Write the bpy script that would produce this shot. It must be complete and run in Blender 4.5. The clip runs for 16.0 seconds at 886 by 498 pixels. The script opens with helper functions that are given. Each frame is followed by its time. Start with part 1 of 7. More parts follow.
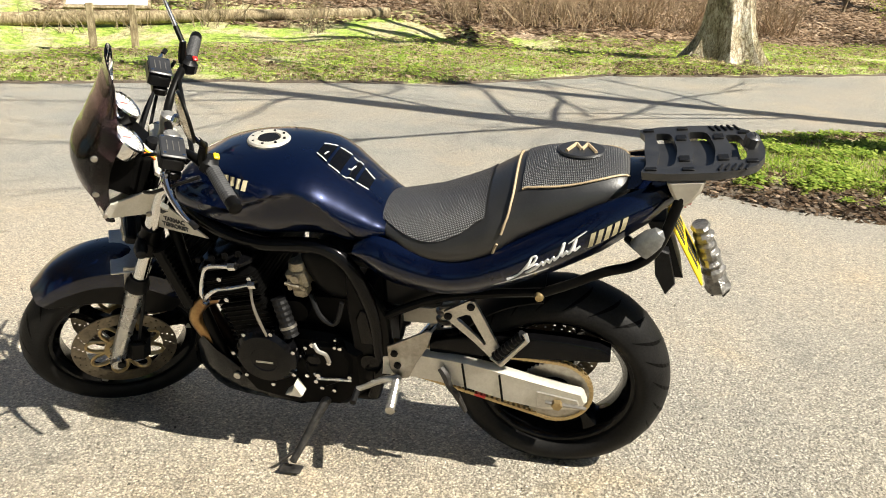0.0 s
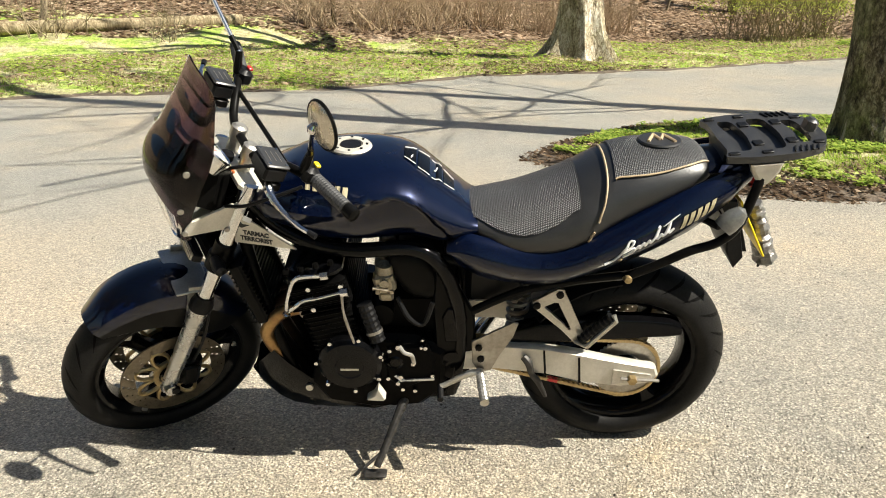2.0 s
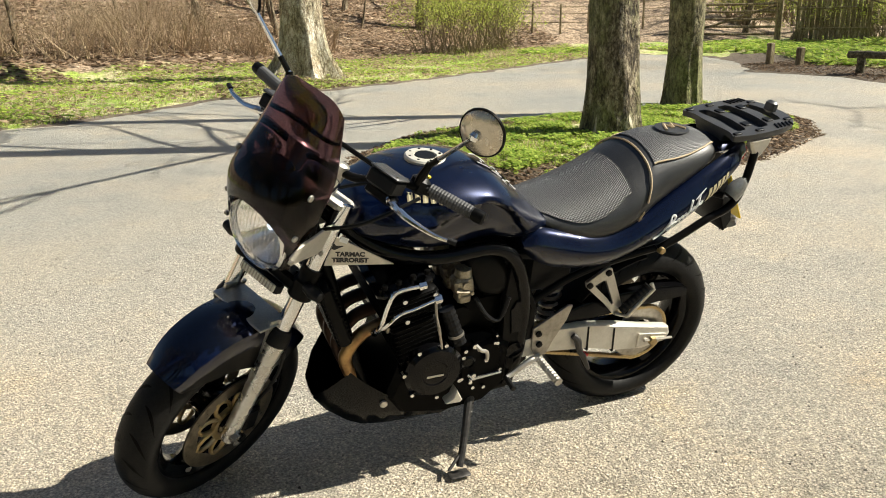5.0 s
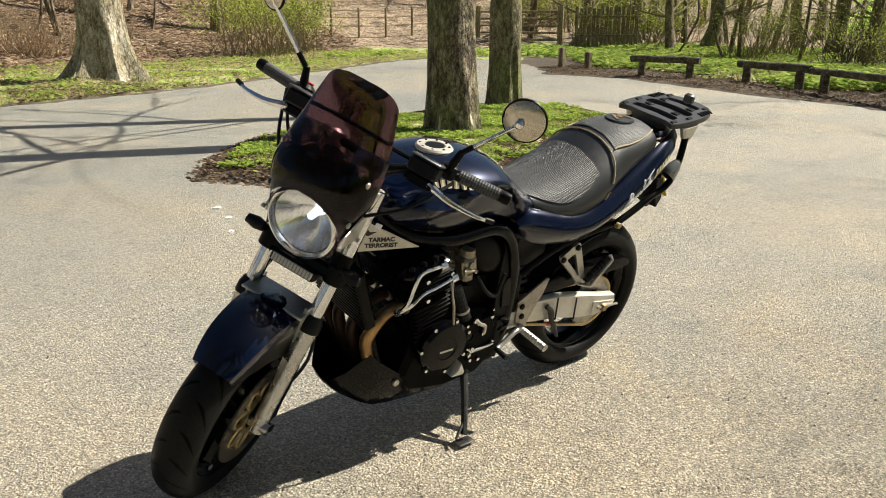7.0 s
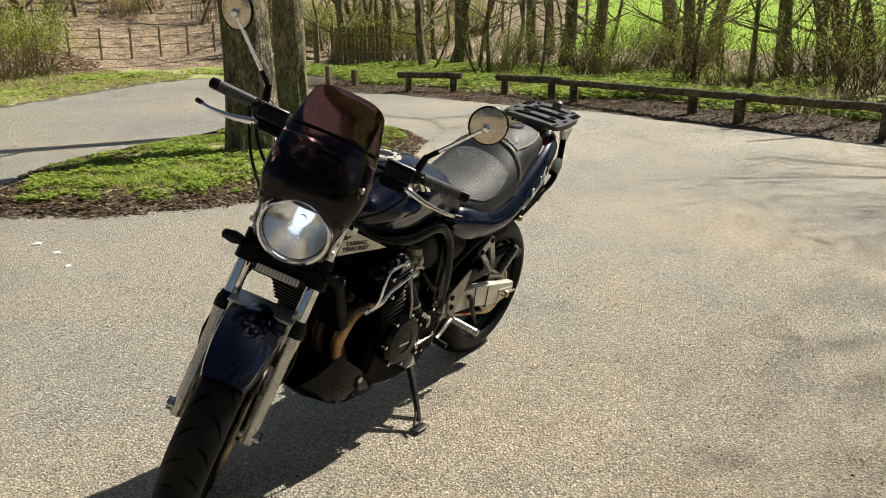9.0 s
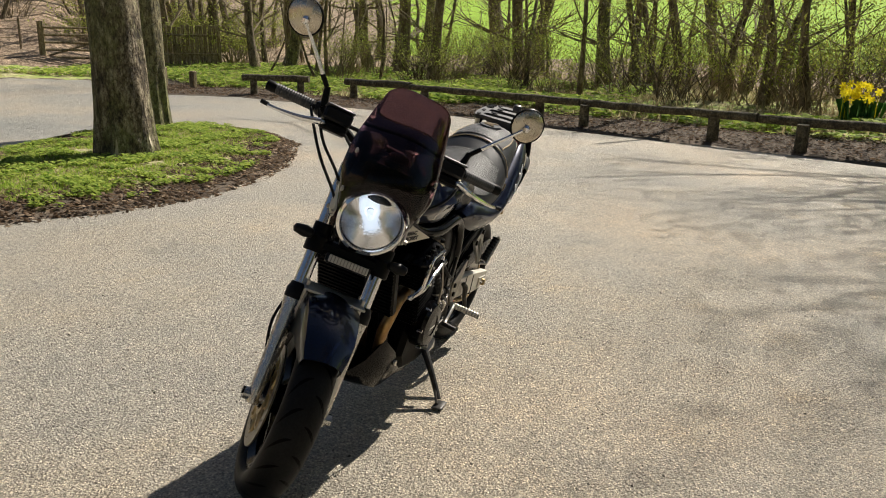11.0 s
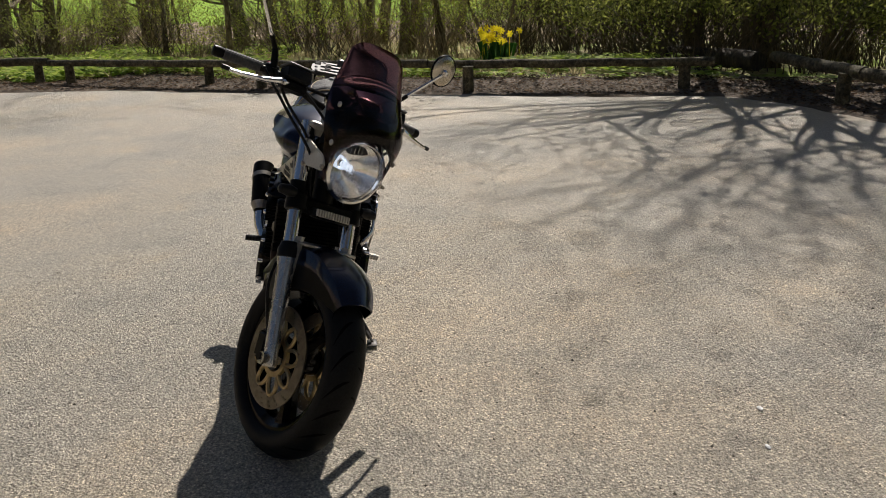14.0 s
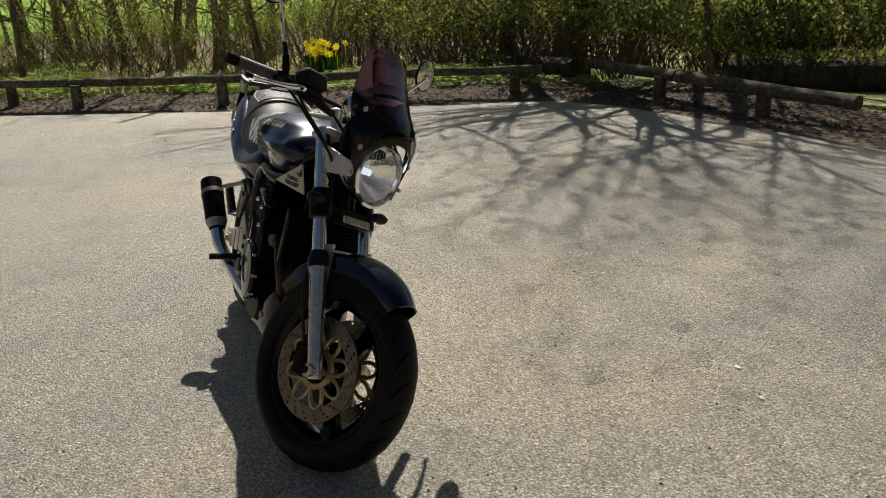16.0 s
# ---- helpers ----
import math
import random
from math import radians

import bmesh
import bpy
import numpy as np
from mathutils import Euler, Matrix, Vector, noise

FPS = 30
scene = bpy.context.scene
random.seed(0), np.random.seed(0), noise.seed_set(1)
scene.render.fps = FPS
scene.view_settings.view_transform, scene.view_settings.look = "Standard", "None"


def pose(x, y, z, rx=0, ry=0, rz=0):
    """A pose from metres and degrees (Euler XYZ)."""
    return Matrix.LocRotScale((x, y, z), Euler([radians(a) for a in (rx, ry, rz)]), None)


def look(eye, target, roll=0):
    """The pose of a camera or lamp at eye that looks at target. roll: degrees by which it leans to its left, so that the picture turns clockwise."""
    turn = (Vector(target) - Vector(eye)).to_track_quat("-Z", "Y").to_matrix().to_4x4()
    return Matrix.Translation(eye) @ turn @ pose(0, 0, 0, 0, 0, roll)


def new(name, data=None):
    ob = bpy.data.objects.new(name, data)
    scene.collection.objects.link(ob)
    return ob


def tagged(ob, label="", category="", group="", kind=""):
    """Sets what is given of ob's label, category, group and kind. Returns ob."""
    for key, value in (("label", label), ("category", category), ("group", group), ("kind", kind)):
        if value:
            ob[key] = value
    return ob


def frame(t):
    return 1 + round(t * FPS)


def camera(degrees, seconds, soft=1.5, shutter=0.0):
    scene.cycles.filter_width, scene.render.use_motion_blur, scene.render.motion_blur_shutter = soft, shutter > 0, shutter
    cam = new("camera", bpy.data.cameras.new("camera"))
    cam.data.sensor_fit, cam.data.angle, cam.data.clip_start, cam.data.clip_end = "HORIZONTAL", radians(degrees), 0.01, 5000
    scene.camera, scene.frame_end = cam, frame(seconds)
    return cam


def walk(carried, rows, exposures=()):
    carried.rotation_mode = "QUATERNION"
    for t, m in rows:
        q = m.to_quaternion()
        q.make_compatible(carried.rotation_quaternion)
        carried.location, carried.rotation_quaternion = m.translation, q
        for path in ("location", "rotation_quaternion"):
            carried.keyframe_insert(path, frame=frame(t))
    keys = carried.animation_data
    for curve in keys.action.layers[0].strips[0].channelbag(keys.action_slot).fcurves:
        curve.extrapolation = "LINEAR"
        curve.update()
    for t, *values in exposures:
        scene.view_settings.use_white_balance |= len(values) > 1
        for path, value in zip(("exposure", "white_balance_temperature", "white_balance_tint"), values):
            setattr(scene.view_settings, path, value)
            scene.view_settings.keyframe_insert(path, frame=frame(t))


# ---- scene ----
cam = camera(58.7, 16.0, soft=1.0)
PATH = [
    (0, (0.774, -2.118, 1.338), (0.413, -0.255, 0.705), 1.3),
    (0.5, (0.593, -2.218, 1.343), (0.378, -0.329, 0.72), 0.4),
    (1, (0.442, -2.255, 1.334), (0.29, -0.358, 0.72), 0.7),
    (1.5, (0.287, -2.244, 1.314), (0.222, -0.341, 0.702), -1.1),
    (2, (0.156, -2.248, 1.331), (0.176, -0.346, 0.713), 0.5),
    (2.5, (-0.042, -2.284, 1.321), (0.212, -0.394, 0.719), 0.2),
    (3, (-0.227, -2.302, 1.322), (0.114, -0.429, 0.708), 0.5),
    (3.5, (-0.377, -2.254, 1.316), (0.074, -0.399, 0.719), -0.4),
    (3.7, (-0.431, -2.246, 1.325), (0.055, -0.401, 0.725), 0.9),
    (5.8, (-1.065, -2.081, 1.315), (-0.139, -0.396, 0.762), -0.9),
    (6, (-1.11, -2.069, 1.32), (-0.135, -0.41, 0.773), 0.3),
    (6.5, (-1.27, -2.036, 1.316), (-0.155, -0.465, 0.779), 0.9),
    (7, (-1.449, -1.994, 1.313), (-0.26, -0.49, 0.744), 0.2),
    (7.5, (-1.556, -1.907, 1.293), (-0.273, -0.47, 0.755), -1.2),
    (8, (-1.665, -1.857, 1.311), (-0.286, -0.512, 0.771), -0.2),
    (8.5, (-1.799, -1.783, 1.307), (-0.264, -0.607, 0.793), 0.1),
    (9, (-1.997, -1.714, 1.311), (-0.392, -0.641, 0.785), -0.2),
    (9.2, (-2.044, -1.681, 1.306), (-0.427, -0.629, 0.781), -0.1),
    (11.3, (-2.56, -1.128, 1.321), (-0.727, -0.504, 0.822), 0.3),
    (11.5, (-2.573, -1.061, 1.314), (-0.733, -0.439, 0.839), -1.2),
    (12, (-2.609, -0.891, 1.326), (-0.755, -0.304, 0.862), -1.0),
    (12.5, (-2.642, -0.741, 1.32), (-0.717, -0.523, 0.823), -0.4),
    (13, (-2.734, -0.565, 1.304), (-0.808, -0.576, 0.764), -1.3),
    (13.5, (-2.83, -0.417, 1.283), (-0.913, -0.532, 0.724), -2.0),
    (14, (-2.899, -0.264, 1.302), (-1.003, -0.471, 0.7), -1.5),
    (14.5, (-2.928, -0.035, 1.292), (-1.068, -0.433, 0.676), -3.0),
    (15, (-2.892, 0.118, 1.275), (-1.054, -0.382, 0.665), -1.5),
    (15.5, (-2.829, 0.245, 1.285), (-1.012, -0.347, 0.696), -2.2),
    (16, (-2.803, 0.405, 1.293), (-1.017, -0.279, 0.71), -1.8),
]
walk(cam, [(t, look(eye, target, roll)) for t, eye, target, roll in PATH],
     exposures=[(0, 1.05, 6520, 7), (3, 1.08, 6520, 6), (5.8, 0.91, 6510, 5), (7, 0.77, 6510, 5), (9, 0.51, 6530, 6), (11.5, 0.36, 6520, 12), (12.5, 0.27, 6470, 17), (14, 0.11, 6400, 12), (15, 0.12, 6380, 8), (16, 0.16, 6390, 7)])

# ---- light ----
SUN_AZ, SUN_EL = -19.0, 46.5
sun_way = Vector((math.cos(radians(SUN_EL)) * math.cos(radians(SUN_AZ)), math.cos(radians(SUN_EL)) * math.sin(radians(SUN_AZ)), math.sin(radians(SUN_EL))))
world = bpy.data.worlds.new("sky")
scene.world = world
world.use_nodes = True
sky = world.node_tree.nodes.new("ShaderNodeTexSky")
sky.sky_type = "NISHITA"
sky.sun_disc = False
sky.sun_elevation = radians(SUN_EL)
sky.sun_rotation = radians(90 - SUN_AZ)
backdrop_node = world.node_tree.nodes["Background"]
backdrop_node.inputs["Strength"].default_value = 0.042
world.node_tree.links.new(sky.outputs["Color"], backdrop_node.inputs["Color"])
sun = new("sun", bpy.data.lights.new("sun", "SUN"))
sun.data.energy, sun.data.angle, sun.data.color = 5.4, radians(0.53), (1.0, 0.925, 0.82)
sun.matrix_world = look(sun_way * 60, (0, 0, 0))
scene.view_settings.exposure = 0.0


# ---- materials ----
def material(name):
    m = bpy.data.materials.new(name)
    m.use_nodes = True
    return m, m.node_tree, m.node_tree.nodes["Principled BSDF"]


def node(tree, kind, **values):
    n = tree.nodes.new(kind)
    for key, value in values.items():
        n.inputs[key].default_value = value
    return n


def coords(tree, scale=(1, 1, 1)):
    tc = tree.nodes.new("ShaderNodeTexCoord")
    mp = tree.nodes.new("ShaderNodeMapping")
    mp.inputs["Scale"].default_value = scale
    tree.links.new(tc.outputs["Object"], mp.inputs["Vector"])
    return mp.outputs["Vector"]


def ramp(tree, source, stops):
    r = tree.nodes.new("ShaderNodeValToRGB")
    el = r.color_ramp.elements
    while len(el) < len(stops):
        el.new(0.5)
    for e, (p, c) in zip(el, stops):
        e.position, e.color = p, (*c, 1)
    tree.links.new(source, r.inputs["Fac"])
    return r.outputs["Color"]


def mixed(tree, fac, a, b, blend="MIX"):
    m = tree.nodes.new("ShaderNodeMix")
    m.data_type, m.blend_type = "RGBA", blend
    for socket, value in ((m.inputs["Factor"], fac), (m.inputs["A"], a), (m.inputs["B"], b)):
        if isinstance(value, (int, float)):
            socket.default_value = value
        elif isinstance(value, tuple):
            socket.default_value = (*value, 1)
        else:
            tree.links.new(value, socket)
    return m.outputs["Result"]


def noise_at(tree, vector, scale, detail=4.0, rough=0.6):
    n = node(tree, "ShaderNodeTexNoise", Scale=scale, Detail=detail, Roughness=rough)
    tree.links.new(vector, n.inputs["Vector"])
    return n.outputs["Fac"]


def bump(tree, bsdf, height, strength, distance=0.01):
    b = node(tree, "ShaderNodeBump", Strength=strength, Distance=distance)
    tree.links.new(height, b.inputs["Height"])
    tree.links.new(b.outputs["Normal"], bsdf.inputs["Normal"])


def surface(name, dark, light, rough=0.5, metal=0.0, scale=8.0, fine=90.0, relief=0.1, coat=0.0, rough_spread=0.12, spread=(0.3, 0.7), gloss=0.5):
    """A surface whose colour wanders between two tones at two scales, with fine relief."""
    m, tree, bsdf = material(name)
    v = coords(tree)
    big, small = noise_at(tree, v, scale), noise_at(tree, v, fine, 3.0)
    tone = mixed(tree, 0.4, big, small)
    colour = ramp(tree, tone, [(spread[0], dark), (spread[1], light)])
    tree.links.new(colour, bsdf.inputs["Base Color"])
    r = node(tree, "ShaderNodeMapRange")
    r.inputs["To Min"].default_value, r.inputs["To Max"].default_value = max(rough - rough_spread, 0.02), min(rough + rough_spread, 1)
    tree.links.new(big, r.inputs["Value"])
    tree.links.new(r.outputs["Result"], bsdf.inputs["Roughness"])
    bsdf.inputs["Metallic"].default_value = metal
    bsdf.inputs["Coat Weight"].default_value = coat
    bsdf.inputs["Specular IOR Level"].default_value = gloss
    bsdf.inputs["Coat Roughness"].default_value = 0.06
    if relief:
        bump(tree, bsdf, small, relief, 0.004)
    return m


def make_tarmac():
    m, tree, bsdf = material("weathered_tarmac")
    v = coords(tree)
    vor = node(tree, "ShaderNodeTexVoronoi", Scale=150.0)
    tree.links.new(v, vor.inputs["Vector"])
    chips = ramp(tree, vor.outputs["Color"], [(0.10, (0.09, 0.08, 0.066)), (0.5, (0.36, 0.32, 0.265)), (0.90, (0.82, 0.745, 0.635))])
    pit = noise_at(tree, v, 95.0, 5.0, 0.8)
    chips = mixed(tree, 0.5, chips, ramp(tree, pit, [(0.38, (0.10, 0.09, 0.072)), (0.5, (0.40, 0.358, 0.297)), (0.62, (0.74, 0.665, 0.56))]))
    clump = noise_at(tree, v, 30.0, 5.0, 0.78)
    chips = mixed(tree, 1.0, chips, ramp(tree, clump, [(0.36, (0.76, 0.75, 0.74)), (0.5, (1.0, 1.0, 1.0)), (0.64, (1.20, 1.19, 1.17))]), "MULTIPLY")
    gap = ramp(tree, vor.outputs["Distance"], [(0.30, (1.12, 1.12, 1.12)), (0.70, (0.60, 0.58, 0.56))])
    chips = mixed(tree, 0.7, chips, gap, "MULTIPLY")
    # grey and buff stretches, worn lanes and old stains
    broad = noise_at(tree, v, 0.42, 5.0, 0.6)
    worn = mixed(tree, 1.0, chips, ramp(tree, broad, [(0.30, (1.00, 1.06, 1.10)), (0.45, (1.20, 1.24, 1.24)), (0.56, (1.32, 1.31, 1.24)), (0.70, (1.48, 1.40, 1.25))]), "MULTIPLY")
    stain = noise_at(tree, v, 1.7, 7.0, 0.72)
    worn = mixed(tree, 1.0, worn, ramp(tree, stain, [(0.28, (0.72, 0.72, 0.72)), (0.44, (0.98, 0.98, 0.98)), (0.58, (1.02, 1.01, 1.0)), (0.72, (1.16, 1.09, 0.97))]), "MULTIPLY")
    # the lane beyond the island has an older, greyer surface
    where = node(tree, "ShaderNodeSeparateXYZ")
    tree.links.new(tree.nodes.new("ShaderNodeNewGeometry").outputs["Position"], where.inputs["Vector"])
    lane = node(tree, "ShaderNodeMath")
    lane.operation = "MULTIPLY_ADD"
    tree.links.new(where.outputs["X"], lane.inputs[0])
    lane.inputs[1].default_value = -0.45
    tree.links.new(where.outputs["Y"], lane.inputs[2])
    ragged = node(tree, "ShaderNodeMath")
    ragged.operation = "MULTIPLY_ADD"
    tree.links.new(stain, ragged.inputs[0])
    ragged.inputs[1].default_value = 5.0
    tree.links.new(lane.outputs[0], ragged.inputs[2])
    old = node(tree, "ShaderNodeMapRange")
    old.inputs["From Min"].default_value, old.inputs["From Max"].default_value = 4.2, 6.6
    tree.links.new(ragged.outputs[0], old.inputs["Value"])
    worn = mixed(tree, old.outputs["Result"], worn, mixed(tree, 1.0, worn, ramp(tree, broad, [(0.3, (0.77, 0.82, 0.87)), (0.7, (0.85, 0.87, 0.89))]), "MULTIPLY"))
    spot = noise_at(tree, v, 6.5, 3.0, 0.5)
    worn = mixed(tree, 1.0, worn, ramp(tree, spot, [(0.25, (0.60, 0.58, 0.55)), (0.31, (1, 1, 1)), (0.70, (1, 1, 1)), (0.76, (1.10, 1.07, 1.0))]), "MULTIPLY")
    fleck = node(tree, "ShaderNodeTexVoronoi", Scale=34.0)
    tree.links.new(v, fleck.inputs["Vector"])
    worn = mixed(tree, ramp(tree, fleck.outputs["Distance"], [(0.05, (1, 1, 1)), (0.085, (0, 0, 0))]), worn, ramp(tree, fleck.outputs["Color"], [(0.2, (0.10, 0.09, 0.075)), (0.6, (0.38, 0.34, 0.28)), (0.9, (0.72, 0.68, 0.6))]))
    tree.links.new(worn, bsdf.inputs["Base Color"])
    bsdf.inputs["Roughness"].default_value = 0.40
    bsdf.inputs["Specular IOR Level"].default_value = 0.75
    lump = node(tree, "ShaderNodeTexVoronoi", Scale=115.0)
    tree.links.new(v, lump.inputs["Vector"])
    bump(tree, bsdf, mixed(tree, 0.64, lump.outputs["Distance"], noise_at(tree, v, 72.0, 5.0, 0.8)), 1.0, 0.024)
    return m


def make_ground():
    m, tree, bsdf = material("woodland_ground")
    v = coords(tree)
    zone = tree.nodes.new("ShaderNodeAttribute")
    zone.attribute_name = "zone"
    split = tree.nodes.new("ShaderNodeSeparateColor")
    tree.links.new(zone.outputs["Color"], split.inputs["Color"])
    fine, mid, big = noise_at(tree, v, 34.0, 5.0, 0.75), noise_at(tree, v, 7.0, 5.0, 0.7), noise_at(tree, v, 0.8)
    leaf = node(tree, "ShaderNodeTexVoronoi", Scale=13.0)
    tree.links.new(v, leaf.inputs["Vector"])
    litter = ramp(tree, leaf.outputs["Color"], [(0.12, (0.06, 0.04, 0.026)), (0.45, (0.32, 0.235, 0.15)), (0.85, (0.70, 0.56, 0.42))])
    litter = mixed(tree, 0.45, litter, ramp(tree, fine, [(0.40, (0.025, 0.016, 0.01)), (0.5, (0.22, 0.155, 0.095)), (0.62, (0.52, 0.40, 0.28))]))
    patch = noise_at(tree, v, 1.9, 6.0, 0.72)
    litter = mixed(tree, 1.0, litter, ramp(tree, patch, [(0.38, (0.28, 0.25, 0.22)), (0.5, (0.85, 0.83, 0.80)), (0.66, (1.15, 1.10, 1.05))]), "MULTIPLY")
    grass = ramp(tree, mixed(tree, 0.5, fine, mid), [(0.36, (0.06, 0.10, 0.016)), (0.48, (0.22, 0.32, 0.04)), (0.62, (0.48, 0.56, 0.13))])
    straw = ramp(tree, mixed(tree, 0.5, fine, mid), [(0.36, (0.12, 0.095, 0.05)), (0.5, (0.38, 0.33, 0.18)), (0.62, (0.66, 0.60, 0.38))])
    grass = mixed(tree, ramp(tree, noise_at(tree, v, 1.3, 5.0, 0.7), [(0.43, (0, 0, 0)), (0.54, (0.9, 0.9, 0.9))]), grass, straw)
    soil = ramp(tree, mixed(tree, 0.5, fine, mid), [(0.3, (0.035, 0.026, 0.018)), (0.7, (0.20, 0.155, 0.112))])
    field = ramp(tree, mixed(tree, 0.6, mid, big), [(0.3, (0.19, 0.33, 0.008)), (0.7, (0.29, 0.46, 0.014))])
    def edge(channel, width):
        s = node(tree, "ShaderNodeMath")
        s.operation = "MULTIPLY_ADD"
        tree.links.new(mid, s.inputs[0])
        s.inputs[1].default_value = width
        tree.links.new(split.outputs[channel], s.inputs[2])
        r = node(tree, "ShaderNodeMapRange")
        r.inputs["From Min"].default_value, r.inputs["From Max"].default_value = 0.42 + width / 2, 0.58 + width / 2
        tree.links.new(s.outputs[0], r.inputs["Value"])
        return r.outputs["Result"]
    colour = mixed(tree, edge("Red", 1.1), soil, grass)
    colour = mixed(tree, edge("Green", 0.9), colour, litter)
    colour = mixed(tree, edge("Blue", 0.1), colour, field)
    tree.links.new(colour, bsdf.inputs["Base Color"])
    bsdf.inputs["Roughness"].default_value = 0.95
    bump(tree, bsdf, mixed(tree, 0.5, fine, leaf.outputs["Distance"]), 0.9, 0.04)
    return m


def make_bark(name, dark, mid, light, patch=3.5, stretch=0.35, relief=0.8, plates=23.0, deep=0.7, algae=0.0):
    m, tree, bsdf = material(name)
    v = coords(tree, (1, 1, stretch))
    big, fine = noise_at(tree, v, patch, 7.0, 0.72), noise_at(tree, v, 30.0, 6.0, 0.78)
    warp = node(tree, "ShaderNodeVectorMath")
    warp.operation = "MULTIPLY_ADD"
    tree.links.new(noise_at(tree, v, plates * 0.45, 4.0, 0.7), warp.inputs[0])
    warp.inputs[1].default_value = (0.30, 0.30, 0.30)
    tree.links.new(v, warp.inputs[2])
    crack = node(tree, "ShaderNodeTexVoronoi", Scale=plates)
    crack.feature = "DISTANCE_TO_EDGE"
    tree.links.new(warp.outputs[0], crack.inputs["Vector"])
    colour = ramp(tree, mixed(tree, 0.45, big, fine), [(0.40, dark), (0.49, mid), (0.59, light)])
    flake = ramp(tree, noise_at(tree, v, patch * 2.3, 4.0, 0.6), [(0.46, (1, 1, 1)), (0.52, (0.62, 0.58, 0.53)), (0.60, (0.70, 0.66, 0.60)), (0.64, (1.05, 1.04, 1.02))])
    colour = mixed(tree, 0.8, colour, flake, "MULTIPLY")
    colour = mixed(tree, 1.0, colour, ramp(tree, crack.outputs["Distance"], [(0.0, (deep, deep * 0.97, deep * 0.94)), (0.07, (1, 1, 1))]), "MULTIPLY")
    if algae:
        green = ramp(tree, mixed(tree, 0.35, noise_at(tree, v, 2.6, 5.0, 0.7), fine), [(0.47, (0, 0, 0)), (0.58, (algae,) * 3)])
        colour = mixed(tree, green, colour, ramp(tree, fine, [(0.35, (0.05, 0.06, 0.02)), (0.65, (0.26, 0.28, 0.10))]))
        scar = noise_at(tree, coords(tree, (1, 1, 0.32)), 5.2, 3.0, 0.55)
        colour = mixed(tree, ramp(tree, scar, [(0.655, (0, 0, 0)), (0.67, (0.85,) * 3)]), colour, ramp(tree, fine, [(0.35, (0.42, 0.36, 0.26)), (0.65, (0.68, 0.61, 0.48))]))
        plate = ramp(tree, noise_at(tree, v, 9.0, 3.0, 0.5), [(0.40, (0, 0, 0)), (0.44, (0.5,) * 3), (0.53, (0.5,) * 3), (0.56, (1, 1, 1))])
        bump(tree, bsdf, mixed(tree, 0.35, mixed(tree, 0.6, fine, big), plate), relief, 0.07)
    else:
        bump(tree, bsdf, mixed(tree, 0.6, fine, big), relief, 0.05)
    tree.links.new(colour, bsdf.inputs["Base Color"])
    bsdf.inputs["Roughness"].default_value = 0.9
    return m


def make_paint():
    m, tree, bsdf = material("dark_blue_metallic_paint")
    v = coords(tree)
    flake = noise_at(tree, v, 1400.0, 2.0)
    grime = noise_at(tree, v, 14.0, 5.0, 0.7)
    colour = ramp(tree, flake, [(0.35, (0.0003, 0.0014, 0.007)), (0.7, (0.0009, 0.0054, 0.031))])
    tree.links.new(colour, bsdf.inputs["Base Color"])
    bsdf.inputs["Metallic"].default_value = 0.4
    bsdf.inputs["Specular IOR Level"].default_value = 0.1
    tree.links.new(ramp(tree, grime, [(0.3, (0.26,) * 3), (0.8, (0.36,) * 3)]), bsdf.inputs["Roughness"])
    bsdf.inputs["Coat Weight"].default_value = 1.0
    bsdf.inputs["Coat IOR"].default_value = 1.45
    tree.links.new(ramp(tree, grime, [(0.4, (0.008,) * 3), (0.9, (0.03,) * 3)]), bsdf.inputs["Coat Roughness"])
    return m


def make_seat_weave():
    m, tree, bsdf = material("woven_seat_vinyl")
    v = coords(tree)
    w1 = node(tree, "ShaderNodeTexWave", Scale=74.0, Distortion=0.0)
    w1.bands_direction = "X"
    w2 = node(tree, "ShaderNodeTexWave", Scale=74.0, Distortion=0.0)
    w2.bands_direction = "Y"
    for w in (w1, w2):
        tree.links.new(v, w.inputs["Vector"])
    weave = mixed(tree, 1.0, w1.outputs["Fac"], w2.outputs["Fac"], "MULTIPLY")
    dust = noise_at(tree, v, 9.0)
    # grey strands, with their sun glints put into the pale tone
    colour = ramp(tree, weave, [(0.08, (0.005, 0.005, 0.0052)), (0.5, (0.062, 0.062, 0.064))])
    tree.links.new(mixed(tree, 1.0, colour, ramp(tree, dust, [(0.3, (0.8,) * 3), (0.7, (1.15,) * 3)]), "MULTIPLY"), bsdf.inputs["Base Color"])
    bsdf.inputs["Roughness"].default_value = 0.46
    bsdf.inputs["Specular IOR Level"].default_value = 1.0
    bump(tree, bsdf, weave, 0.7, 0.004)
    return m


def make_glass(name, colour, rough=0.02, ior=1.3):
    m, tree, bsdf = material(name)
    bsdf.inputs["Base Color"].default_value = (*colour, 1)
    bsdf.inputs["Roughness"].default_value = rough
    bsdf.inputs["IOR"].default_value = ior
    bsdf.inputs["Transmission Weight"].default_value = 1.0
    return m


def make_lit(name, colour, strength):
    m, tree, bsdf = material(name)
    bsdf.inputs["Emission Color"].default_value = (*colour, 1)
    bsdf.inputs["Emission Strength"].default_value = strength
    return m


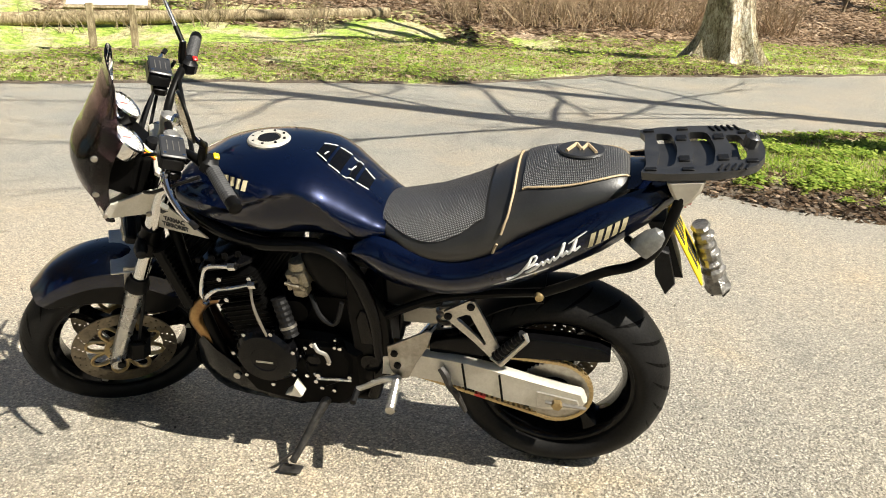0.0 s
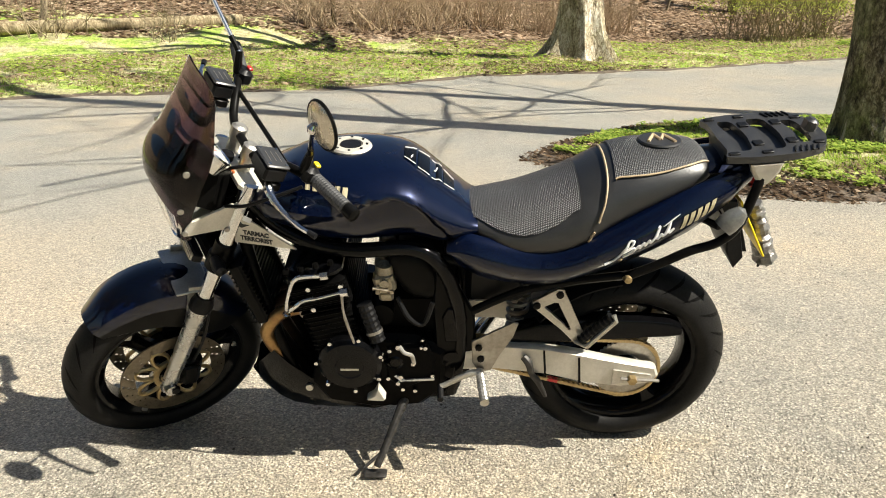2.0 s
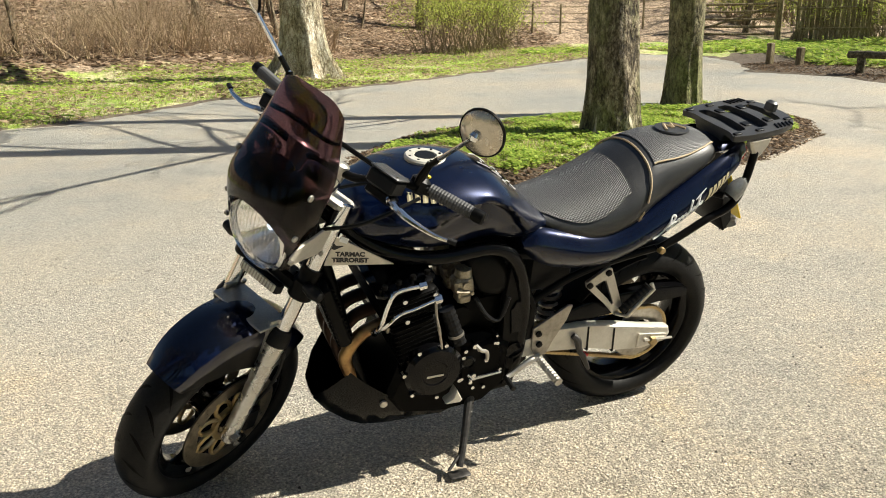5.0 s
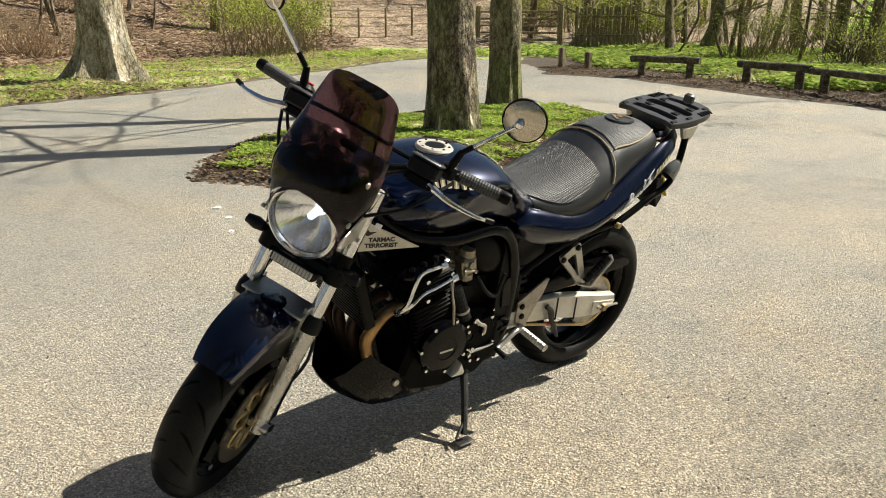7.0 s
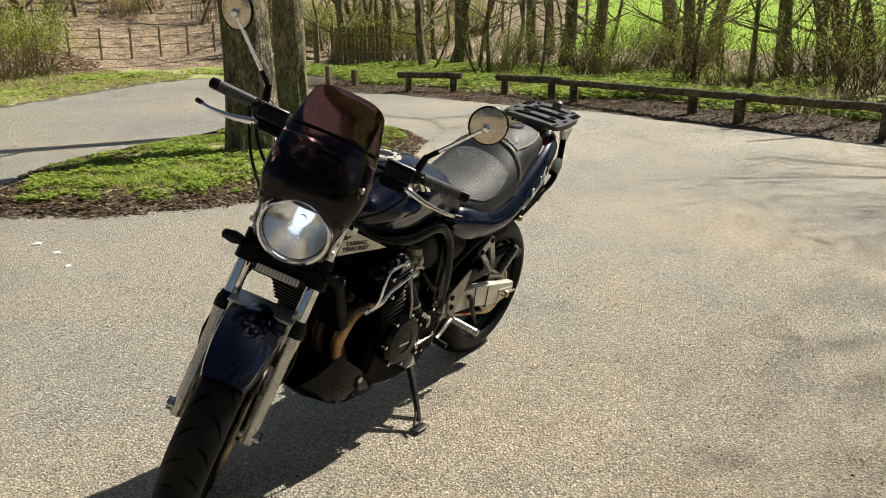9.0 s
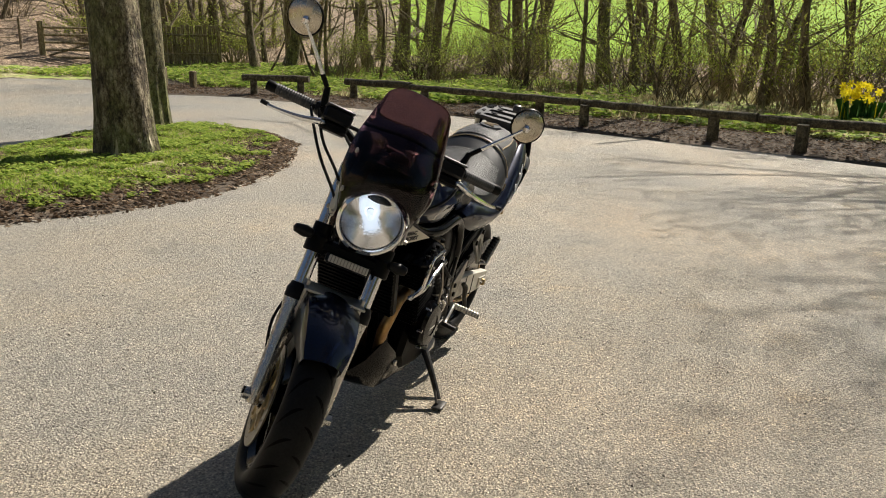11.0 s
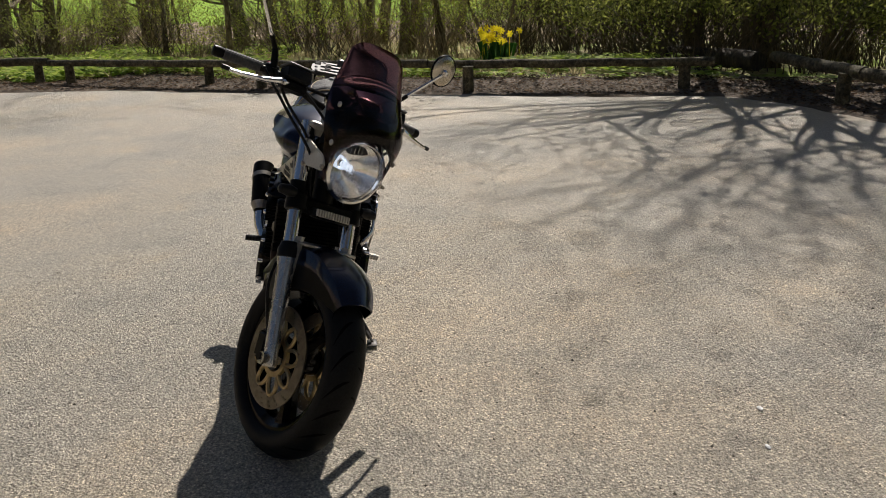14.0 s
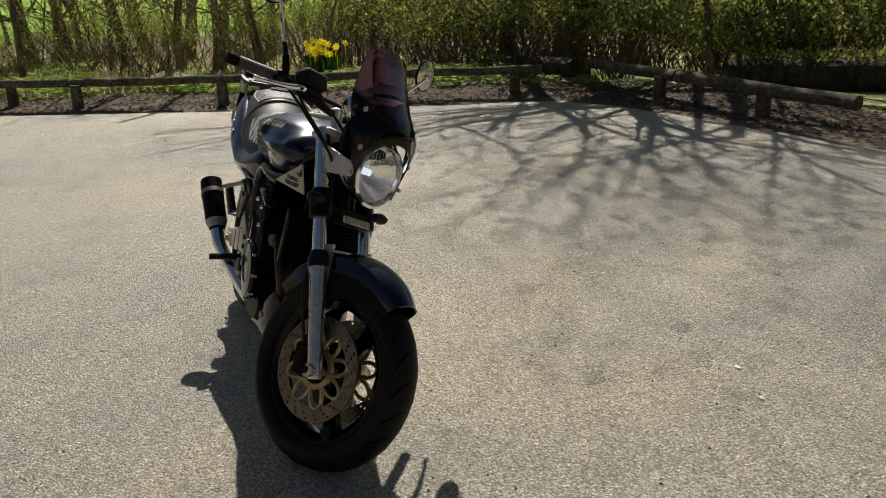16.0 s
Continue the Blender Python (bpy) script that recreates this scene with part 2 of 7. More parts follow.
def make_leaf(name, dark, light):
    m, tree, bsdf = material(name)
    geo = tree.nodes.new("ShaderNodeNewGeometry")
    tree.links.new(ramp(tree, geo.outputs["Random Per Island"], [(0.0, dark), (1.0, light)]), bsdf.inputs["Base Color"])
    bsdf.inputs["Roughness"].default_value = 0.7
    bsdf.inputs["Specular IOR Level"].default_value = 0.2
    shine = node(tree, "ShaderNodeBsdfTranslucent")
    tree.links.new(ramp(tree, geo.outputs["Random Per Island"], [(0.0, dark), (1.0, light)]), shine.inputs["Color"])
    both = node(tree, "ShaderNodeMixShader", Fac=0.5)
    tree.links.new(bsdf.outputs["BSDF"], both.inputs[1])
    tree.links.new(shine.outputs["BSDF"], both.inputs[2])
    tree.links.new(both.outputs["Shader"], tree.nodes["Material Output"].inputs["Surface"])
    return m


TARMAC, GROUND = make_tarmac(), make_ground()
BARK_PALE = make_bark("pale_plane_bark", (0.03, 0.023, 0.015), (0.145, 0.115, 0.072), (0.50, 0.43, 0.31), 9.0, 0.5, 1.0, 19.0, 0.32, 0.5)
BARK_CREAM = make_bark("cream_flaking_bark", (0.09, 0.068, 0.043), (0.42, 0.35, 0.24), (0.80, 0.75, 0.63), 4.0, 0.45, 1.0, 15.0, 0.45, 0.25)
BARK_MOSSY = make_bark("mossy_bark", (0.04, 0.036, 0.02), (0.16, 0.14, 0.075), (0.42, 0.37, 0.21), 7.0, 0.5, 0.9, 16.0, 0.4, 0.65)
BARK_DARK = make_bark("dark_bark", (0.035, 0.028, 0.018), (0.12, 0.095, 0.06), (0.27, 0.215, 0.14), 6.0)
BARK_WOOD = make_bark("brown_woodland_bark", (0.06, 0.048, 0.03), (0.19, 0.15, 0.095), (0.40, 0.33, 0.215), 6.0)
BARK_LOG = make_bark("rotten_log_bark", (0.010, 0.008, 0.006), (0.035, 0.028, 0.018), (0.09, 0.075, 0.045), 7.0)
DARK_TWIG = surface("dark_hedge_twig", (0.03, 0.024, 0.014), (0.13, 0.10, 0.06), 0.85, scale=20, relief=0)
TWIG = surface("dry_twig", (0.09, 0.07, 0.04), (0.33, 0.265, 0.16), 0.85, scale=20, relief=0)
RAIL_WOOD = make_bark("weathered_log", (0.03, 0.027, 0.016), (0.085, 0.075, 0.043), (0.20, 0.18, 0.11), 9.0, 1.0, 0.5)
GREY_WOOD = make_bark("weathered_board", (0.11, 0.088, 0.05), (0.27, 0.215, 0.125), (0.46, 0.39, 0.25), 7.0, 0.2, 0.3)
PAINT = make_paint()
BLACK_GLOSS = surface("black_gloss_paint", (0.0012, 0.0012, 0.0014), (0.004, 0.004, 0.0045), 0.14, coat=0.12, relief=0.02, scale=12, gloss=0.12)
BLACK_SATIN = surface("black_satin_paint", (0.0015, 0.0015, 0.0015), (0.006, 0.0056, 0.005), 0.36, scale=14, relief=0.06, gloss=0.10)
BLACK_PLASTIC = surface("black_moulded_plastic", (0.003, 0.003, 0.0033), (0.011, 0.011, 0.0115), 0.42, scale=20, fine=240, relief=0.12, gloss=0.16)
ENGINE_BLACK = surface("black_engine_paint", (0.0010, 0.0010, 0.0010), (0.0032, 0.0030, 0.0028), 0.45, scale=14, relief=0.08, gloss=0.05)
# inner header pipes: the oil cooler's shade is put into the colour
HEADER_SHADED = surface("shaded_brown_header", (0.008, 0.004, 0.003), (0.06, 0.028, 0.014), 0.5, 0.6, scale=9, fine=50, relief=0.1)
GRIP_RUBBER = surface("grey_grip_rubber", (0.020, 0.020, 0.021), (0.055, 0.055, 0.056), 0.6, scale=30, fine=200, relief=0.1)
DARK_STEEL = surface("dark_scuffed_steel", (0.006, 0.006, 0.006), (0.06, 0.055, 0.05), 0.5, 0.4, scale=30, relief=0.1)
RUBBER = surface("tyre_rubber", (0.003, 0.003, 0.003), (0.013, 0.0125, 0.012), 0.5, scale=10, fine=160, relief=0.15, gloss=0.12)
VINYL = surface("black_seat_vinyl", (0.010, 0.010, 0.0105), (0.024, 0.024, 0.0245), 0.40, scale=10, fine=260, relief=0.14, gloss=0.7)
RACK_PLASTIC = surface("black_rack_plastic", (0.008, 0.008, 0.0085), (0.020, 0.020, 0.021), 0.46, scale=16, fine=240, relief=0.1, gloss=0.95)
SILVERED = surface("silvered_reflector", (0.94, 0.94, 0.95), (0.98, 0.98, 0.99), 0.14, 1.0, scale=30, relief=0.10)
WEAVE = make_seat_weave()
PIPING = surface("beige_piping", (0.30, 0.22, 0.13), (0.48, 0.38, 0.24), 0.6, relief=0.05)
# mirror backs: satin chrome with the tarmac's reflection put into its tan
REFLECTED_TAN = surface("reflected_tan_mirror_shell", (0.46, 0.41, 0.33), (0.62, 0.56, 0.46), 0.26, 0.85, scale=24, relief=0.02)
CHROME = surface("chrome", (0.62, 0.62, 0.62), (0.82, 0.82, 0.82), 0.1, 1.0, scale=20, relief=0.02, rough_spread=0.06)
ALLOY = surface("dull_cast_alloy", (0.36, 0.34, 0.30), (0.62, 0.60, 0.55), 0.38, 0.85, scale=18, fine=200, relief=0.1)
ALLOY_PALE = surface("pale_lacquered_alloy", (0.50, 0.47, 0.40), (0.68, 0.65, 0.58), 0.42, 0.35, scale=14, fine=180, relief=0.06)
FORK_GREY = surface("silver_fork_lacquer", (0.40, 0.39, 0.37), (0.56, 0.55, 0.52), 0.27, 0.88, scale=10, relief=0.03)
GOLD = surface("gold_anodised", (0.29, 0.205, 0.09), (0.52, 0.40, 0.21), 0.38, 0.8, scale=30, relief=0.05)
DISC_STEEL = surface("brake_disc_steel", (0.10, 0.083, 0.06), (0.25, 0.21, 0.15), 0.34, 0.8, scale=22, relief=0.08)
HEADER = surface("heat_browned_steel", (0.14, 0.07, 0.03), (0.48, 0.31, 0.13), 0.36, 0.9, scale=9, fine=50, relief=0.1)
STEEL = surface("scuffed_steel", (0.22, 0.20, 0.17), (0.46, 0.43, 0.38), 0.42, 0.85, scale=25, relief=0.1)
CARB_ALLOY = surface("stained_carburettor_alloy", (0.20, 0.165, 0.11), (0.50, 0.44, 0.33), 0.45, 0.5, scale=40, fine=160, relief=0.15)
RED = surface("red_plastic", (0.35, 0.015, 0.012), (0.55, 0.03, 0.025), 0.35, relief=0.02)
ORANGE_WIRE = surface("orange_wire", (0.6, 0.12, 0.02), (0.75, 0.2, 0.03), 0.4, relief=0)
YELLOW = surface("yellow_plate", (0.75, 0.52, 0.01), (0.88, 0.66, 0.02), 0.4, relief=0.02)
WHITE_MARK = surface("white_vinyl_lettering", (0.66, 0.66, 0.66), (0.82, 0.82, 0.80), 0.4, relief=0)
CREAM_MARK = surface("cream_lettering", (0.40, 0.345, 0.21), (0.56, 0.50, 0.34), 0.4, relief=0)
INK = surface("black_ink", (0.01, 0.01, 0.01), (0.02, 0.02, 0.02), 0.6, relief=0)
BRUSHED = surface("brushed_plate", (0.50, 0.47, 0.40), (0.66, 0.62, 0.54), 0.4, 0.5, scale=16, relief=0.04)
WHITE_PANEL = surface("white_notice", (0.76, 0.77, 0.77), (0.84, 0.84, 0.84), 0.5, relief=0)
DIAL = surface("white_dial", (0.36, 0.36, 0.35), (0.46, 0.46, 0.45), 0.4, relief=0)
SMOKE = make_glass("smoked_purple_acrylic", (0.105, 0.055, 0.068), 0.015, 1.32)
CLEAR = make_glass("clear_glass", (1.0, 1.0, 1.0), 0.005, 1.3)
# weak glow added to the bulb to brighten the headlight
BULB_GLOW = make_lit("glowing_bulb", (0.70, 0.83, 1.0), 0.8)
SMOKY_LENS = surface("smoky_indicator_lens", (0.12, 0.12, 0.115), (0.26, 0.26, 0.25), 0.22, 0.3, scale=20, relief=0.03, coat=0.6)
TAPE = surface("crumpled_silver_tape", (0.06, 0.057, 0.052), (0.34, 0.325, 0.30), 0.32, 0.6, scale=26, fine=90, relief=0.6)
MIRROR = surface("mirror_glass", (0.86, 0.86, 0.86), (0.9, 0.9, 0.9), 0.03, 1.0, relief=0, rough_spread=0.01)
GRASS_BLADE = make_leaf("grass_blades", (0.13, 0.25, 0.02), (0.50, 0.62, 0.10))
STRAW = make_leaf("dry_straw", (0.24, 0.19, 0.09), (0.64, 0.56, 0.34))
LEAF_SPRING = make_leaf("spring_leaves", (0.18, 0.24, 0.03), (0.54, 0.56, 0.13))
LEAF_DEAD = make_leaf("dead_leaves", (0.07, 0.04, 0.02), (0.56, 0.42, 0.29))
GARLIC = make_leaf("ground_plant_leaves", (0.14, 0.25, 0.03), (0.50, 0.58, 0.12))
LEAF_HEDGE = make_leaf("hedge_leaves", (0.03, 0.04, 0.01), (0.34, 0.37, 0.09))
BRAMBLE = surface("bramble_stem", (0.17, 0.11, 0.065), (0.54, 0.42, 0.27), 0.8, scale=6, relief=0)
GRIT = make_leaf("loose_grit", (0.10, 0.09, 0.075), (0.80, 0.77, 0.68))
LEAF_DARK = make_leaf("dark_dead_leaves", (0.022, 0.014, 0.009), (0.20, 0.135, 0.082))
PETAL = make_leaf("daffodil_petals", (0.82, 0.62, 0.01), (0.92, 0.82, 0.05))
DAFF_LEAF = make_leaf("daffodil_leaves", (0.04, 0.12, 0.03), (0.12, 0.24, 0.06))


# ---- mesh making ----
class Shape:
    """Vertices and faces of one mesh."""

    def __init__(self):
        self.v, self.f = [], []

    def add(self, verts, faces):
        base = len(self.v)
        self.v += [tuple(p) for p in verts]
        self.f += [tuple(base + i for i in f) for f in faces]
        return self

    def loft(self, rings, close=True, caps=True):
        n = len(rings[0])
        verts = [p for ring in rings for p in ring]
        faces = []
        for i in range(len(rings) - 1):
            for j in range(n if close else n - 1):
                k = (j + 1) % n
                faces.append((i * n + j, i * n + k, (i + 1) * n + k, (i + 1) * n + j))
        if caps:
            faces += [tuple(range(n))[::-1], tuple(range((len(rings) - 1) * n, len(rings) * n))]
        return self.add(verts, faces)

    def tube(self, points, radius, sides=8, caps=True, smooth=0):
        pts = [Vector(p) for p in points]
        rad = list(radius) if isinstance(radius, (list, tuple)) else [radius] * len(pts)
        if smooth and len(pts) > 2:
            out, ro = [], []
            for i in range(len(pts) - 1):
                a, b, c, d = pts[max(i - 1, 0)], pts[i], pts[i + 1], pts[min(i + 2, len(pts) - 1)]
                for k in range(smooth):
                    t = k / smooth
                    out.append(0.5 * (2 * b + (c - a) * t + (2 * a - 5 * b + 4 * c - d) * t * t + (3 * b - a - 3 * c + d) * t ** 3))
                    ro.append(rad[i] + (rad[i + 1] - rad[i]) * t)
            pts, rad = out + [pts[-1]], ro + [rad[-1]]
        rings, side = [], None
        for i, p in enumerate(pts):
            way = (pts[min(i + 1, len(pts) - 1)] - pts[max(i - 1, 0)]).normalized()
            if side is None:
                side = way.orthogonal().normalized()
            side = (side - way * side.dot(way))
            side = side.normalized() if side.length > 1e-6 else way.orthogonal().normalized()
            up = way.cross(side)
            rings.append([p + (side * math.cos(2 * math.pi * j / sides) + up * math.sin(2 * math.pi * j / sides)) * rad[i] for j in range(sides)])
        return self.loft(rings, True, caps)

    def lathe(self, profile, at=(0, 0, 0), axis="y", sides=32, caps=False, arc=(0, 360)):
        """profile: (radius, along) pairs, turned round an axis through at."""
        full = arc[1] - arc[0] >= 360
        steps = sides if full else sides + 1
        rings = []
        for r, h in profile:
            ring = []
            for j in range(steps):
                a = radians(arc[0] + (arc[1] - arc[0]) * j / sides)
                c, s = r * math.cos(a), r * math.sin(a)
                ring.append({"y": (at[0] + c, at[1] + h, at[2] + s), "x": (at[0] + h, at[1] + c, at[2] + s), "z": (at[0] + c, at[1] + s, at[2] + h)}[axis])
            rings.append(ring)
        return self.loft(rings, full, caps)

    def box(self, at, size, m=None, bevel=0.0):
        x, y, z = (s / 2 for s in size)
        b = min(bevel, x * 0.9, y * 0.9, z * 0.9)
        if b:
            ring = lambda w, d, h: [(-w + b, -d, h), (w - b, -d, h), (w, -d + b, h), (w, d - b, h), (w - b, d, h), (-w + b, d, h), (-w, d - b, h), (-w, -d + b, h)]
            rings = [ring(x - b, y - b, -z), ring(x, y, -z + b), ring(x, y, z - b), ring(x - b, y - b, z)]
        else:
            rings = [[(-x, -y, h), (x, -y, h), (x, y, h), (-x, y, h)] for h in (-z, z)]
        m = m or Matrix()
        at = Vector(at)
        return self.loft([[at + m @ Vector(p) for p in r] for r in rings])

    def plate(self, outline, y0, y1, bevel=0.0):
        """A side-on outline of (x, z) pairs, thick from y0 to y1."""
        if bevel:
            cx, cz = sum(p[0] for p in outline) / len(outline), sum(p[1] for p in outline) / len(outline)
            def shrink(p):
                d = math.hypot(p[0] - cx, p[1] - cz) or 1
                k = max(1 - bevel / d, 0.1)
                return cx + (p[0] - cx) * k, cz + (p[1] - cz) * k
            inner = [shrink(p) for p in outline]
            s = bevel if y1 > y0 else -bevel
            levels = [(inner, y0), (outline, y0 + s), (outline, y1 - s), (inner, y1)]
        else:
            levels = [(outline, y0), (outline, y1)]
        return self.loft([[(x, y, z) for x, z in o] for o, y in levels])

    def moved(self, m):
        self.v = [tuple(m @ Vector(p)) for p in self.v]
        return self


def link_mesh(name, shape, mat, smooth=None):
    mesh = bpy.data.meshes.new(name)
    mesh.from_pydata(shape.v, [], shape.f)
    if smooth is None:
        smooth = 35
    if smooth:
        bm = bmesh.new()
        bm.from_mesh(mesh)
        bmesh.ops.recalc_face_normals(bm, faces=bm.faces)
        for f in bm.faces:
            f.smooth = True
        limit = radians(smooth)
        for e in bm.edges:
            e.smooth = len(e.link_faces) == 2 and e.calc_face_angle(0) < limit
        bm.to_mesh(mesh)
        bm.free()
    mesh.materials.append(mat)
    return new(name, mesh)


def part(name, shape, mat, parent, label="", smooth=None, kind=""):
    ob = link_mesh(name, shape, mat, smooth)
    if kind:
        ob["kind"] = kind
    ob.parent = parent
    if label:
        ob["label"] = label
    return ob


def thing(name, label, category, at=None, group="", kind=""):
    ob = new(name)
    ob.empty_display_size = 0.1
    if at is not None:
        ob.matrix_world = at
    return tagged(ob, label, category, group, kind)


def single(name, shape, mat, label, category, group="", kind="", smooth=None):
    return tagged(link_mesh(name, shape, mat, smooth), label, category, group, kind)


# ---- ground ----
CAR_PARK = [(-16, 3.2), (-11, 5.0), (-6.9, 7.0), (-4.4, 8.3), (-1.35, 9.15), (0.75, 11.1), (3.0, 12.0), (5.6, 13.3), (9.8, 16.1), (12.8, 18.0), (14.6, 18.4), (15.2, 16.2), (14.3, 14.1), (12.1, 11.2),
            (12.5, 9.3), (11.4, 5.9), (10.95, 3.6), (9.65, 1.05), (8.9, -0.9), (7.55, -3.6), (7.1, -5.25), (5.5, -5.6), (2.2, -5.65), (-3, -6.4), (-9, -8), (-16, -7)]
ISLAND = [(1.0, 4.3), (1.4, 3.7), (2.1, 3.22), (3.0, 3.03), (3.9, 3.15), (4.6, 3.35), (5.5, 3.8), (6.2, 4.18), (6.9, 5.0), (7.2, 5.9), (6.95, 6.75), (5.6, 7.0), (4.1, 6.5), (3.0, 6.3), (2.2, 5.9), (1.34, 4.95)]


def outside(poly, x, y):
    """Signed distance to a polygon: negative inside."""
    best, inside = 1e9, False
    for (ax, ay), (bx, by) in zip(poly, poly[1:] + poly[:1]):
        dx, dy = bx - ax, by - ay
        t = max(0, min(1, ((x - ax) * dx + (y - ay) * dy) / (dx * dx + dy * dy)))
        best = min(best, math.hypot(x - ax - t * dx, y - ay - t * dy))
        if (ay > y) != (by > y) and x < ax + (y - ay) * dx / dy:
            inside = not inside
    return -best if inside else best


def height(x, y):
    """The ground's height: flat car park, low verges, a rise into the wood and the field."""
    d = outside(CAR_PARK, x, y)
    wob = noise.noise((x * 0.35, y * 0.35, 3.0)) * 0.10 + noise.noise((x * 1.3, y * 1.3, 8.0)) * 0.035
    if d < 0:
        i = -outside(ISLAND, x, y)
        if i > -0.3:
            return min(0.09, 0.02 + 0.10 * (i + 0.05)) + wob * 0.3 if i > 0 else -0.05 + 0.07 * (i + 0.3) / 0.3
        return -0.05
    rise = min(d, 1.0) * 0.06
    north = max(0.0, min(1.0, (y - 0.95 * x) / 4.0)) if y > 4 else 0.0
    far = max(d - 13, 0)
    rise += north * max(d - 6.5, 0) * 0.22
    if x > 4:
        rise += (1 - north) * (far * 0.11 if far < 50 else 5.5 + (far - 50) * 0.06)
    return 0.015 + rise + wob * min(d, 1.5)


def spaced(lo, hi, step, far):
    inner = list(np.arange(lo, hi, step))
    left, right, s = [], [], step
    a, b = lo, inner[-1]
    while b < far:
        s *= 1.22
        a, b = a - s, b + s
        left.append(a)
        right.append(b)
    return left[::-1] + inner + right


def build_ground():
    xs, ys = spaced(-9, 24, 0.3, 700), spaced(-9, 26, 0.3, 700)
    verts, zones = [], []
    for y in ys:
        for x in xs:
            verts.append((x, y, height(x, y)))
            d, i = outside(CAR_PARK, x, y), -outside(ISLAND, x, y)
            n = noise.noise((x * 0.5, y * 0.5, 0.0))
            grass = litter = field = 0.0
            if d > 0:
                if y > max(5, 0.95 * x + 1):
                    edge_d = 6.4 + max(-1.6, min(2.4, -x * 0.28))
                    grass = 1.0 - max(0, min(1, (d - edge_d - 0.5 - n * 2.0) / 1.4)) if d > 0.25 else 0.35
                    litter = max(0, min(1, (d - edge_d - n * 2.4) / 2.0))
                else:
                    grass = 0.12 if d < 1.6 else 0.95
                    litter = max(0, min(0.62, (d - 9) / 6))
                    field = 1.0 if d > 18.5 + n * 2 and x > 4 and y < 0.44 * x + n else 0.0
            elif i > 0:
                grass = min(1.0, i / 0.7) * 0.85
            zones.append((grass, litter, field, 1.0))
    nx = len(xs)
    faces = [(j * nx + i, j * nx + i + 1, (j + 1) * nx + i + 1, (j + 1) * nx + i) for j in range(len(ys) - 1) for i in range(nx - 1)]
    shape = Shape().add(verts, faces)
    ob = single("ground", shape, GROUND, "leaf-littered woodland floor, grass verges and green field", "ground", kind="structure", smooth=0)
    for p in ob.data.polygons:
        p.use_smooth = True
    layer = ob.data.color_attributes.new("zone", "FLOAT_COLOR", "POINT")
    for k, z in enumerate(zones):
        layer.data[k].color = z


def wander(poly, amount, step, seed):
    """A polygon with its edges broken into short uneven steps."""
    out = []
    for (ax, ay), (bx, by) in zip(poly, poly[1:] + poly[:1]):
        n = max(int(math.hypot(bx - ax, by - ay) / step), 1)
        for k in range(n):
            x, y = ax + (bx - ax) * k / n, ay + (by - ay) * k / n
            out.append((x + noise.noise((x * 1.7, y * 1.7, seed)) * amount, y + noise.noise((x * 1.7, y * 1.7, seed + 9)) * amount))
    return out


def build_car_park():
    bm = bmesh.new()
    rim = wander(CAR_PARK, 0.22, 0.25, 2.0)
    hole = wander(ISLAND, 0.25, 0.2, 5.0)
    loops = []
    for poly in (rim, hole):
        vs = [bm.verts.new((x, y, 0.0)) for x, y in poly]
        loops += [bm.edges.new((a, b)) for a, b in zip(vs, vs[1:] + vs[:1])]
    bmesh.ops.triangle_fill(bm, use_beauty=True, edges=loops)
    for f in bm.faces:
        if f.normal.z < 0:
            f.normal_flip()
    mesh = bpy.data.meshes.new("car_park")
    bm.to_mesh(mesh)
    bm.free()
    mesh.materials.append(TARMAC)
    tagged(new("car_park", mesh), "pale worn tarmac car park and lane with loose grit", "tarmac", kind="structure")


build_ground()
build_car_park()


# ---- trees ----
def limb(shape, tips, base, way, length, radius, depth, rng, spread=0.55, sides=6):
    """A tapered, crooked limb that forks."""
    pts, rad, p, w = [base], [radius], Vector(base), Vector(way).normalized()
    n = 4
    for k in range(n):
        w = (w + Vector((rng.uniform(-1, 1), rng.uniform(-1, 1), rng.uniform(-0.5, 0.8))) * 0.17).normalized()
        p = p + w * length / n
        pts.append(tuple(p))
        rad.append(radius * (1 - 0.55 * (k + 1) / n))
    shape.tube(pts, rad, sides, caps=False)
    if depth == 0:
        tips.append((p, w))
        return
    for k in range(rng.randint(2, 3) + (depth > 2)):
        i = rng.randint(2, n)
        turn = Vector((rng.uniform(-1, 1), rng.uniform(-1, 1), rng.uniform(-0.25, 0.6)))
        limb(shape, tips, pts[i], w + turn * spread * 1.7, length * rng.uniform(0.55, 0.82), rad[i] * rng.uniform(0.5, 0.75), depth - 1, rng, spread, max(sides - 1, 3))


def leaves_at(shape, tips, count, size, spread, rng):
    for p, w in tips:
        for _ in range(count):
            c = Vector(p) + Vector((rng.gauss(0, spread), rng.gauss(0, spread), rng.gauss(0, spread)))
            a = Vector((rng.uniform(-1, 1), rng.uniform(-1, 1), rng.uniform(-1, 1))).normalized() * size * rng.uniform(0.6, 1.3)
            b = a.orthogonal().normalized() * size * 0.45
            shape.add([c - a, c + b, c + a, c - b], [(0, 1, 2, 3)])


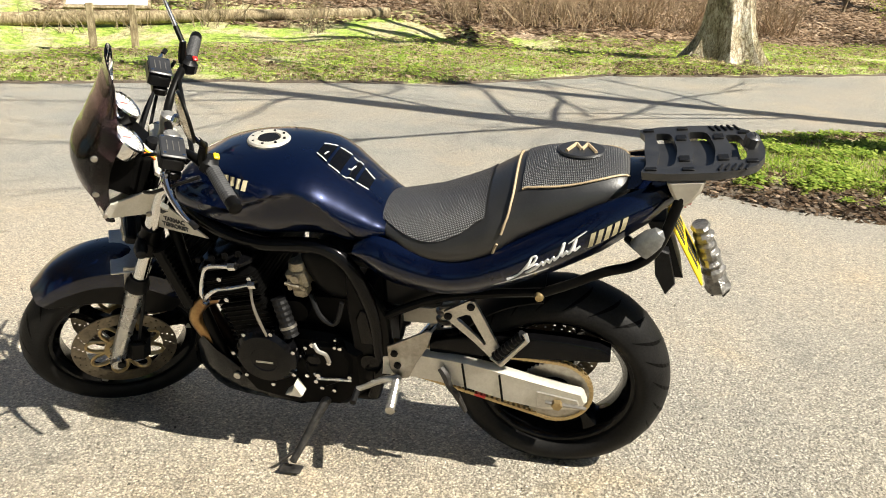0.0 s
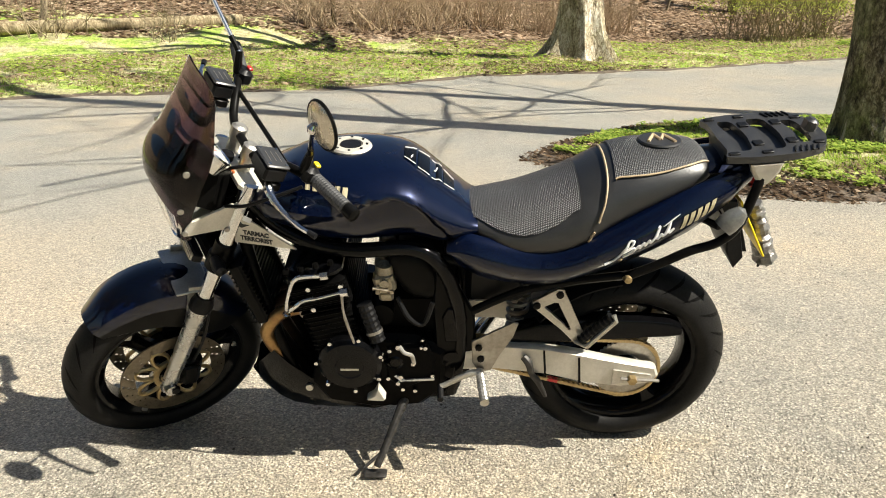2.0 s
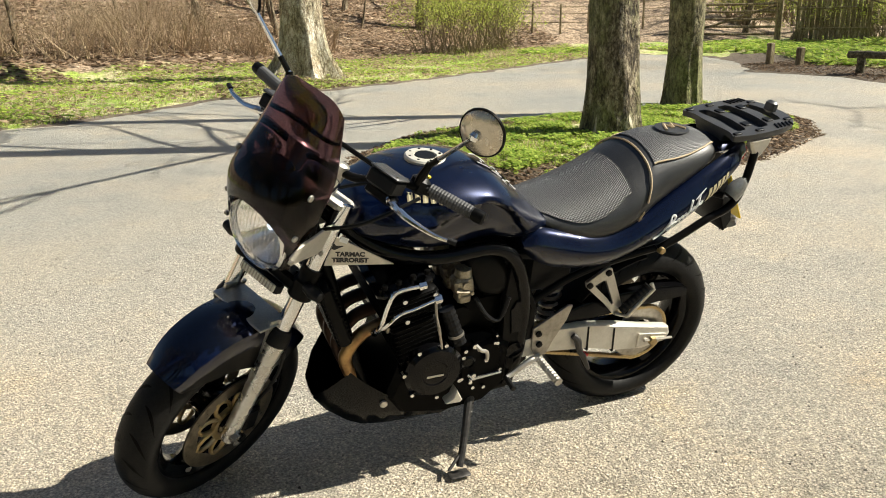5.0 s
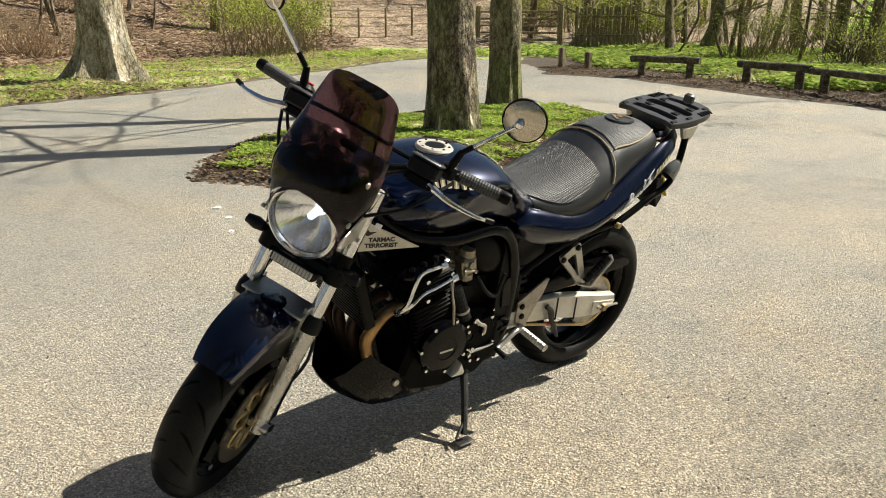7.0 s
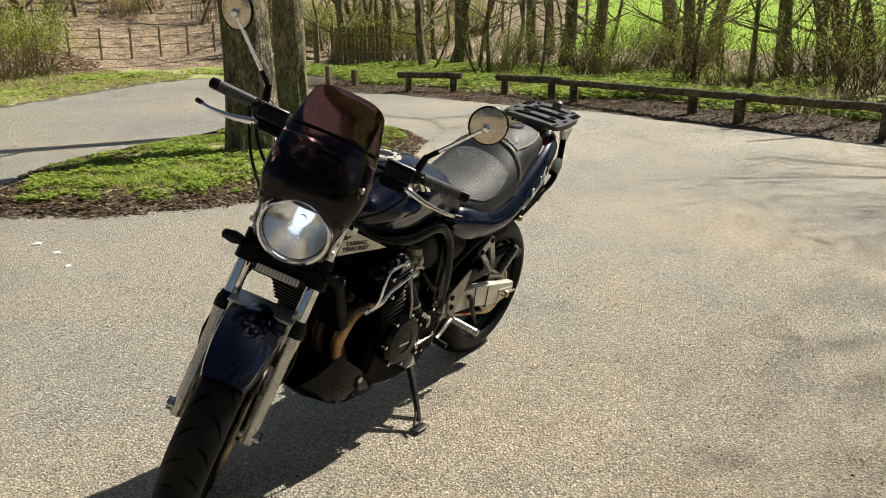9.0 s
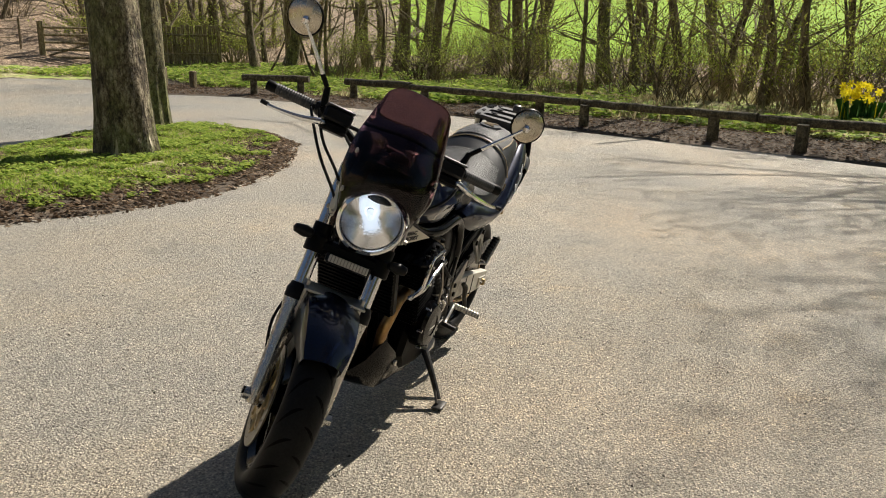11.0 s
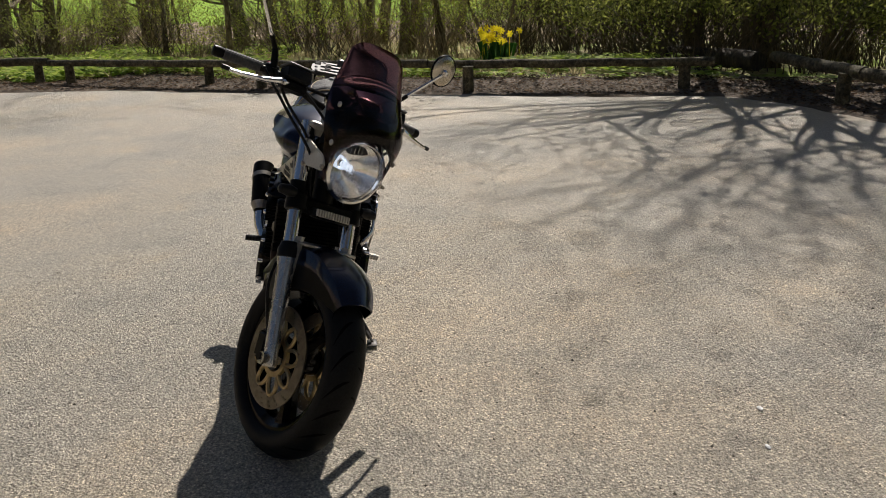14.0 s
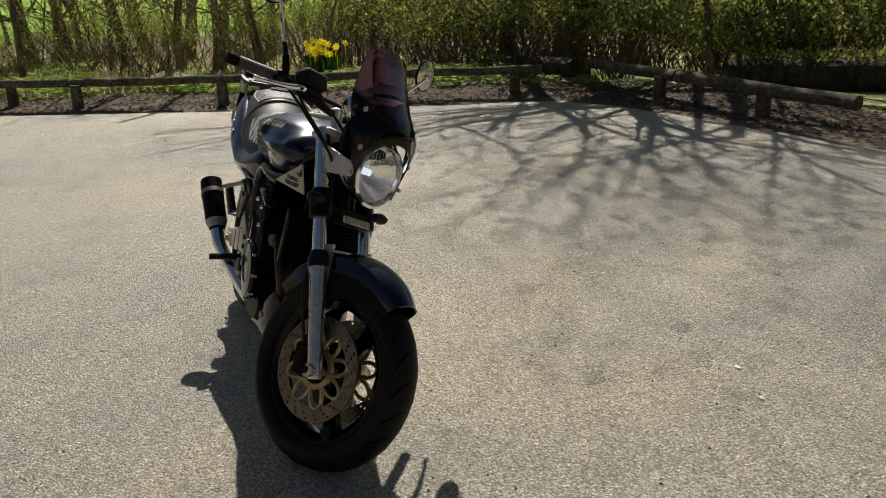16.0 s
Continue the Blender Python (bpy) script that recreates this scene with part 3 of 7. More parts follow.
def flared_trunk(shape, x, y, r, height_, lean, rng, flare=1.7, lobes=8, sides=56, top=0.62):
    """A trunk with a buttressed, lobed foot and a knobbly bole."""
    rings, z0 = [], height(x, y) - 0.15
    phase = rng.uniform(0, 6)
    levels = [0, 0.1, 0.16, 0.22, 0.3, 0.4, 0.5, 0.62, 0.75, 0.9, 1.05, 1.2, 1.4, 1.6, 1.8, 2.1, 2.5, 2.9, 3.3, 3.7, 4.1, height_]
    for h in levels:
        k = math.exp(-h / 0.42)
        ring = []
        for j in range(sides):
            a = 2 * math.pi * j / sides
            root = 0.5 + 0.5 * math.cos(lobes * a + phase + 1.5 * math.sin(2 * a + phase))
            lobe = 1 + k * (flare - 1) * (0.45 + 0.95 * root ** 2)
            rr = r * (1 - (1 - top) * h / height_) * lobe * (1 + 0.10 * noise.noise((math.cos(a) * 1.6 + x, math.sin(a) * 1.6 + y, h * 1.1)) + 0.05 * noise.noise((math.cos(a) * 5.0 + x, math.sin(a) * 5.0 + y, h * 2.6)))
            ring.append((x + lean[0] * h + rr * math.cos(a), y + lean[1] * h + rr * math.sin(a), z0 + h))
        rings.append(ring)
    shape.loft(rings, True, True)
    return Vector((x + lean[0] * height_, y + lean[1] * height_, z0 + height_))


def big_tree(x, y, r, height_, lean, bark, label, seed, flare=1.5, limbs=5, depth=3, reach=3.2, buds=0, clear=0.62, stout=0.42):
    rng = random.Random(seed)
    tree = thing("tree", label, "tree", group="trees round the car park")
    trunk, crown, tips = Shape(), Shape(), []
    top = flared_trunk(trunk, x, y, r, height_, lean, rng, flare)
    for k in range(limbs):
        a = 2 * math.pi * (k + rng.uniform(-0.3, 0.3)) / limbs
        h = rng.uniform(clear, 1.0) if k else 1.0
        start = (x + lean[0] * height_ * h, y + lean[1] * height_ * h, top.z * h)
        limb(crown, tips, start, (math.cos(a), math.sin(a), rng.uniform(0.35, 1.1)), reach * rng.uniform(0.8, 1.2), r * stout, depth, rng)
    limb(crown, tips, tuple(top), (lean[0], lean[1], 1), reach, r * 0.6, depth, rng)
    part("trunk", trunk, bark, tree)
    part("crown", crown, bark, tree, "bare branching limbs", smooth=60, kind="stuff")
    # leaf tips added high in the crown to mottle its shadow
    if buds:
        shade_bud = Shape()
        leaves_at(shade_bud, tips, buds, 0.045, 0.16, rng)
        part("shade_bud", shade_bud, LEAF_SPRING, tree, "small leaf tips added to mottle the crown's shadow", smooth=0, kind="stuff")
    return tips


big_tree(4.06, 4.81, 0.262, 9.5, (-0.01, 0.02), BARK_PALE, "flaking grey-brown tree trunk on the grass island", 3, 1.35, 11, 4, 3.8, 0, 0.36, 0.16)
big_tree(6.2, 6.3, 0.22, 9.0, (0.03, 0.04), BARK_MOSSY, "mossy olive-brown tree trunk on the grass island", 5, 1.3, 10, 4, 3.4, 0, 0.36, 0.16)
big_tree(3.0, 13.9, 0.44, 7.0, (0.0, 0.02), BARK_CREAM, "broad pale tree trunk with spreading roots", 8, 2.15, 5, 2)
big_tree(10.2, -7.2, 0.30, 4.2, (-0.10, 0.05), BARK_DARK, "dark leaning tree in the hedge with bare boughs", 11, 1.4, 7, 5, 3.2, 2)
big_tree(8.0, -8.6, 0.06, 3.6, (0.05, 0.10), BARK_DARK, "slim dark forked tree in the hedge with bare boughs", 14, 1.4, 8, 5, 3.1, 2)
# two trees added so their high boughs thicken the shadow on the tarmac
big_tree(11.4, -9.4, 0.26, 5.4, (-0.06, 0.08), BARK_DARK, "tall dark tree added to the hedge, its spreading bare boughs casting shadow", 29, 1.4, 9, 5, 3.3, 2)
big_tree(12.4, -7.0, 0.18, 6.2, (-0.05, 0.05), BARK_DARK, "tall dark tree added to the hedge, its spreading bare boughs casting shadow", 33, 1.4, 6, 5, 3.1, 0, 0.62, 0.30)
big_tree(10.6, -12.6, 0.34, 4.4, (0.10, 0.34), BARK_DARK, "thick dark leaning trunk behind the fallen log", 17, 1.4, 4, 3, 2.4)
big_tree(10.1, -12.9, 0.36, 4.6, (0.12, -0.02), BARK_DARK, "thick dark trunk behind the fallen log", 19, 1.4, 5, 3, 2.4)
big_tree(9.4, -13.6, 0.20, 4.2, (0.05, -0.12), BARK_DARK, "dark slanting trunk behind the fallen log", 23, 1.3, 4, 3, 2.2)


# unseen wood closing the south and west, added for reflections in the paint
for k in range(15):
    rng_ring = random.Random(60 + k)
    a = radians(178 + 88 * k / 14)
    dist = rng_ring.uniform(13.5, 18)
    big_tree(dist * math.cos(a) + rng_ring.uniform(-1, 1), dist * math.sin(a) + rng_ring.uniform(-1, 1), rng_ring.uniform(0.25, 0.45), rng_ring.uniform(8, 11), (rng_ring.uniform(-0.05, 0.05), rng_ring.uniform(-0.05, 0.05)), BARK_DARK, "unseen tall bare dark tree at the far side, for reflections", 60 + k, 1.4, 8, 3, 5.0)


def wood_tree(x, y, r, h, lean, seed, leafy):
    rng = random.Random(seed)
    tree = thing("tree", "slim woodland tree with dark trunk and budding twigs", "tree", group="woodland trees")
    trunk, crown, tips, leaf = Shape(), Shape(), [], Shape()
    z = height(x, y) - 0.1
    pts = [(x + lean[0] * k + rng.uniform(-0.24, 0.24) * (k > 0), y + lean[1] * k + rng.uniform(-0.24, 0.24) * (k > 0), z + h * k / 5) for k in range(6)]
    trunk.tube(pts, [r * (1.35 if k == 0 else 1 - 0.14 * k) for k in range(6)], 8, smooth=2)
    for k in range(rng.randint(7, 11)):
        i = rng.randint(1, 5)
        a = rng.uniform(0, 6.3)
        limb(crown, tips, pts[i], (math.cos(a), math.sin(a), rng.uniform(0.2, 0.9)), rng.uniform(1.0, 2.2), r * 0.34, 2, rng, 0.6, 4)
    leaves_at(leaf, tips, leafy, 0.05, 0.22, rng)
    part("trunk", trunk, BARK_WOOD, tree)
    part("branch", crown, TWIG, tree, smooth=0, kind="stuff")
    if leafy:
        part("leaf", leaf, LEAF_SPRING, tree, "sparse yellow-green spring leaves", smooth=0, kind="stuff")


def tall_trunk(x, y, r, lean, bark, label, seed):
    rng = random.Random(seed)
    tree = thing("tree", label, "tree", group="woodland trees")
    trunk, crown, tips = Shape(), Shape(), []
    z = height(x, y) - 0.1
    pts = [(x + lean[0] * k + rng.uniform(-0.11, 0.11), y + lean[1] * k + rng.uniform(-0.11, 0.11), z + 1.3 * k) for k in range(7)]
    trunk.tube(pts, [r * (1.4 if k == 0 else 1.0 - 0.09 * k) for k in range(7)], 12, smooth=3)
    for k in range(11):
        i = rng.randint(1, 4)
        a = rng.uniform(0, 6.3)
        limb(crown, tips, pts[i], (math.cos(a), math.sin(a), rng.uniform(0.0, 0.8)), rng.uniform(1.0, 2.2), r * 0.25, 2, rng, 0.7, 4)
    part("trunk", trunk, bark, tree)
    part("branch", crown, TWIG, tree, smooth=0, kind="stuff")
    leaf = Shape()
    leaves_at(leaf, tips, 6, 0.045, 0.22, rng)
    part("leaf", leaf, LEAF_SPRING, tree, "sparse yellow-green spring leaves", smooth=0, kind="stuff")


for k, (x, y, r, lx, ly) in enumerate([(21.9, 2.9, 0.21, 0.0, 0.02), (22.4, 2.1, 0.12, 0.03, 0.0), (22.6, 1.5, 0.11, 0.05, 0.22), (21.0, 1.7, 0.11, 0.06, 0.26), (28.6, 8.3, 0.30, 0.0, 0.05), (27.6, 6.6, 0.22, 0.1, -0.25), (25.1, 15.6, 0.24, 0.0, -0.08),
                                       (28.8, 17.9, 0.27, 0.0, 0.0), (31.0, 14.5, 0.2, 0.0, 0.08), (30.0, 12.0, 0.24, 0.02, -0.1), (23.7, -0.3, 0.12, 0.06, 0.2), (19.5, -3.4, 0.10, 0.0, 0.03), (25.9, -0.3, 0.17, 0.05, 0.3), (24.2, 16.6, 0.17, 0.0, 0.2), (27.0, 20.5, 0.25, 0.0, 0.05)]):
    tall_trunk(x, y, r, (lx, ly), BARK_WOOD if k % 3 else BARK_MOSSY, "tall slim woodland trunk with brown bark" if lx + abs(ly) < 0.12 else "leaning slim woodland trunk with brown bark", 900 + k)

for k, (x, y, r, lx, ly) in enumerate([(18.6, 0.4, 0.13, 0.02, 0.16), (17.2, -0.8, 0.10, 0.0, -0.12), (16.4, -1.6, 0.12, 0.03, 0.05), (19.8, -1.2, 0.15, 0.0, -0.08), (15.2, -2.4, 0.09, 0.02, 0.10), (22.5, 5.6, 0.2, 0.0, 0.1), (24.0, 10.4, 0.24, 0.02, -0.06), (26.5, 13.0, 0.22, 0.0, 0.12), (20.5, 7.9, 0.16, 0.0, -0.2)]):
    tall_trunk(x, y, r, (lx, ly), BARK_WOOD, "dark crooked woodland trunk with spring twigs", 960 + k)

rng_wood = random.Random(41)
for k in range(52):
    u = (k % 46 + 0.5) / 46
    along = Vector((15.0, 16.5)).lerp(Vector((8.0, -7.0)), u) + Vector((0.93, -0.36)) * rng_wood.uniform(5.0, 17.0)
    if outside(CAR_PARK, along.x, along.y) < 2.6:
        continue
    wood_tree(along.x, along.y, rng_wood.choice((0.025, 0.03, 0.035, 0.04, 0.045, 0.06, 0.085)), rng_wood.uniform(6.0, 10.0), (rng_wood.uniform(-0.35, 0.35), rng_wood.uniform(-0.35, 0.35)), 100 + k, rng_wood.randint(12, 20))
for k in range(70):
    x = rng_wood.uniform(-9, 30)
    y = 16.5 + x * 0.62 + rng_wood.uniform(2, 15)
    if outside(CAR_PARK, x, y) > 8.5:
        wood_tree(x, y, rng_wood.choice((0.04, 0.05, 0.07, 0.1, 0.15, 0.22)), rng_wood.uniform(5, 8), (rng_wood.uniform(-0.1, 0.1), rng_wood.uniform(-0.1, 0.1)), 300 + k, 0)


def shrub(x, y, w, h, seed, leafy, label, leaf_mat=LEAF_SPRING, twigs=38, size=0.035, stem_mat=TWIG, thick=0.011):
    rng = random.Random(seed)
    bush = thing("shrub", label, "shrub", group="undergrowth")
    stems, leaf, tips = Shape(), Shape(), []
    z = height(x, y) - 0.05
    for _ in range(twigs):
        a, lean = rng.uniform(0, 6.3), rng.uniform(0.1, 1.0)
        p = Vector((x + rng.gauss(0, w * 0.22), y + rng.gauss(0, w * 0.22), z))
        way = Vector((math.cos(a) * lean, math.sin(a) * lean, 1.0)).normalized()
        pts, rad = [tuple(p)], [thick]
        n = 5
        for k in range(n):
            way = (way + Vector((rng.uniform(-1, 1), rng.uniform(-1, 1), rng.uniform(-0.8, 0.4))) * 0.22).normalized()
            p = p + way * h * rng.uniform(0.7, 1.1) / n
            pts.append(tuple(p))
            rad.append(thick * (1 - 0.8 * (k + 1) / n))
            if k > 1:
                side = (way + Vector((rng.uniform(-1, 1), rng.uniform(-1, 1), rng.uniform(-0.5, 1)))).normalized()
                q = p + side * h * 0.22
                stems.tube([tuple(p), tuple(q)], [0.005, 0.002], 3, False)
                tips.append((q, side))
        stems.tube(pts, rad, 3, False)
        tips.append((p, way))
    part("stem", stems, stem_mat, bush, smooth=0, kind="stuff")
    if leafy:
        leaves_at(leaf, tips, leafy, size, 0.10, rng)
        part("leaf", leaf, leaf_mat, bush, smooth=0, kind="stuff")


for k in range(46):
    x, y = rng_wood.uniform(23, 44), rng_wood.uniform(17, 40)
    if outside(CAR_PARK, x, y) > 9 and y > 0.40 * x + 5:
        wood_tree(x, y, rng_wood.choice((0.05, 0.07, 0.1, 0.14, 0.2)), rng_wood.uniform(6, 10), (rng_wood.uniform(-0.35, 0.35), rng_wood.uniform(-0.35, 0.35)), 1500 + k, rng_wood.randint(3, 6))

rng_bush = random.Random(7)
for k in range(36):
    x, y = rng_bush.uniform(24, 40), rng_bush.uniform(17, 36)
    if y > 0.42 * x + 6:
        shrub(x, y, rng_bush.uniform(1.4, 2.4), rng_bush.uniform(1.2, 2.6), 1700 + k, 6, "tangled shrub of thin brown twigs with small spring leaves", twigs=40, size=0.06, thick=0.016)
for k in range(50):
    u = rng_bush.random()
    along = Vector((16.0, 14.5)).lerp(Vector((9.0, -3.0)), u) + Vector((0.93, -0.36)) * rng_bush.uniform(4.5, 13.0)
    if outside(CAR_PARK, along.x, along.y) < 3.2:
        continue
    shrub(along.x, along.y, rng_bush.uniform(0.9, 1.7), rng_bush.uniform(0.9, 2.0), 500 + k, 4, "tangled shrub of thin brown twigs with small spring leaves", stem_mat=DARK_TWIG if k % 4 == 1 else BRAMBLE if k % 2 else TWIG)
for k, (x, y, h) in enumerate([(17.4, 1.6, 2.6), (16.0, -1.0, 2.9), (15.1, -3.2, 2.7), (18.6, 3.9, 2.2)]):
    shrub(x, y, 1.3, h, 560 + k, 6, "thicket of tall thin saplings in fresh small leaf", twigs=16, size=0.04, thick=0.014)
# unseen hedge below those trees, added to darken the paint's reflections
for k in range(40):
    a = radians(176 + 92 * (k + rng_bush.random()) / 40)
    dist = rng_bush.uniform(12.5, 17)
    x, y = dist * math.cos(a), dist * math.sin(a)
    if outside(CAR_PARK, x, y) > 1.5:
        shrub(x, y, 1.9, rng_bush.uniform(2.0, 3.6), 1200 + k, 14, "unseen dense dark hedge shrub at the far side, for reflections", LEAF_HEDGE, 34, 0.09)
# the thick hedge from the daffodils southwards
for k in range(54):
    u = (k + rng_bush.random()) / 54
    along = Vector((13.2, -1.6)).lerp(Vector((7.6, -14.0)), u) + Vector((0.9, -0.42)) * rng_bush.uniform(0.4, 4.2)
    if outside(CAR_PARK, along.x, along.y) > 2.2 and along.y < -4.0 and (along.y > -9.0 or k % 2 == 0):
        off = along - Vector((11.8, -2.95))
        if -0.5 < off.dot(Vector((0.945, -0.326))) < 4.2 and abs(off.dot(Vector((0.326, 0.945)))) < 1.6:
            continue
        shrub(along.x, along.y, rng_bush.uniform(1.0, 1.6), rng_bush.uniform(1.3, 2.4), 620 + k, 8 if along.y > -7.5 else 6, "dense hedge shrub with small olive-green leaves", LEAF_HEDGE if k % 2 else LEAF_SPRING, 40, 0.042, DARK_TWIG)
for k, (x, y) in enumerate(((9.5, -6.6), (10.1, -6.0), (10.9, -5.5), (8.8, -7.4), (9.6, -7.9), (11.4, -5.9))):
    shrub(x, y, 1.1, 1.9, 680 + k, 10, "dense hedge shrub with small olive-green leaves", LEAF_HEDGE, 40, 0.045, DARK_TWIG)
# dark shrubs added in place of the trees' shade behind the log
for k in range(16):
    u = (k + rng_bush.random()) / 16
    spot = Vector((10.2, -9.2)).lerp(Vector((4.4, -12.2)), u) + Vector((rng_bush.uniform(-0.7, 0.7), rng_bush.uniform(-0.9, 0.9)))
    shrub(spot.x, spot.y, 1.3, rng_bush.uniform(1.0, 1.7), 760 + k, 8, "low dark shrub added to darken the ground behind the fallen log", LEAF_HEDGE, 44, 0.04, DARK_TWIG)
for k, (x, y, w, h, leafy) in enumerate([(-0.1, 19.6, 2.0, 1.5, 0), (-1.6, 19.2, 1.8, 1.3, 0), (1.6, 20.2, 1.9, 1.3, 0), (3.2, 20.8, 1.7, 1.1, 0), (-3.0, 18.9, 1.6, 1.1, 0), (0.6, 21.0, 2.0, 1.6, 0), (5.2, 21.8, 1.6, 1.0, 0)]):
    shrub(x, y, w, h, 700 + k, leafy, "mound of tangled straw-brown bramble stems", twigs=110, stem_mat=BRAMBLE, thick=0.014)
for k, (x, y, w, h) in enumerate([(9.8, 20.9, 1.5, 2.0), (10.8, 21.6, 1.7, 2.3), (9.1, 21.8, 1.6, 2.1), (11.7, 22.0, 1.2, 1.6)]):
    shrub(x, y, w, h, 720 + k, 9, "feathery bush with fresh yellow-green leaves", LEAF_SPRING, 60, 0.042)
for k in range(56):
    x = rng_bush.uniform(-12, 24)
    y = 17.5 + x * 0.55 + rng_bush.uniform(1.5, 11)
    if outside(CAR_PARK, x, y) > 7.5:
        shrub(x, y, rng_bush.uniform(0.9, 1.7), rng_bush.uniform(0.6, 1.4), 800 + k, 0 if x < 8 else 3, "tangled bare bramble bush in dry leaves", twigs=34, stem_mat=BRAMBLE if k % 2 else TWIG)


# ---- grass, straw and dead leaves ----
def scatter(name, mat, label, category, count, pick, size, seed, leaf=False, lift=0.0):
    rng = random.Random(seed)
    shape = Shape()
    made = 0
    for _ in range(count * 4):
        if made >= count:
            break
        x, y = pick(rng)
        z = height(x, y) + lift * rng.random()
        a = rng.uniform(0, 6.3)
        s = size * rng.uniform(0.5, 1.4)
        if leaf:
            t = rng.uniform(-0.5, 0.5)
            c, d = math.cos(a) * s, math.sin(a) * s
            shape.add([(x - c, y - d, z + 0.01), (x + d * 0.5, y - c * 0.5, z + 0.012 + s * 0.3), (x + c, y + d, z + 0.015 + abs(t) * s), (x - d * 0.5, y + c * 0.5, z + 0.01)], [(0, 1, 2, 3)])
        else:
            for b in range(3):
                a += 2.1
                l, w = s * rng.uniform(0.25, 0.9), s * 0.10
                c, d = math.cos(a), math.sin(a)
                shape.add([(x - d * w, y + c * w, z - 0.005), (x + d * w, y - c * w, z - 0.005), (x + c * l, y + d * l, z + s * rng.uniform(0.4, 1))], [(0, 1, 2)])
        made += 1
    single(name, shape, mat, label, category, kind="stuff", smooth=0)


def on_island(rng):
    while True:
        x, y = rng.uniform(0.9, 8.3), rng.uniform(3.1, 8.0)
        i = -outside(ISLAND, x, y)
        if i > 0.12 and noise.noise((x * 1.1, y * 1.1, 4.0)) + 0.7 * noise.noise((x * 3.3, y * 3.3, 8.0)) + min(i, 0.7) > 0.34:
            return x, y


def on_verge(rng):
    while True:
        x = rng.uniform(-9, 15)
        y = 9 + x * 0.75 + rng.uniform(-1, 10)
        d = outside(CAR_PARK, x, y)
        if 0.1 < d < 6.8 + max(-1.6, min(2.4, -x * 0.28)) and noise.noise((x * 0.7, y * 0.7, 4.0)) + rng.random() * 0.6 > 0.1:
            return x, y


def on_slope(rng):
    while True:
        x = rng.uniform(-12, 16)
        y = 14 + x * 0.72 + rng.uniform(0, 13)
        if outside(CAR_PARK, x, y) > 6.2 + max(-1.6, min(2.4, -x * 0.28)) + 2 * noise.noise((x * 0.5, y * 0.5, 1.0)):
            return x, y


def by_wood(rng):
    while True:
        x, y = rng.uniform(9, 31), rng.uniform(-4, 20)
        d = outside(CAR_PARK, x, y)
        if 1.6 < d < 14 and noise.noise((x * 0.6, y * 0.6, 6.0)) + rng.random() * 0.7 > 0.15:
            return x, y


def by_rail(rng):
    while True:
        x, y = rng.uniform(1, 18), rng.uniform(-8, 13)
        if 0.05 < outside(CAR_PARK, x, y) < 1.9:
            return x, y


scatter("grass", GRASS_BLADE, "short bright green grass with clover on the island", "grass", 16000, on_island, 0.040, 1)
scatter("grass", STRAW, "dry moss and straw among the island grass", "dry grass", 12000, on_island, 0.036, 21)
scatter("grass", GRASS_BLADE, "patchy bright green grass on the lane verge", "grass", 24000, on_verge, 0.052, 2)
scatter("grass", STRAW, "dry straw-coloured grass on the lane verge", "dry grass", 32000, on_verge, 0.055, 3)
def under_trees(rng):
    while True:
        x, y = rng.uniform(11, 30), rng.uniform(1, 20)
        d = outside(CAR_PARK, x, y)
        if 1.5 < d < 12 and noise.noise((x * 0.45, y * 0.45, 16.0)) + (y - 6) * 0.06 + rng.random() * 0.5 > 0.12:
            return x, y


def behind_rail(rng):
    while True:
        x, y = rng.uniform(8, 16), rng.uniform(-6, 6)
        d = outside(CAR_PARK, x, y)
        if 1.5 < d < 3.6 and noise.noise((x * 0.8, y * 0.8, 26.0)) + rng.random() * 0.5 > 0.15:
            return x, y


def island_clumps(rng):
    while True:
        x, y = rng.uniform(0.9, 8.3), rng.uniform(3.0, 8.0)
        i = -outside(ISLAND, x, y)
        lump = noise.noise((x * 2.6, y * 2.6, 9.0)) + 0.6 * noise.noise((x * 6.0, y * 6.0, 2.0))
        if i > 0.10 and lump * 1.7 + min(i, 0.9) * 0.45 + rng.random() * 0.3 > 0.56:
            return x, y


def island_soil(rng):
    while True:
        x, y = rng.uniform(0.4, 8.3), rng.uniform(2.3, 8.0)
        i = outside(ISLAND, x, y)
        if -0.8 * rng.random() ** 0.6 < i < 0.3 * rng.random() + 0.25 * noise.noise((x * 1.7, y * 1.7, 5.0)):
            return x, y


def at_edges(rng):
    while True:
        x, y = rng.uniform(-8, 14), rng.uniform(-7, 16)
        d, i = outside(CAR_PARK, x, y), outside(ISLAND, x, y)
        if -0.5 < d < -0.03 or 0.03 < i < 0.5 * rng.random():
            return x, y


scatter("grass", GARLIC, "low bright green leafy plants covering the island", "ground plants", 17000, island_clumps, 0.022, 41, True, 0.045)
scatter("grass", LEAF_HEDGE, "dark green ivy leaves among the island plants", "ground plants", 5000, island_clumps, 0.024, 42, True, 0.02)
scatter("dead_leaves", LEAF_DARK, "dark leaf scraps on the bare island edge", "fallen leaves", 9000, island_soil, 0.026, 43, True)
scatter("dead_leaves", LEAF_DEAD, "pale dry leaf scraps on the bare island edge", "fallen leaves", 4200, island_soil, 0.024, 44, True)
def verge_clumps(rng):
    while True:
        x, y = on_verge(rng)
        if noise.noise((x * 1.6, y * 1.6, 12.0)) + 0.6 * noise.noise((x * 4.0, y * 4.0, 3.0)) + rng.random() * 0.3 > 0.22:
            return x, y


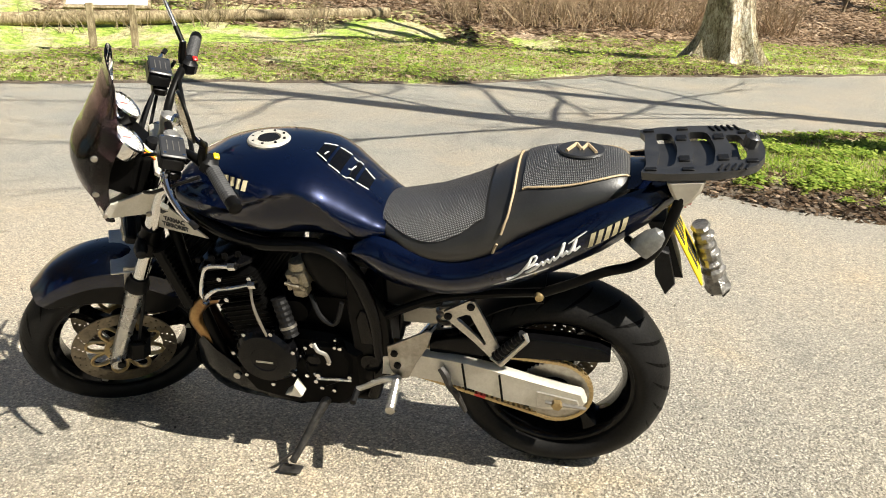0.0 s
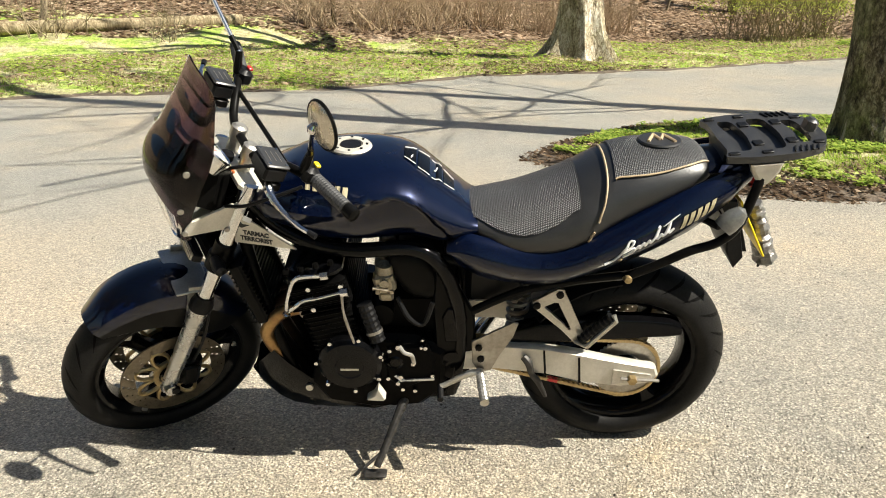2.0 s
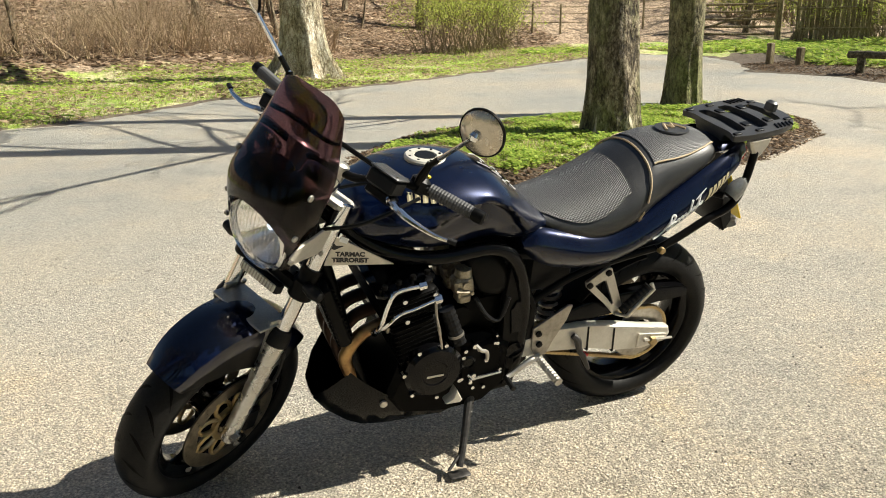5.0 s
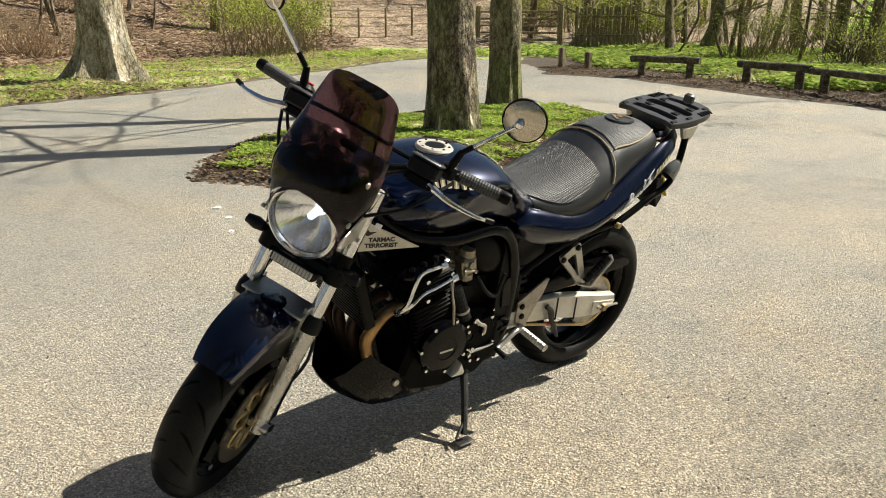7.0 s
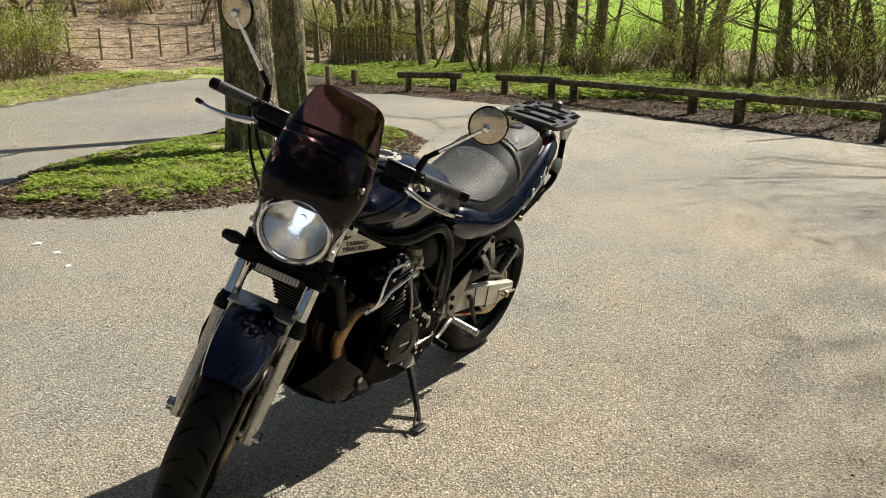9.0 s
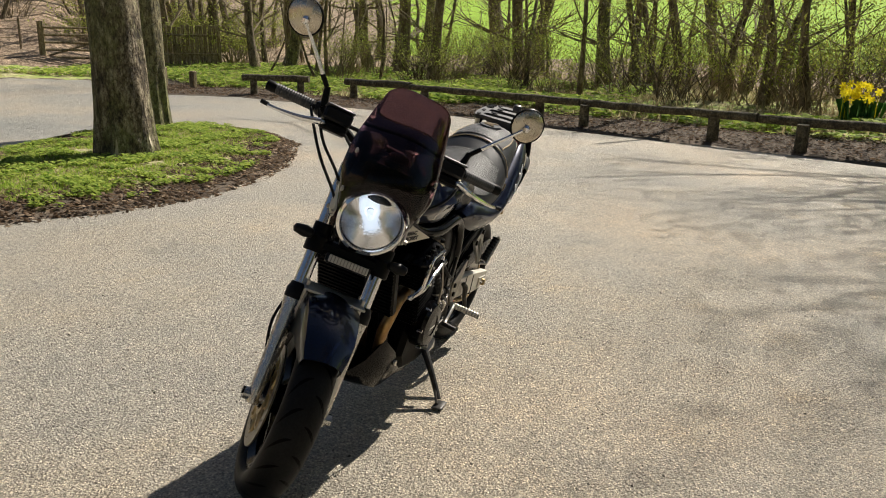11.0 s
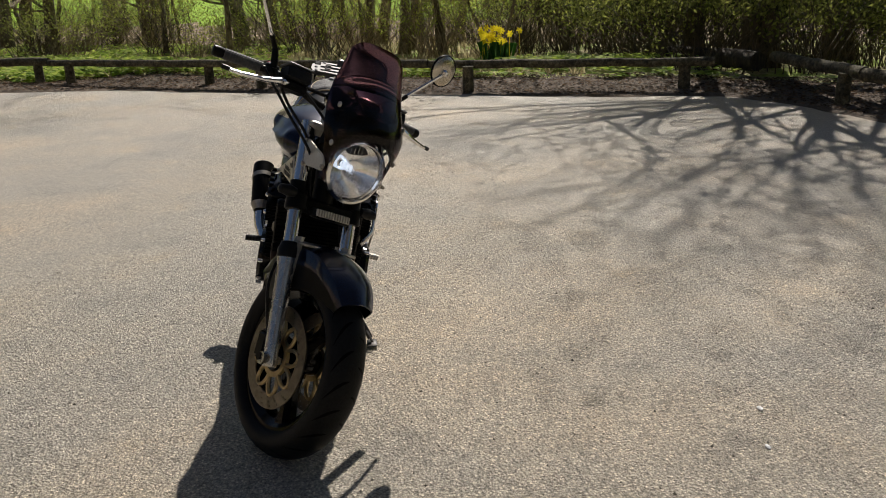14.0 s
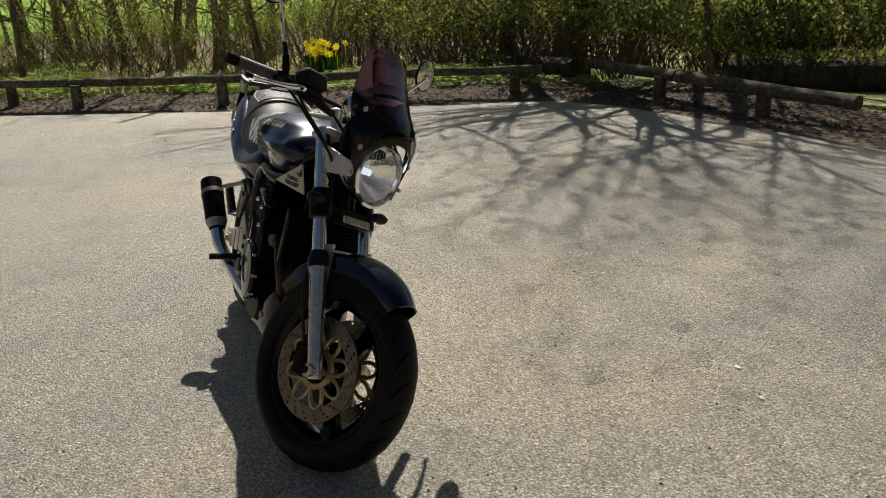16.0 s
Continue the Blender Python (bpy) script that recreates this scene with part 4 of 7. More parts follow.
scatter("grass", GARLIC, "low leafy green weeds on the lane verge", "ground plants", 8000, verge_clumps, 0.042, 45, True, 0.07)
scatter("dead_leaves", LEAF_DEAD, "dry brown leaves strewn over the lane verge", "fallen leaves", 9000, on_verge, 0.05, 46, True, 0.03)
scatter("grass", GARLIC, "bright green leafy plants under the woodland trees", "ground plants", 26000, under_trees, 0.085, 4, True, 0.14)
scatter("grass", GARLIC, "green leafy plants behind the log rail", "ground plants", 6000, behind_rail, 0.075, 14, True, 0.2)
scatter("grass", STRAW, "dry pale grass stalks under the woodland trees", "dry grass", 9000, by_wood, 0.17, 5)
scatter("dead_leaves", LEAF_DEAD, "brown fallen leaves covering the wooded slope", "fallen leaves", 36000, on_slope, 0.085, 6, True)
scatter("dead_leaves", LEAF_DARK, "dark fallen leaves along the log rail", "fallen leaves", 20000, by_rail, 0.030, 7, True)
scatter("dead_leaves", LEAF_DEAD, "small leaf scraps blown along the tarmac edges", "fallen leaves", 2600, at_edges, 0.022, 17, True)


def grit():
    rng, shape = random.Random(31), Shape()
    for _ in range(5200):
        x, y = rng.gauss(0.3, 2.6), rng.gauss(-0.6, 2.4)
        if outside(CAR_PARK, x, y) > -0.1 or outside(ISLAND, x, y) < 0.05:
            continue
        r, a = 0.0035 * rng.uniform(0.6, 1.9), rng.uniform(0, 6.3)
        c, d = math.cos(a) * r, math.sin(a) * r
        shape.add([(x + c, y + d, 0.0), (x - d * 0.8, y + c * 0.8, 0.0), (x - c, y - d, 0.0), (x + d * 0.7, y - c * 0.7, 0.0), (x + c * 0.3, y, r * 1.1)], [(0, 1, 4), (1, 2, 4), (2, 3, 4), (3, 0, 4)])
    single("grit", shape, GRIT, "loose pale and dark grit on the tarmac", "grit", kind="stuff", smooth=0)


grit()


def paper_scrap(x, y, size, turn, label="small crumpled white paper scrap on the tarmac"):
    rng = random.Random(int(x * 100) + 999)
    pts = [(size * (0.7 + 0.5 * rng.random()) * math.cos(a + turn), size * 0.6 * (0.7 + 0.5 * rng.random()) * math.sin(a + turn)) for a in np.arange(0, 6.2, 0.9)]
    s = Shape().loft([[(x + u, y + v, 0.001) for u, v in pts], [(x + u * 1.05, y + v * 1.05, 0.003 + size * 0.3 * rng.random()) for u, v in pts], [(x + u * 0.4, y + v * 0.4, 0.004 + size * 0.35) for u, v in pts]])
    single("paper_scrap", s, WHITE_PANEL, label, "litter", "scraps on the tarmac", smooth=20)


for x, y, size, turn in ((0.655, 3.23, 0.035, 0.3), (0.60, 2.92, 0.024, 0.5), (0.47, 2.59, 0.025, 1.2), (-0.95, -1.44, 0.012, 0.2), (-0.73, -1.53, 0.014, 0.9), (3.1, -5.9, 0.045, 0.4)):
    paper_scrap(x, y, size, turn)


# ---- timber: rails, benches, gate, fence, notice board ----
def log(shape, a, b, r, seed, sides=12):
    rng = random.Random(seed)
    a, b = Vector(a), Vector(b)
    n = 9
    pts = [a.lerp(b, k / n) + Vector((0, 0, rng.uniform(-0.008, 0.008))) for k in range(n + 1)]
    shape.tube(pts, [r * rng.uniform(0.94, 1.05) for _ in pts], sides)


def log_rail(posts, rail_z, label, seed, beams, thick=0.062):
    rail = thing("log_rail", label, "rail", group="low timber barriers")
    for x, y, *top in posts:
        s, top_z = Shape(), top[0] if top else rail_z
        z = height(x, y)
        s.tube([(x, y, z - 0.1), (x + 0.01, y, z + 0.2), (x, y, top_z - 0.02)], [0.085, 0.08, 0.078], 10)
        part("post", s, RAIL_WOOD, rail)
    for k, (a, b) in enumerate(beams):
        s = Shape()
        log(s, (*a[:2], a[2] if len(a) > 2 else rail_z), (*b[:2], b[2] if len(b) > 2 else rail_z + 0.01), thick, seed + k)
        part("beam", s, RAIL_WOOD, rail)


log_rail([(13.0, 9.25), (13.2, 8.15)], 0.41, "short low log bench at the car park edge", 1, [((12.95, 9.5), (13.25, 7.95))], 0.075)
log_rail([(13.1, 6.77), (12.56, 5.39)], 0.41, "short low log bench at the car park edge", 4, [((13.2, 7.0), (12.45, 5.15))], 0.075)
log_rail([(12.1, 4.7), (11.0, 2.1), (10.1, 1.15), (9.2, -0.84), (8.6, -1.95), (7.75, -4.85)], 0.405, "long low log rail on short posts, grey and weathered", 7, [((12.35, 5.1), (10.25, 1.25)), ((10.25, 1.23), (8.95, -1.4)), ((8.95, -1.42), (7.6, -5.2))])
log_rail([(5.72, -5.90, 0.41), (4.13, -6.12, 0.31)], 0.4, "low log rail with peeling bark at the car park corner", 12, [((7.9, -6.22, 0.43), (5.4, -5.92, 0.41)), ((5.4, -5.92, 0.405), (3.0, -6.24, 0.285))], 0.076)
fallen = Shape()
log(fallen, (6.3, -7.5, 0.26), (4.75, -8.86, 0.27), 0.25, 3, 16)
single("fallen_log", fallen, BARK_LOG, "thick dark fallen log with ivy behind the rail", "log")
ivy, rng_ivy = Shape(), random.Random(77)
for _ in range(900):
    t = rng_ivy.random()
    c = Vector((6.3, -7.5, 0.26)).lerp(Vector((4.75, -8.86, 0.27)), t) + Vector((0.66, -0.75, 0)) * rng_ivy.gauss(0, 0.16) + Vector((0, 0, 0.24 + rng_ivy.uniform(-0.06, 0.10)))
    leaves_at(ivy, [(c, None)], 1, 0.035, 0.02, rng_ivy)
single("ivy", ivy, LEAF_HEDGE, "trailing ivy and moss over the fallen log", "ivy", kind="stuff", smooth=0)
rotten = Shape()
log(rotten, (11.0, -6.0, 0.30), (8.7, -6.4, 0.30), 0.15, 4)
single("fallen_log", rotten, BARK_LOG, "dark rotten log lying behind the rail corner", "log")
edging = Shape()
log(edging, (-14.0, 11.85, height(-14, 11.85) + 0.08), (-4.6, 17.8, height(-4.6, 17.8) + 0.08), 0.15, 9)
single("fallen_log", edging, GREY_WOOD, "long pale log lying along the grass verge", "log")


def picket_fence():
    fence = thing("picket_fence", "old leaning wooden picket fence, weathered brown", "fence")
    a, b = Vector((22.6, 20.0)), Vector((23.75, 18.0))
    way = (b - a).normalized()
    n = 15
    for k in range(n):
        p = a.lerp(b, k / (n - 1))
        z = height(p.x, p.y)
        top = 1.55 + random.uniform(-0.08, 0.06)
        s = Shape().box((p.x, p.y, z + top / 2), (0.13, 0.03, top), Matrix.Rotation(math.atan2(way.y, way.x) + random.uniform(-0.05, 0.05), 3, "Z") @ Matrix.Rotation(random.uniform(-0.03, 0.03), 3, "Y"), 0.005)
        part("board", s, GREY_WOOD, fence)
    for h in (0.5, 1.2):
        s = Shape().tube([(a.x, a.y, height(a.x, a.y) + h), (b.x, b.y, height(b.x, b.y) + h)], 0.05, 6)
        part("crossbar", s, GREY_WOOD, fence)


def field_gate():
    gate = thing("field_gate", "five-barred wooden field gate between thick posts", "gate")
    a, b = Vector((20.6, 23.6)), Vector((22.3, 20.6))
    z = height(22.0, 21.2)
    for p in (a, b):
        part("post", Shape().tube([(p.x, p.y, z - 0.2), (p.x, p.y, z + 1.6)], 0.12, 8), GREY_WOOD, gate)
    for k in range(5):
        part("bar", Shape().tube([(a.x, a.y, z + 0.3 + 0.27 * k), (b.x, b.y, z + 0.3 + 0.27 * k)], 0.045, 6), GREY_WOOD, gate)
    part("brace", Shape().tube([(a.x, a.y, z + 0.3), (b.x, b.y, z + 1.35)], 0.04, 6), GREY_WOOD, gate)


def wire_fence():
    fence = thing("post_fence", "grey post and rail fence at the wood's edge", "fence")
    a, b = Vector((12.0, 27.4)), Vector((20.9, 25.0))
    for k in range(9):
        p = a.lerp(b, k / 8)
        z = height(p.x, p.y)
        part("post", Shape().tube([(p.x, p.y, z - 0.2), (p.x, p.y, z + 1.15)], 0.045, 6), GREY_WOOD, fence)
        if k < 8:
            q = a.lerp(b, (k + 1) / 8)
            zq = height(q.x, q.y)
            for h in (0.45, 0.78, 1.05):
                part("rail", Shape().tube([(p.x, p.y, z + h), (q.x, q.y, zq + h)], 0.014, 5), GREY_WOOD, fence)


def stump(x, y, h):
    z = height(x, y)
    single("bollard", Shape().box((x, y, z + h / 2 - 0.05), (0.15, 0.15, h + 0.1), None, 0.02), GREY_WOOD, "short square timber bollard beside the lane", "bollard", "timber bollards")


def notice_board():
    board = thing("notice_board", "wooden lectern notice board with a white sheet on two legs", "notice board")
    a, b = Vector((-8.65, 11.55)), Vector((-7.98, 11.87))
    way = (b - a).normalized()
    turn = Matrix.Rotation(math.atan2(way.y, way.x), 3, "Z")
    for p in (a, b):
        z = height(p.x, p.y)
        part("leg", Shape().box((p.x, p.y, z + 0.36), (0.13, 0.10, 0.95), turn, 0.008), GREY_WOOD, board)
    m = turn @ Matrix.Rotation(radians(38), 3, "X")
    low = Vector(((a.x + b.x) / 2 - way.x * 0.06, (a.y + b.y) / 2 - way.y * 0.06, 0.83))
    part("frame", Shape().box(low + m @ Vector((0, 0.36, 0)), (1.52, 0.80, 0.06), m, 0.01), GREY_WOOD, board)
    part("panel", Shape().box(low + m @ Vector((0, 0.38, 0.035)), (1.42, 0.70, 0.012), m, 0.004), WHITE_PANEL, board, "white printed sheet")


picket_fence()
field_gate()
wire_fence()
stump(13.95, 11.65, 0.40)
stump(13.9, 12.5, 0.5)
notice_board()


def daffodils(x, y):
    rng = random.Random(5)
    clump = thing("daffodil_clump", "clump of yellow daffodils in flower behind the rail", "flowers")
    z = height(x, y)
    leaf = Shape()
    for _ in range(90):
        a, l = rng.uniform(0, 6.3), rng.uniform(0.04, 0.20)
        p = Vector((x + rng.gauss(0, 0.11), y + rng.gauss(0, 0.12), z))
        c, d = math.cos(a), math.sin(a)
        h = rng.uniform(0.25, 0.55)
        leaf.add([p + Vector((-d, c, 0)) * 0.014, p + Vector((d, -c, 0)) * 0.014, p + Vector((c * l * 0.5, d * l * 0.5, h)) + Vector((d, -c, 0)) * 0.01, p + Vector((c * l, d * l, h * 0.95)), p + Vector((c * l * 0.5, d * l * 0.5, h)) - Vector((d, -c, 0)) * 0.01], [(0, 1, 2, 3, 4)])
    part("leaf", leaf, DAFF_LEAF, clump, "dark green strap leaves", smooth=0, kind="stuff")
    for _ in range(30):
        c = Vector((x + rng.gauss(0, 0.14), y + rng.gauss(0, 0.19), z + rng.uniform(0.48, 0.80)))
        face = Vector((-1, rng.uniform(-0.8, 0.8), rng.uniform(-0.2, 0.5))).normalized()
        m = face.to_track_quat("Z", "Y").to_matrix()
        s = Shape()
        for k in range(6):
            a = k * math.pi / 3
            s.add([c, c + m @ Vector((math.cos(a - 0.42) * 0.045, math.sin(a - 0.42) * 0.045, 0.008)), c + m @ Vector((math.cos(a) * 0.072, math.sin(a) * 0.072, 0.0)), c + m @ Vector((math.cos(a + 0.42) * 0.045, math.sin(a + 0.42) * 0.045, 0.008))], [(0, 1, 2, 3)])
        s.loft([[c + m @ Vector((math.cos(j) * r, math.sin(j) * r, h)) for j in np.arange(0, 6.28, 0.785)] for r, h in ((0.012, 0.0), (0.016, 0.02), (0.022, 0.032))], True, False)
        s.tube([c, c + Vector((0.02, 0, -0.4))], 0.004, 3, False)
        part("flower", s, PETAL, clump, smooth=0)


daffodils(11.8, -2.95)


# ---- the motorcycle: x to the rear, y to its right, z up along its leaning middle plane ----
LEAN_ANGLE, STEER = 13.0, 33.0
bike = thing("motorcycle", "dark blue naked motorcycle with smoked flyscreen, leaning on its side stand", "motorcycle", pose(0, 0.012, 0.0, LEAN_ANGLE, 0, 0))
RAKE = 25.6
head_up = Vector((math.sin(radians(RAKE)), 0, math.cos(radians(RAKE))))
head_back = Vector((math.cos(radians(RAKE)), 0, -math.sin(radians(RAKE))))
FORK = Matrix(((head_back.x, 0, head_up.x, -0.797), (0, 1, 0, 0), (head_back.z, 0, head_up.z, 0), (0, 0, 0, 1))) @ Matrix.Rotation(radians(STEER), 4, "Z")


def bpart(name, shape, mat, label="", parent=None, smooth=None):
    """A part of the machine in its own frame."""
    return part(name, shape.moved(Matrix.Diagonal((1.006, 1, 0.990, 1))), mat, parent or bike, label, smooth)


def fpart(name, shape, mat, label="", parent=None, smooth=None):
    """A part that turns with the steering: x back, y right, z up along the steering axis."""
    return part(name, shape.moved(FORK), mat, parent or bike, label, smooth)


def spline(xs, ys, x):
    """Smooth value through given points."""
    if x <= xs[0]:
        return ys[0]
    for i in range(len(xs) - 1):
        if x <= xs[i + 1]:
            t = (x - xs[i]) / (xs[i + 1] - xs[i])
            d = lambda k: 0.5 * (ys[min(k + 1, len(ys) - 1)] - ys[max(k - 1, 0)])
            return (2 * t ** 3 - 3 * t * t + 1) * ys[i] + (t ** 3 - 2 * t * t + t) * d(i) + (3 * t * t - 2 * t ** 3) * ys[i + 1] + (t ** 3 - t * t) * d(i + 1)
    return ys[-1]


# wheels, built at the origin with the axle along y
def tyre_shape(radius, rim, width):
    h = width / 2
    prof = []
    for k in range(-10, 11):
        a = k / 10 * radians(78)
        rr = radius - h * 0.92 * (1 - math.cos(a)) * 0.95
        prof.append((rr, h * math.sin(a) / math.sin(radians(78))))
    side = [(rim + (prof[-1][0] - rim) * f, h * w) for f, w in ((0.6, 1.0), (0.25, 0.94), (0.0, 0.80))]
    full = [(r, -y) for r, y in side[::-1]] + prof + side + [(rim - 0.006, h * 0.5), (rim - 0.006, -h * 0.5)]
    full.append(full[0])
    return Shape().lathe(full, sides=72)


# flat strips laid on the tyre; the grooves' shade is in their black
def groove_strips(radius, width, count):
    s = Shape()
    h = width / 2
    for k in range(count):
        for side in (-1, 1):
            pts = []
            for i in range(7):
                u = 0.12 + 0.8 * i / 6
                a = u * radians(74)
                rr = radius - h * 0.92 * (1 - math.cos(a)) * 0.95 + 0.0012
                y = side * h * math.sin(a) / math.sin(radians(78))
                t = 2 * math.pi * (k + (0.5 if side > 0 else 0)) / count + 0.28 * u * u
                pts.append((t, rr, y))
            rows = []
            for i, (t, rr, y) in enumerate(pts):
                w = 0.0065 * math.sin(math.pi * (i + 0.35) / 6.7)
                rows.append([(rr * math.cos(t - w / rr * 1.0), y, rr * math.sin(t - w / rr)), (rr * math.cos(t + w / rr), y, rr * math.sin(t + w / rr))])
            s.loft(rows, False, False)
    return s


def rim_shape(rim, width):
    h = width / 2
    return Shape().lathe([(rim + 0.008, -h), (rim + 0.010, -h * 0.93), (rim - 0.004, -h * 0.86), (rim - 0.018, -h * 0.5), (rim - 0.022, 0), (rim - 0.018, h * 0.5), (rim - 0.004, h * 0.86), (rim + 0.010, h * 0.93), (rim + 0.008, h),
                          (rim - 0.012, h * 0.95), (rim - 0.032, h * 0.55), (rim - 0.036, 0), (rim - 0.032, -h * 0.55), (rim - 0.012, -h * 0.95), (rim + 0.008, -h)], sides=64)


def spoke_shape(angle, rim, hub, width):
    s = Shape()
    rings = []
    for r, w, d in ((hub * 0.8, 0.036, width * 0.42), (hub + 0.03, 0.026, width * 0.32), (0.62 * rim, 0.023, width * 0.26), (rim - 0.045, 0.030, width * 0.30), (rim - 0.024, 0.052, width * 0.36)):
        ring = []
        for j in range(8):
            a = 2 * math.pi * (j + 0.5) / 8
            u, v = w * math.cos(a) * 1.08, d * math.sin(a) * 1.08
            ring.append((r * math.cos(angle) - u * math.sin(angle), v, r * math.sin(angle) + u * math.cos(angle)))
        rings.append(ring)
    return s.loft(rings)


def disc_shape(r0, r1, y, thick, holes=True):
    s = Shape()
    seg, rows = 84, 7
    for side in (-1, 1):
        verts = [((r0 + (r1 - r0) * i / rows) * math.cos(2 * math.pi * j / seg), y + side * thick / 2, (r0 + (r1 - r0) * i / rows) * math.sin(2 * math.pi * j / seg)) for i in range(rows + 1) for j in range(seg)]
        faces = []
        for i in range(rows):
            for j in range(seg):
                if holes and (j + i // 2) % 4 == 0 and i % 2 == 1:
                    continue
                k = (j + 1) % seg
                faces.append((i * seg + j, i * seg + k, (i + 1) * seg + k, (i + 1) * seg + j))
        s.add(verts, faces)
    for r in (r0, r1):
        s.lathe([(r, y - thick / 2), (r, y + thick / 2)], sides=seg)
    return s


def carrier_ring(y, r_in, thick=0.006):
    return Shape().lathe([(r_in, y - thick), (r_in + 0.016, y - thick), (r_in + 0.016, y + thick), (r_in, y + thick), (r_in, y - thick)], sides=40)


def carrier_arm(y, r_in, r_out, arms, k):
    pts = []
    for i in range(9):
        t = i / 8
        ang = 2 * math.pi * k / arms + (t - 0.5) * 2 * math.pi / arms * 0.92
        r = r_in + 0.010 + (r_out - r_in - 0.006) * math.sin(math.pi * t) ** 0.7
        pts.append((r * math.cos(ang), y, r * math.sin(ang)))
    return Shape().tube(pts, 0.0065, 6)


def wheel(name, radius, rim, width, move, label, spoke_turn, groove_count):
    w = new(name)
    w.parent = bike
    w["label"] = label
    p = lambda n, s, m, l="", sm=None: part(n, s.moved(move), m, w, l, sm)
    p("tyre", tyre_shape(radius, rim, width), RUBBER, "worn black sport tyre")
    p("tread", groove_strips(radius, width, groove_count), ENGINE_BLACK, sm=0)["kind"] = "stuff"
    p("rim", rim_shape(rim, width * 0.72), BLACK_GLOSS, "black cast alloy rim")
    for k in range(3):
        p("spoke", spoke_shape(spoke_turn + 2 * math.pi * k / 3, rim, 0.05, width * 0.72), BLACK_GLOSS)
    p("hub", Shape().lathe([(0.014, -0.085), (0.04, -0.082), (0.045, -0.03), (0.05, 0), (0.045, 0.03), (0.04, 0.082), (0.014, 0.085)], sides=28), BLACK_GLOSS)
    return w, p


front_move = FORK @ Matrix.Translation((0.004, 0, 0.304))
fw, fp = wheel("front_wheel", 0.297, 0.218, 0.122, front_move, "black three-spoke front wheel with drilled discs", 0.5, 22)
for side in (-1, 1):
    fp("brake_disc", disc_shape(0.112, 0.155, side * 0.070, 0.005), DISC_STEEL, "drilled brown-tinged brake disc", 0)
    fp("disc_carrier", carrier_ring(side * 0.069, 0.045), GOLD, "gold disc carrier ring")
    for k in range(8):
        fp("carrier_arm", carrier_arm(side * 0.069, 0.045, 0.112, 8, k), GOLD)
rear_move = Matrix.Translation((0.715, 0, 0.312))
rw, rp = wheel("rear_wheel", 0.313, 0.218, 0.178, rear_move, "black three-spoke rear wheel with gold chain sprocket", 1.1, 24)
rp("brake_disc", disc_shape(0.070, 0.118, 0.085, 0.005), DISC_STEEL, "drilled rear brake disc", 0)
sprocket = Shape()
teeth = 45
outer = [((0.094 + (0.006 if j % 2 else 0)) * math.cos(math.pi * j / teeth), (0.094 + (0.006 if j % 2 else 0)) * math.sin(math.pi * j / teeth)) for j in range(2 * teeth)]
sprocket.loft([[(0.05 * math.cos(math.pi * j / teeth), -0.093, 0.05 * math.sin(math.pi * j / teeth)) for j in range(2 * teeth)], [(x, -0.093, z) for x, z in outer], [(x, -0.087, z) for x, z in outer], [(0.05 * math.cos(math.pi * j / teeth), -0.087, 0.05 * math.sin(math.pi * j / teeth)) for j in range(2 * teeth)]], True, False)
rp("sprocket", sprocket, STEEL, "toothed rear sprocket", 30)
for k in range(3):
    a = 0.4 + 2.09 * k
    fp("balance_weight", Shape().box((0.2 * math.cos(a), -0.036, 0.2 * math.sin(a)), (0.02, 0.006, 0.02), None, 0.002), ALLOY)

# chain
chain = new("drive_chain")
chain.parent = bike
chain["label"] = "gold drive chain with one red link"
path = []
for k in range(19):
    a = radians(-96 + 186 * k / 18)
    path.append((0.715 + 0.101 * math.cos(a), 0.312 + 0.101 * math.sin(a)))
path += [(0.22 + 0.04 * math.cos(radians(a)), 0.385 + 0.04 * math.sin(radians(a))) for a in range(95, 266, 28)]
path.append(path[0])
run, last, steps = [], None, 0.0159
lens = [math.dist(a, b) for a, b in zip(path, path[1:])]
total, d, i, acc = sum(lens), 0.0, 0, 0.0
while d < total:
    while acc + lens[i] < d:
        acc += lens[i]
        i += 1
    t = (d - acc) / lens[i]
    a, b = path[i], path[i + 1]
    run.append((a[0] + (b[0] - a[0]) * t, a[1] + (b[1] - a[1]) * t, math.atan2(b[1] - a[1], b[0] - a[0])))
    d += steps
link = Shape()
for side in (-1, 1):
    link.loft([[(0.0052 * math.cos(j) + math.copysign(0.0035, math.cos(j)), side * 0.006 + o, 0.0058 * math.sin(j)) for j in np.arange(0.1, 6.3, 0.7)] for o in (-0.0012, 0.0012)])
link.tube([(-0.008, -0.008, 0), (-0.008, 0.008, 0)], 0.0045, 7)
link_gold = link_mesh("link", link, GOLD)
link_data = link_gold.data
bpy.data.objects.remove(link_gold)
link_red = link_data.copy()
link_red.materials[0] = RED
for k, (x, z, a) in enumerate(run):
    lk = new("link", link_red if k in (len(run) - 14, len(run) - 13) else link_data)
    lk.parent = chain
    lk.matrix_basis = Matrix.Translation((x, -0.090, z)) @ Matrix.Rotation(-a, 4, "Y")

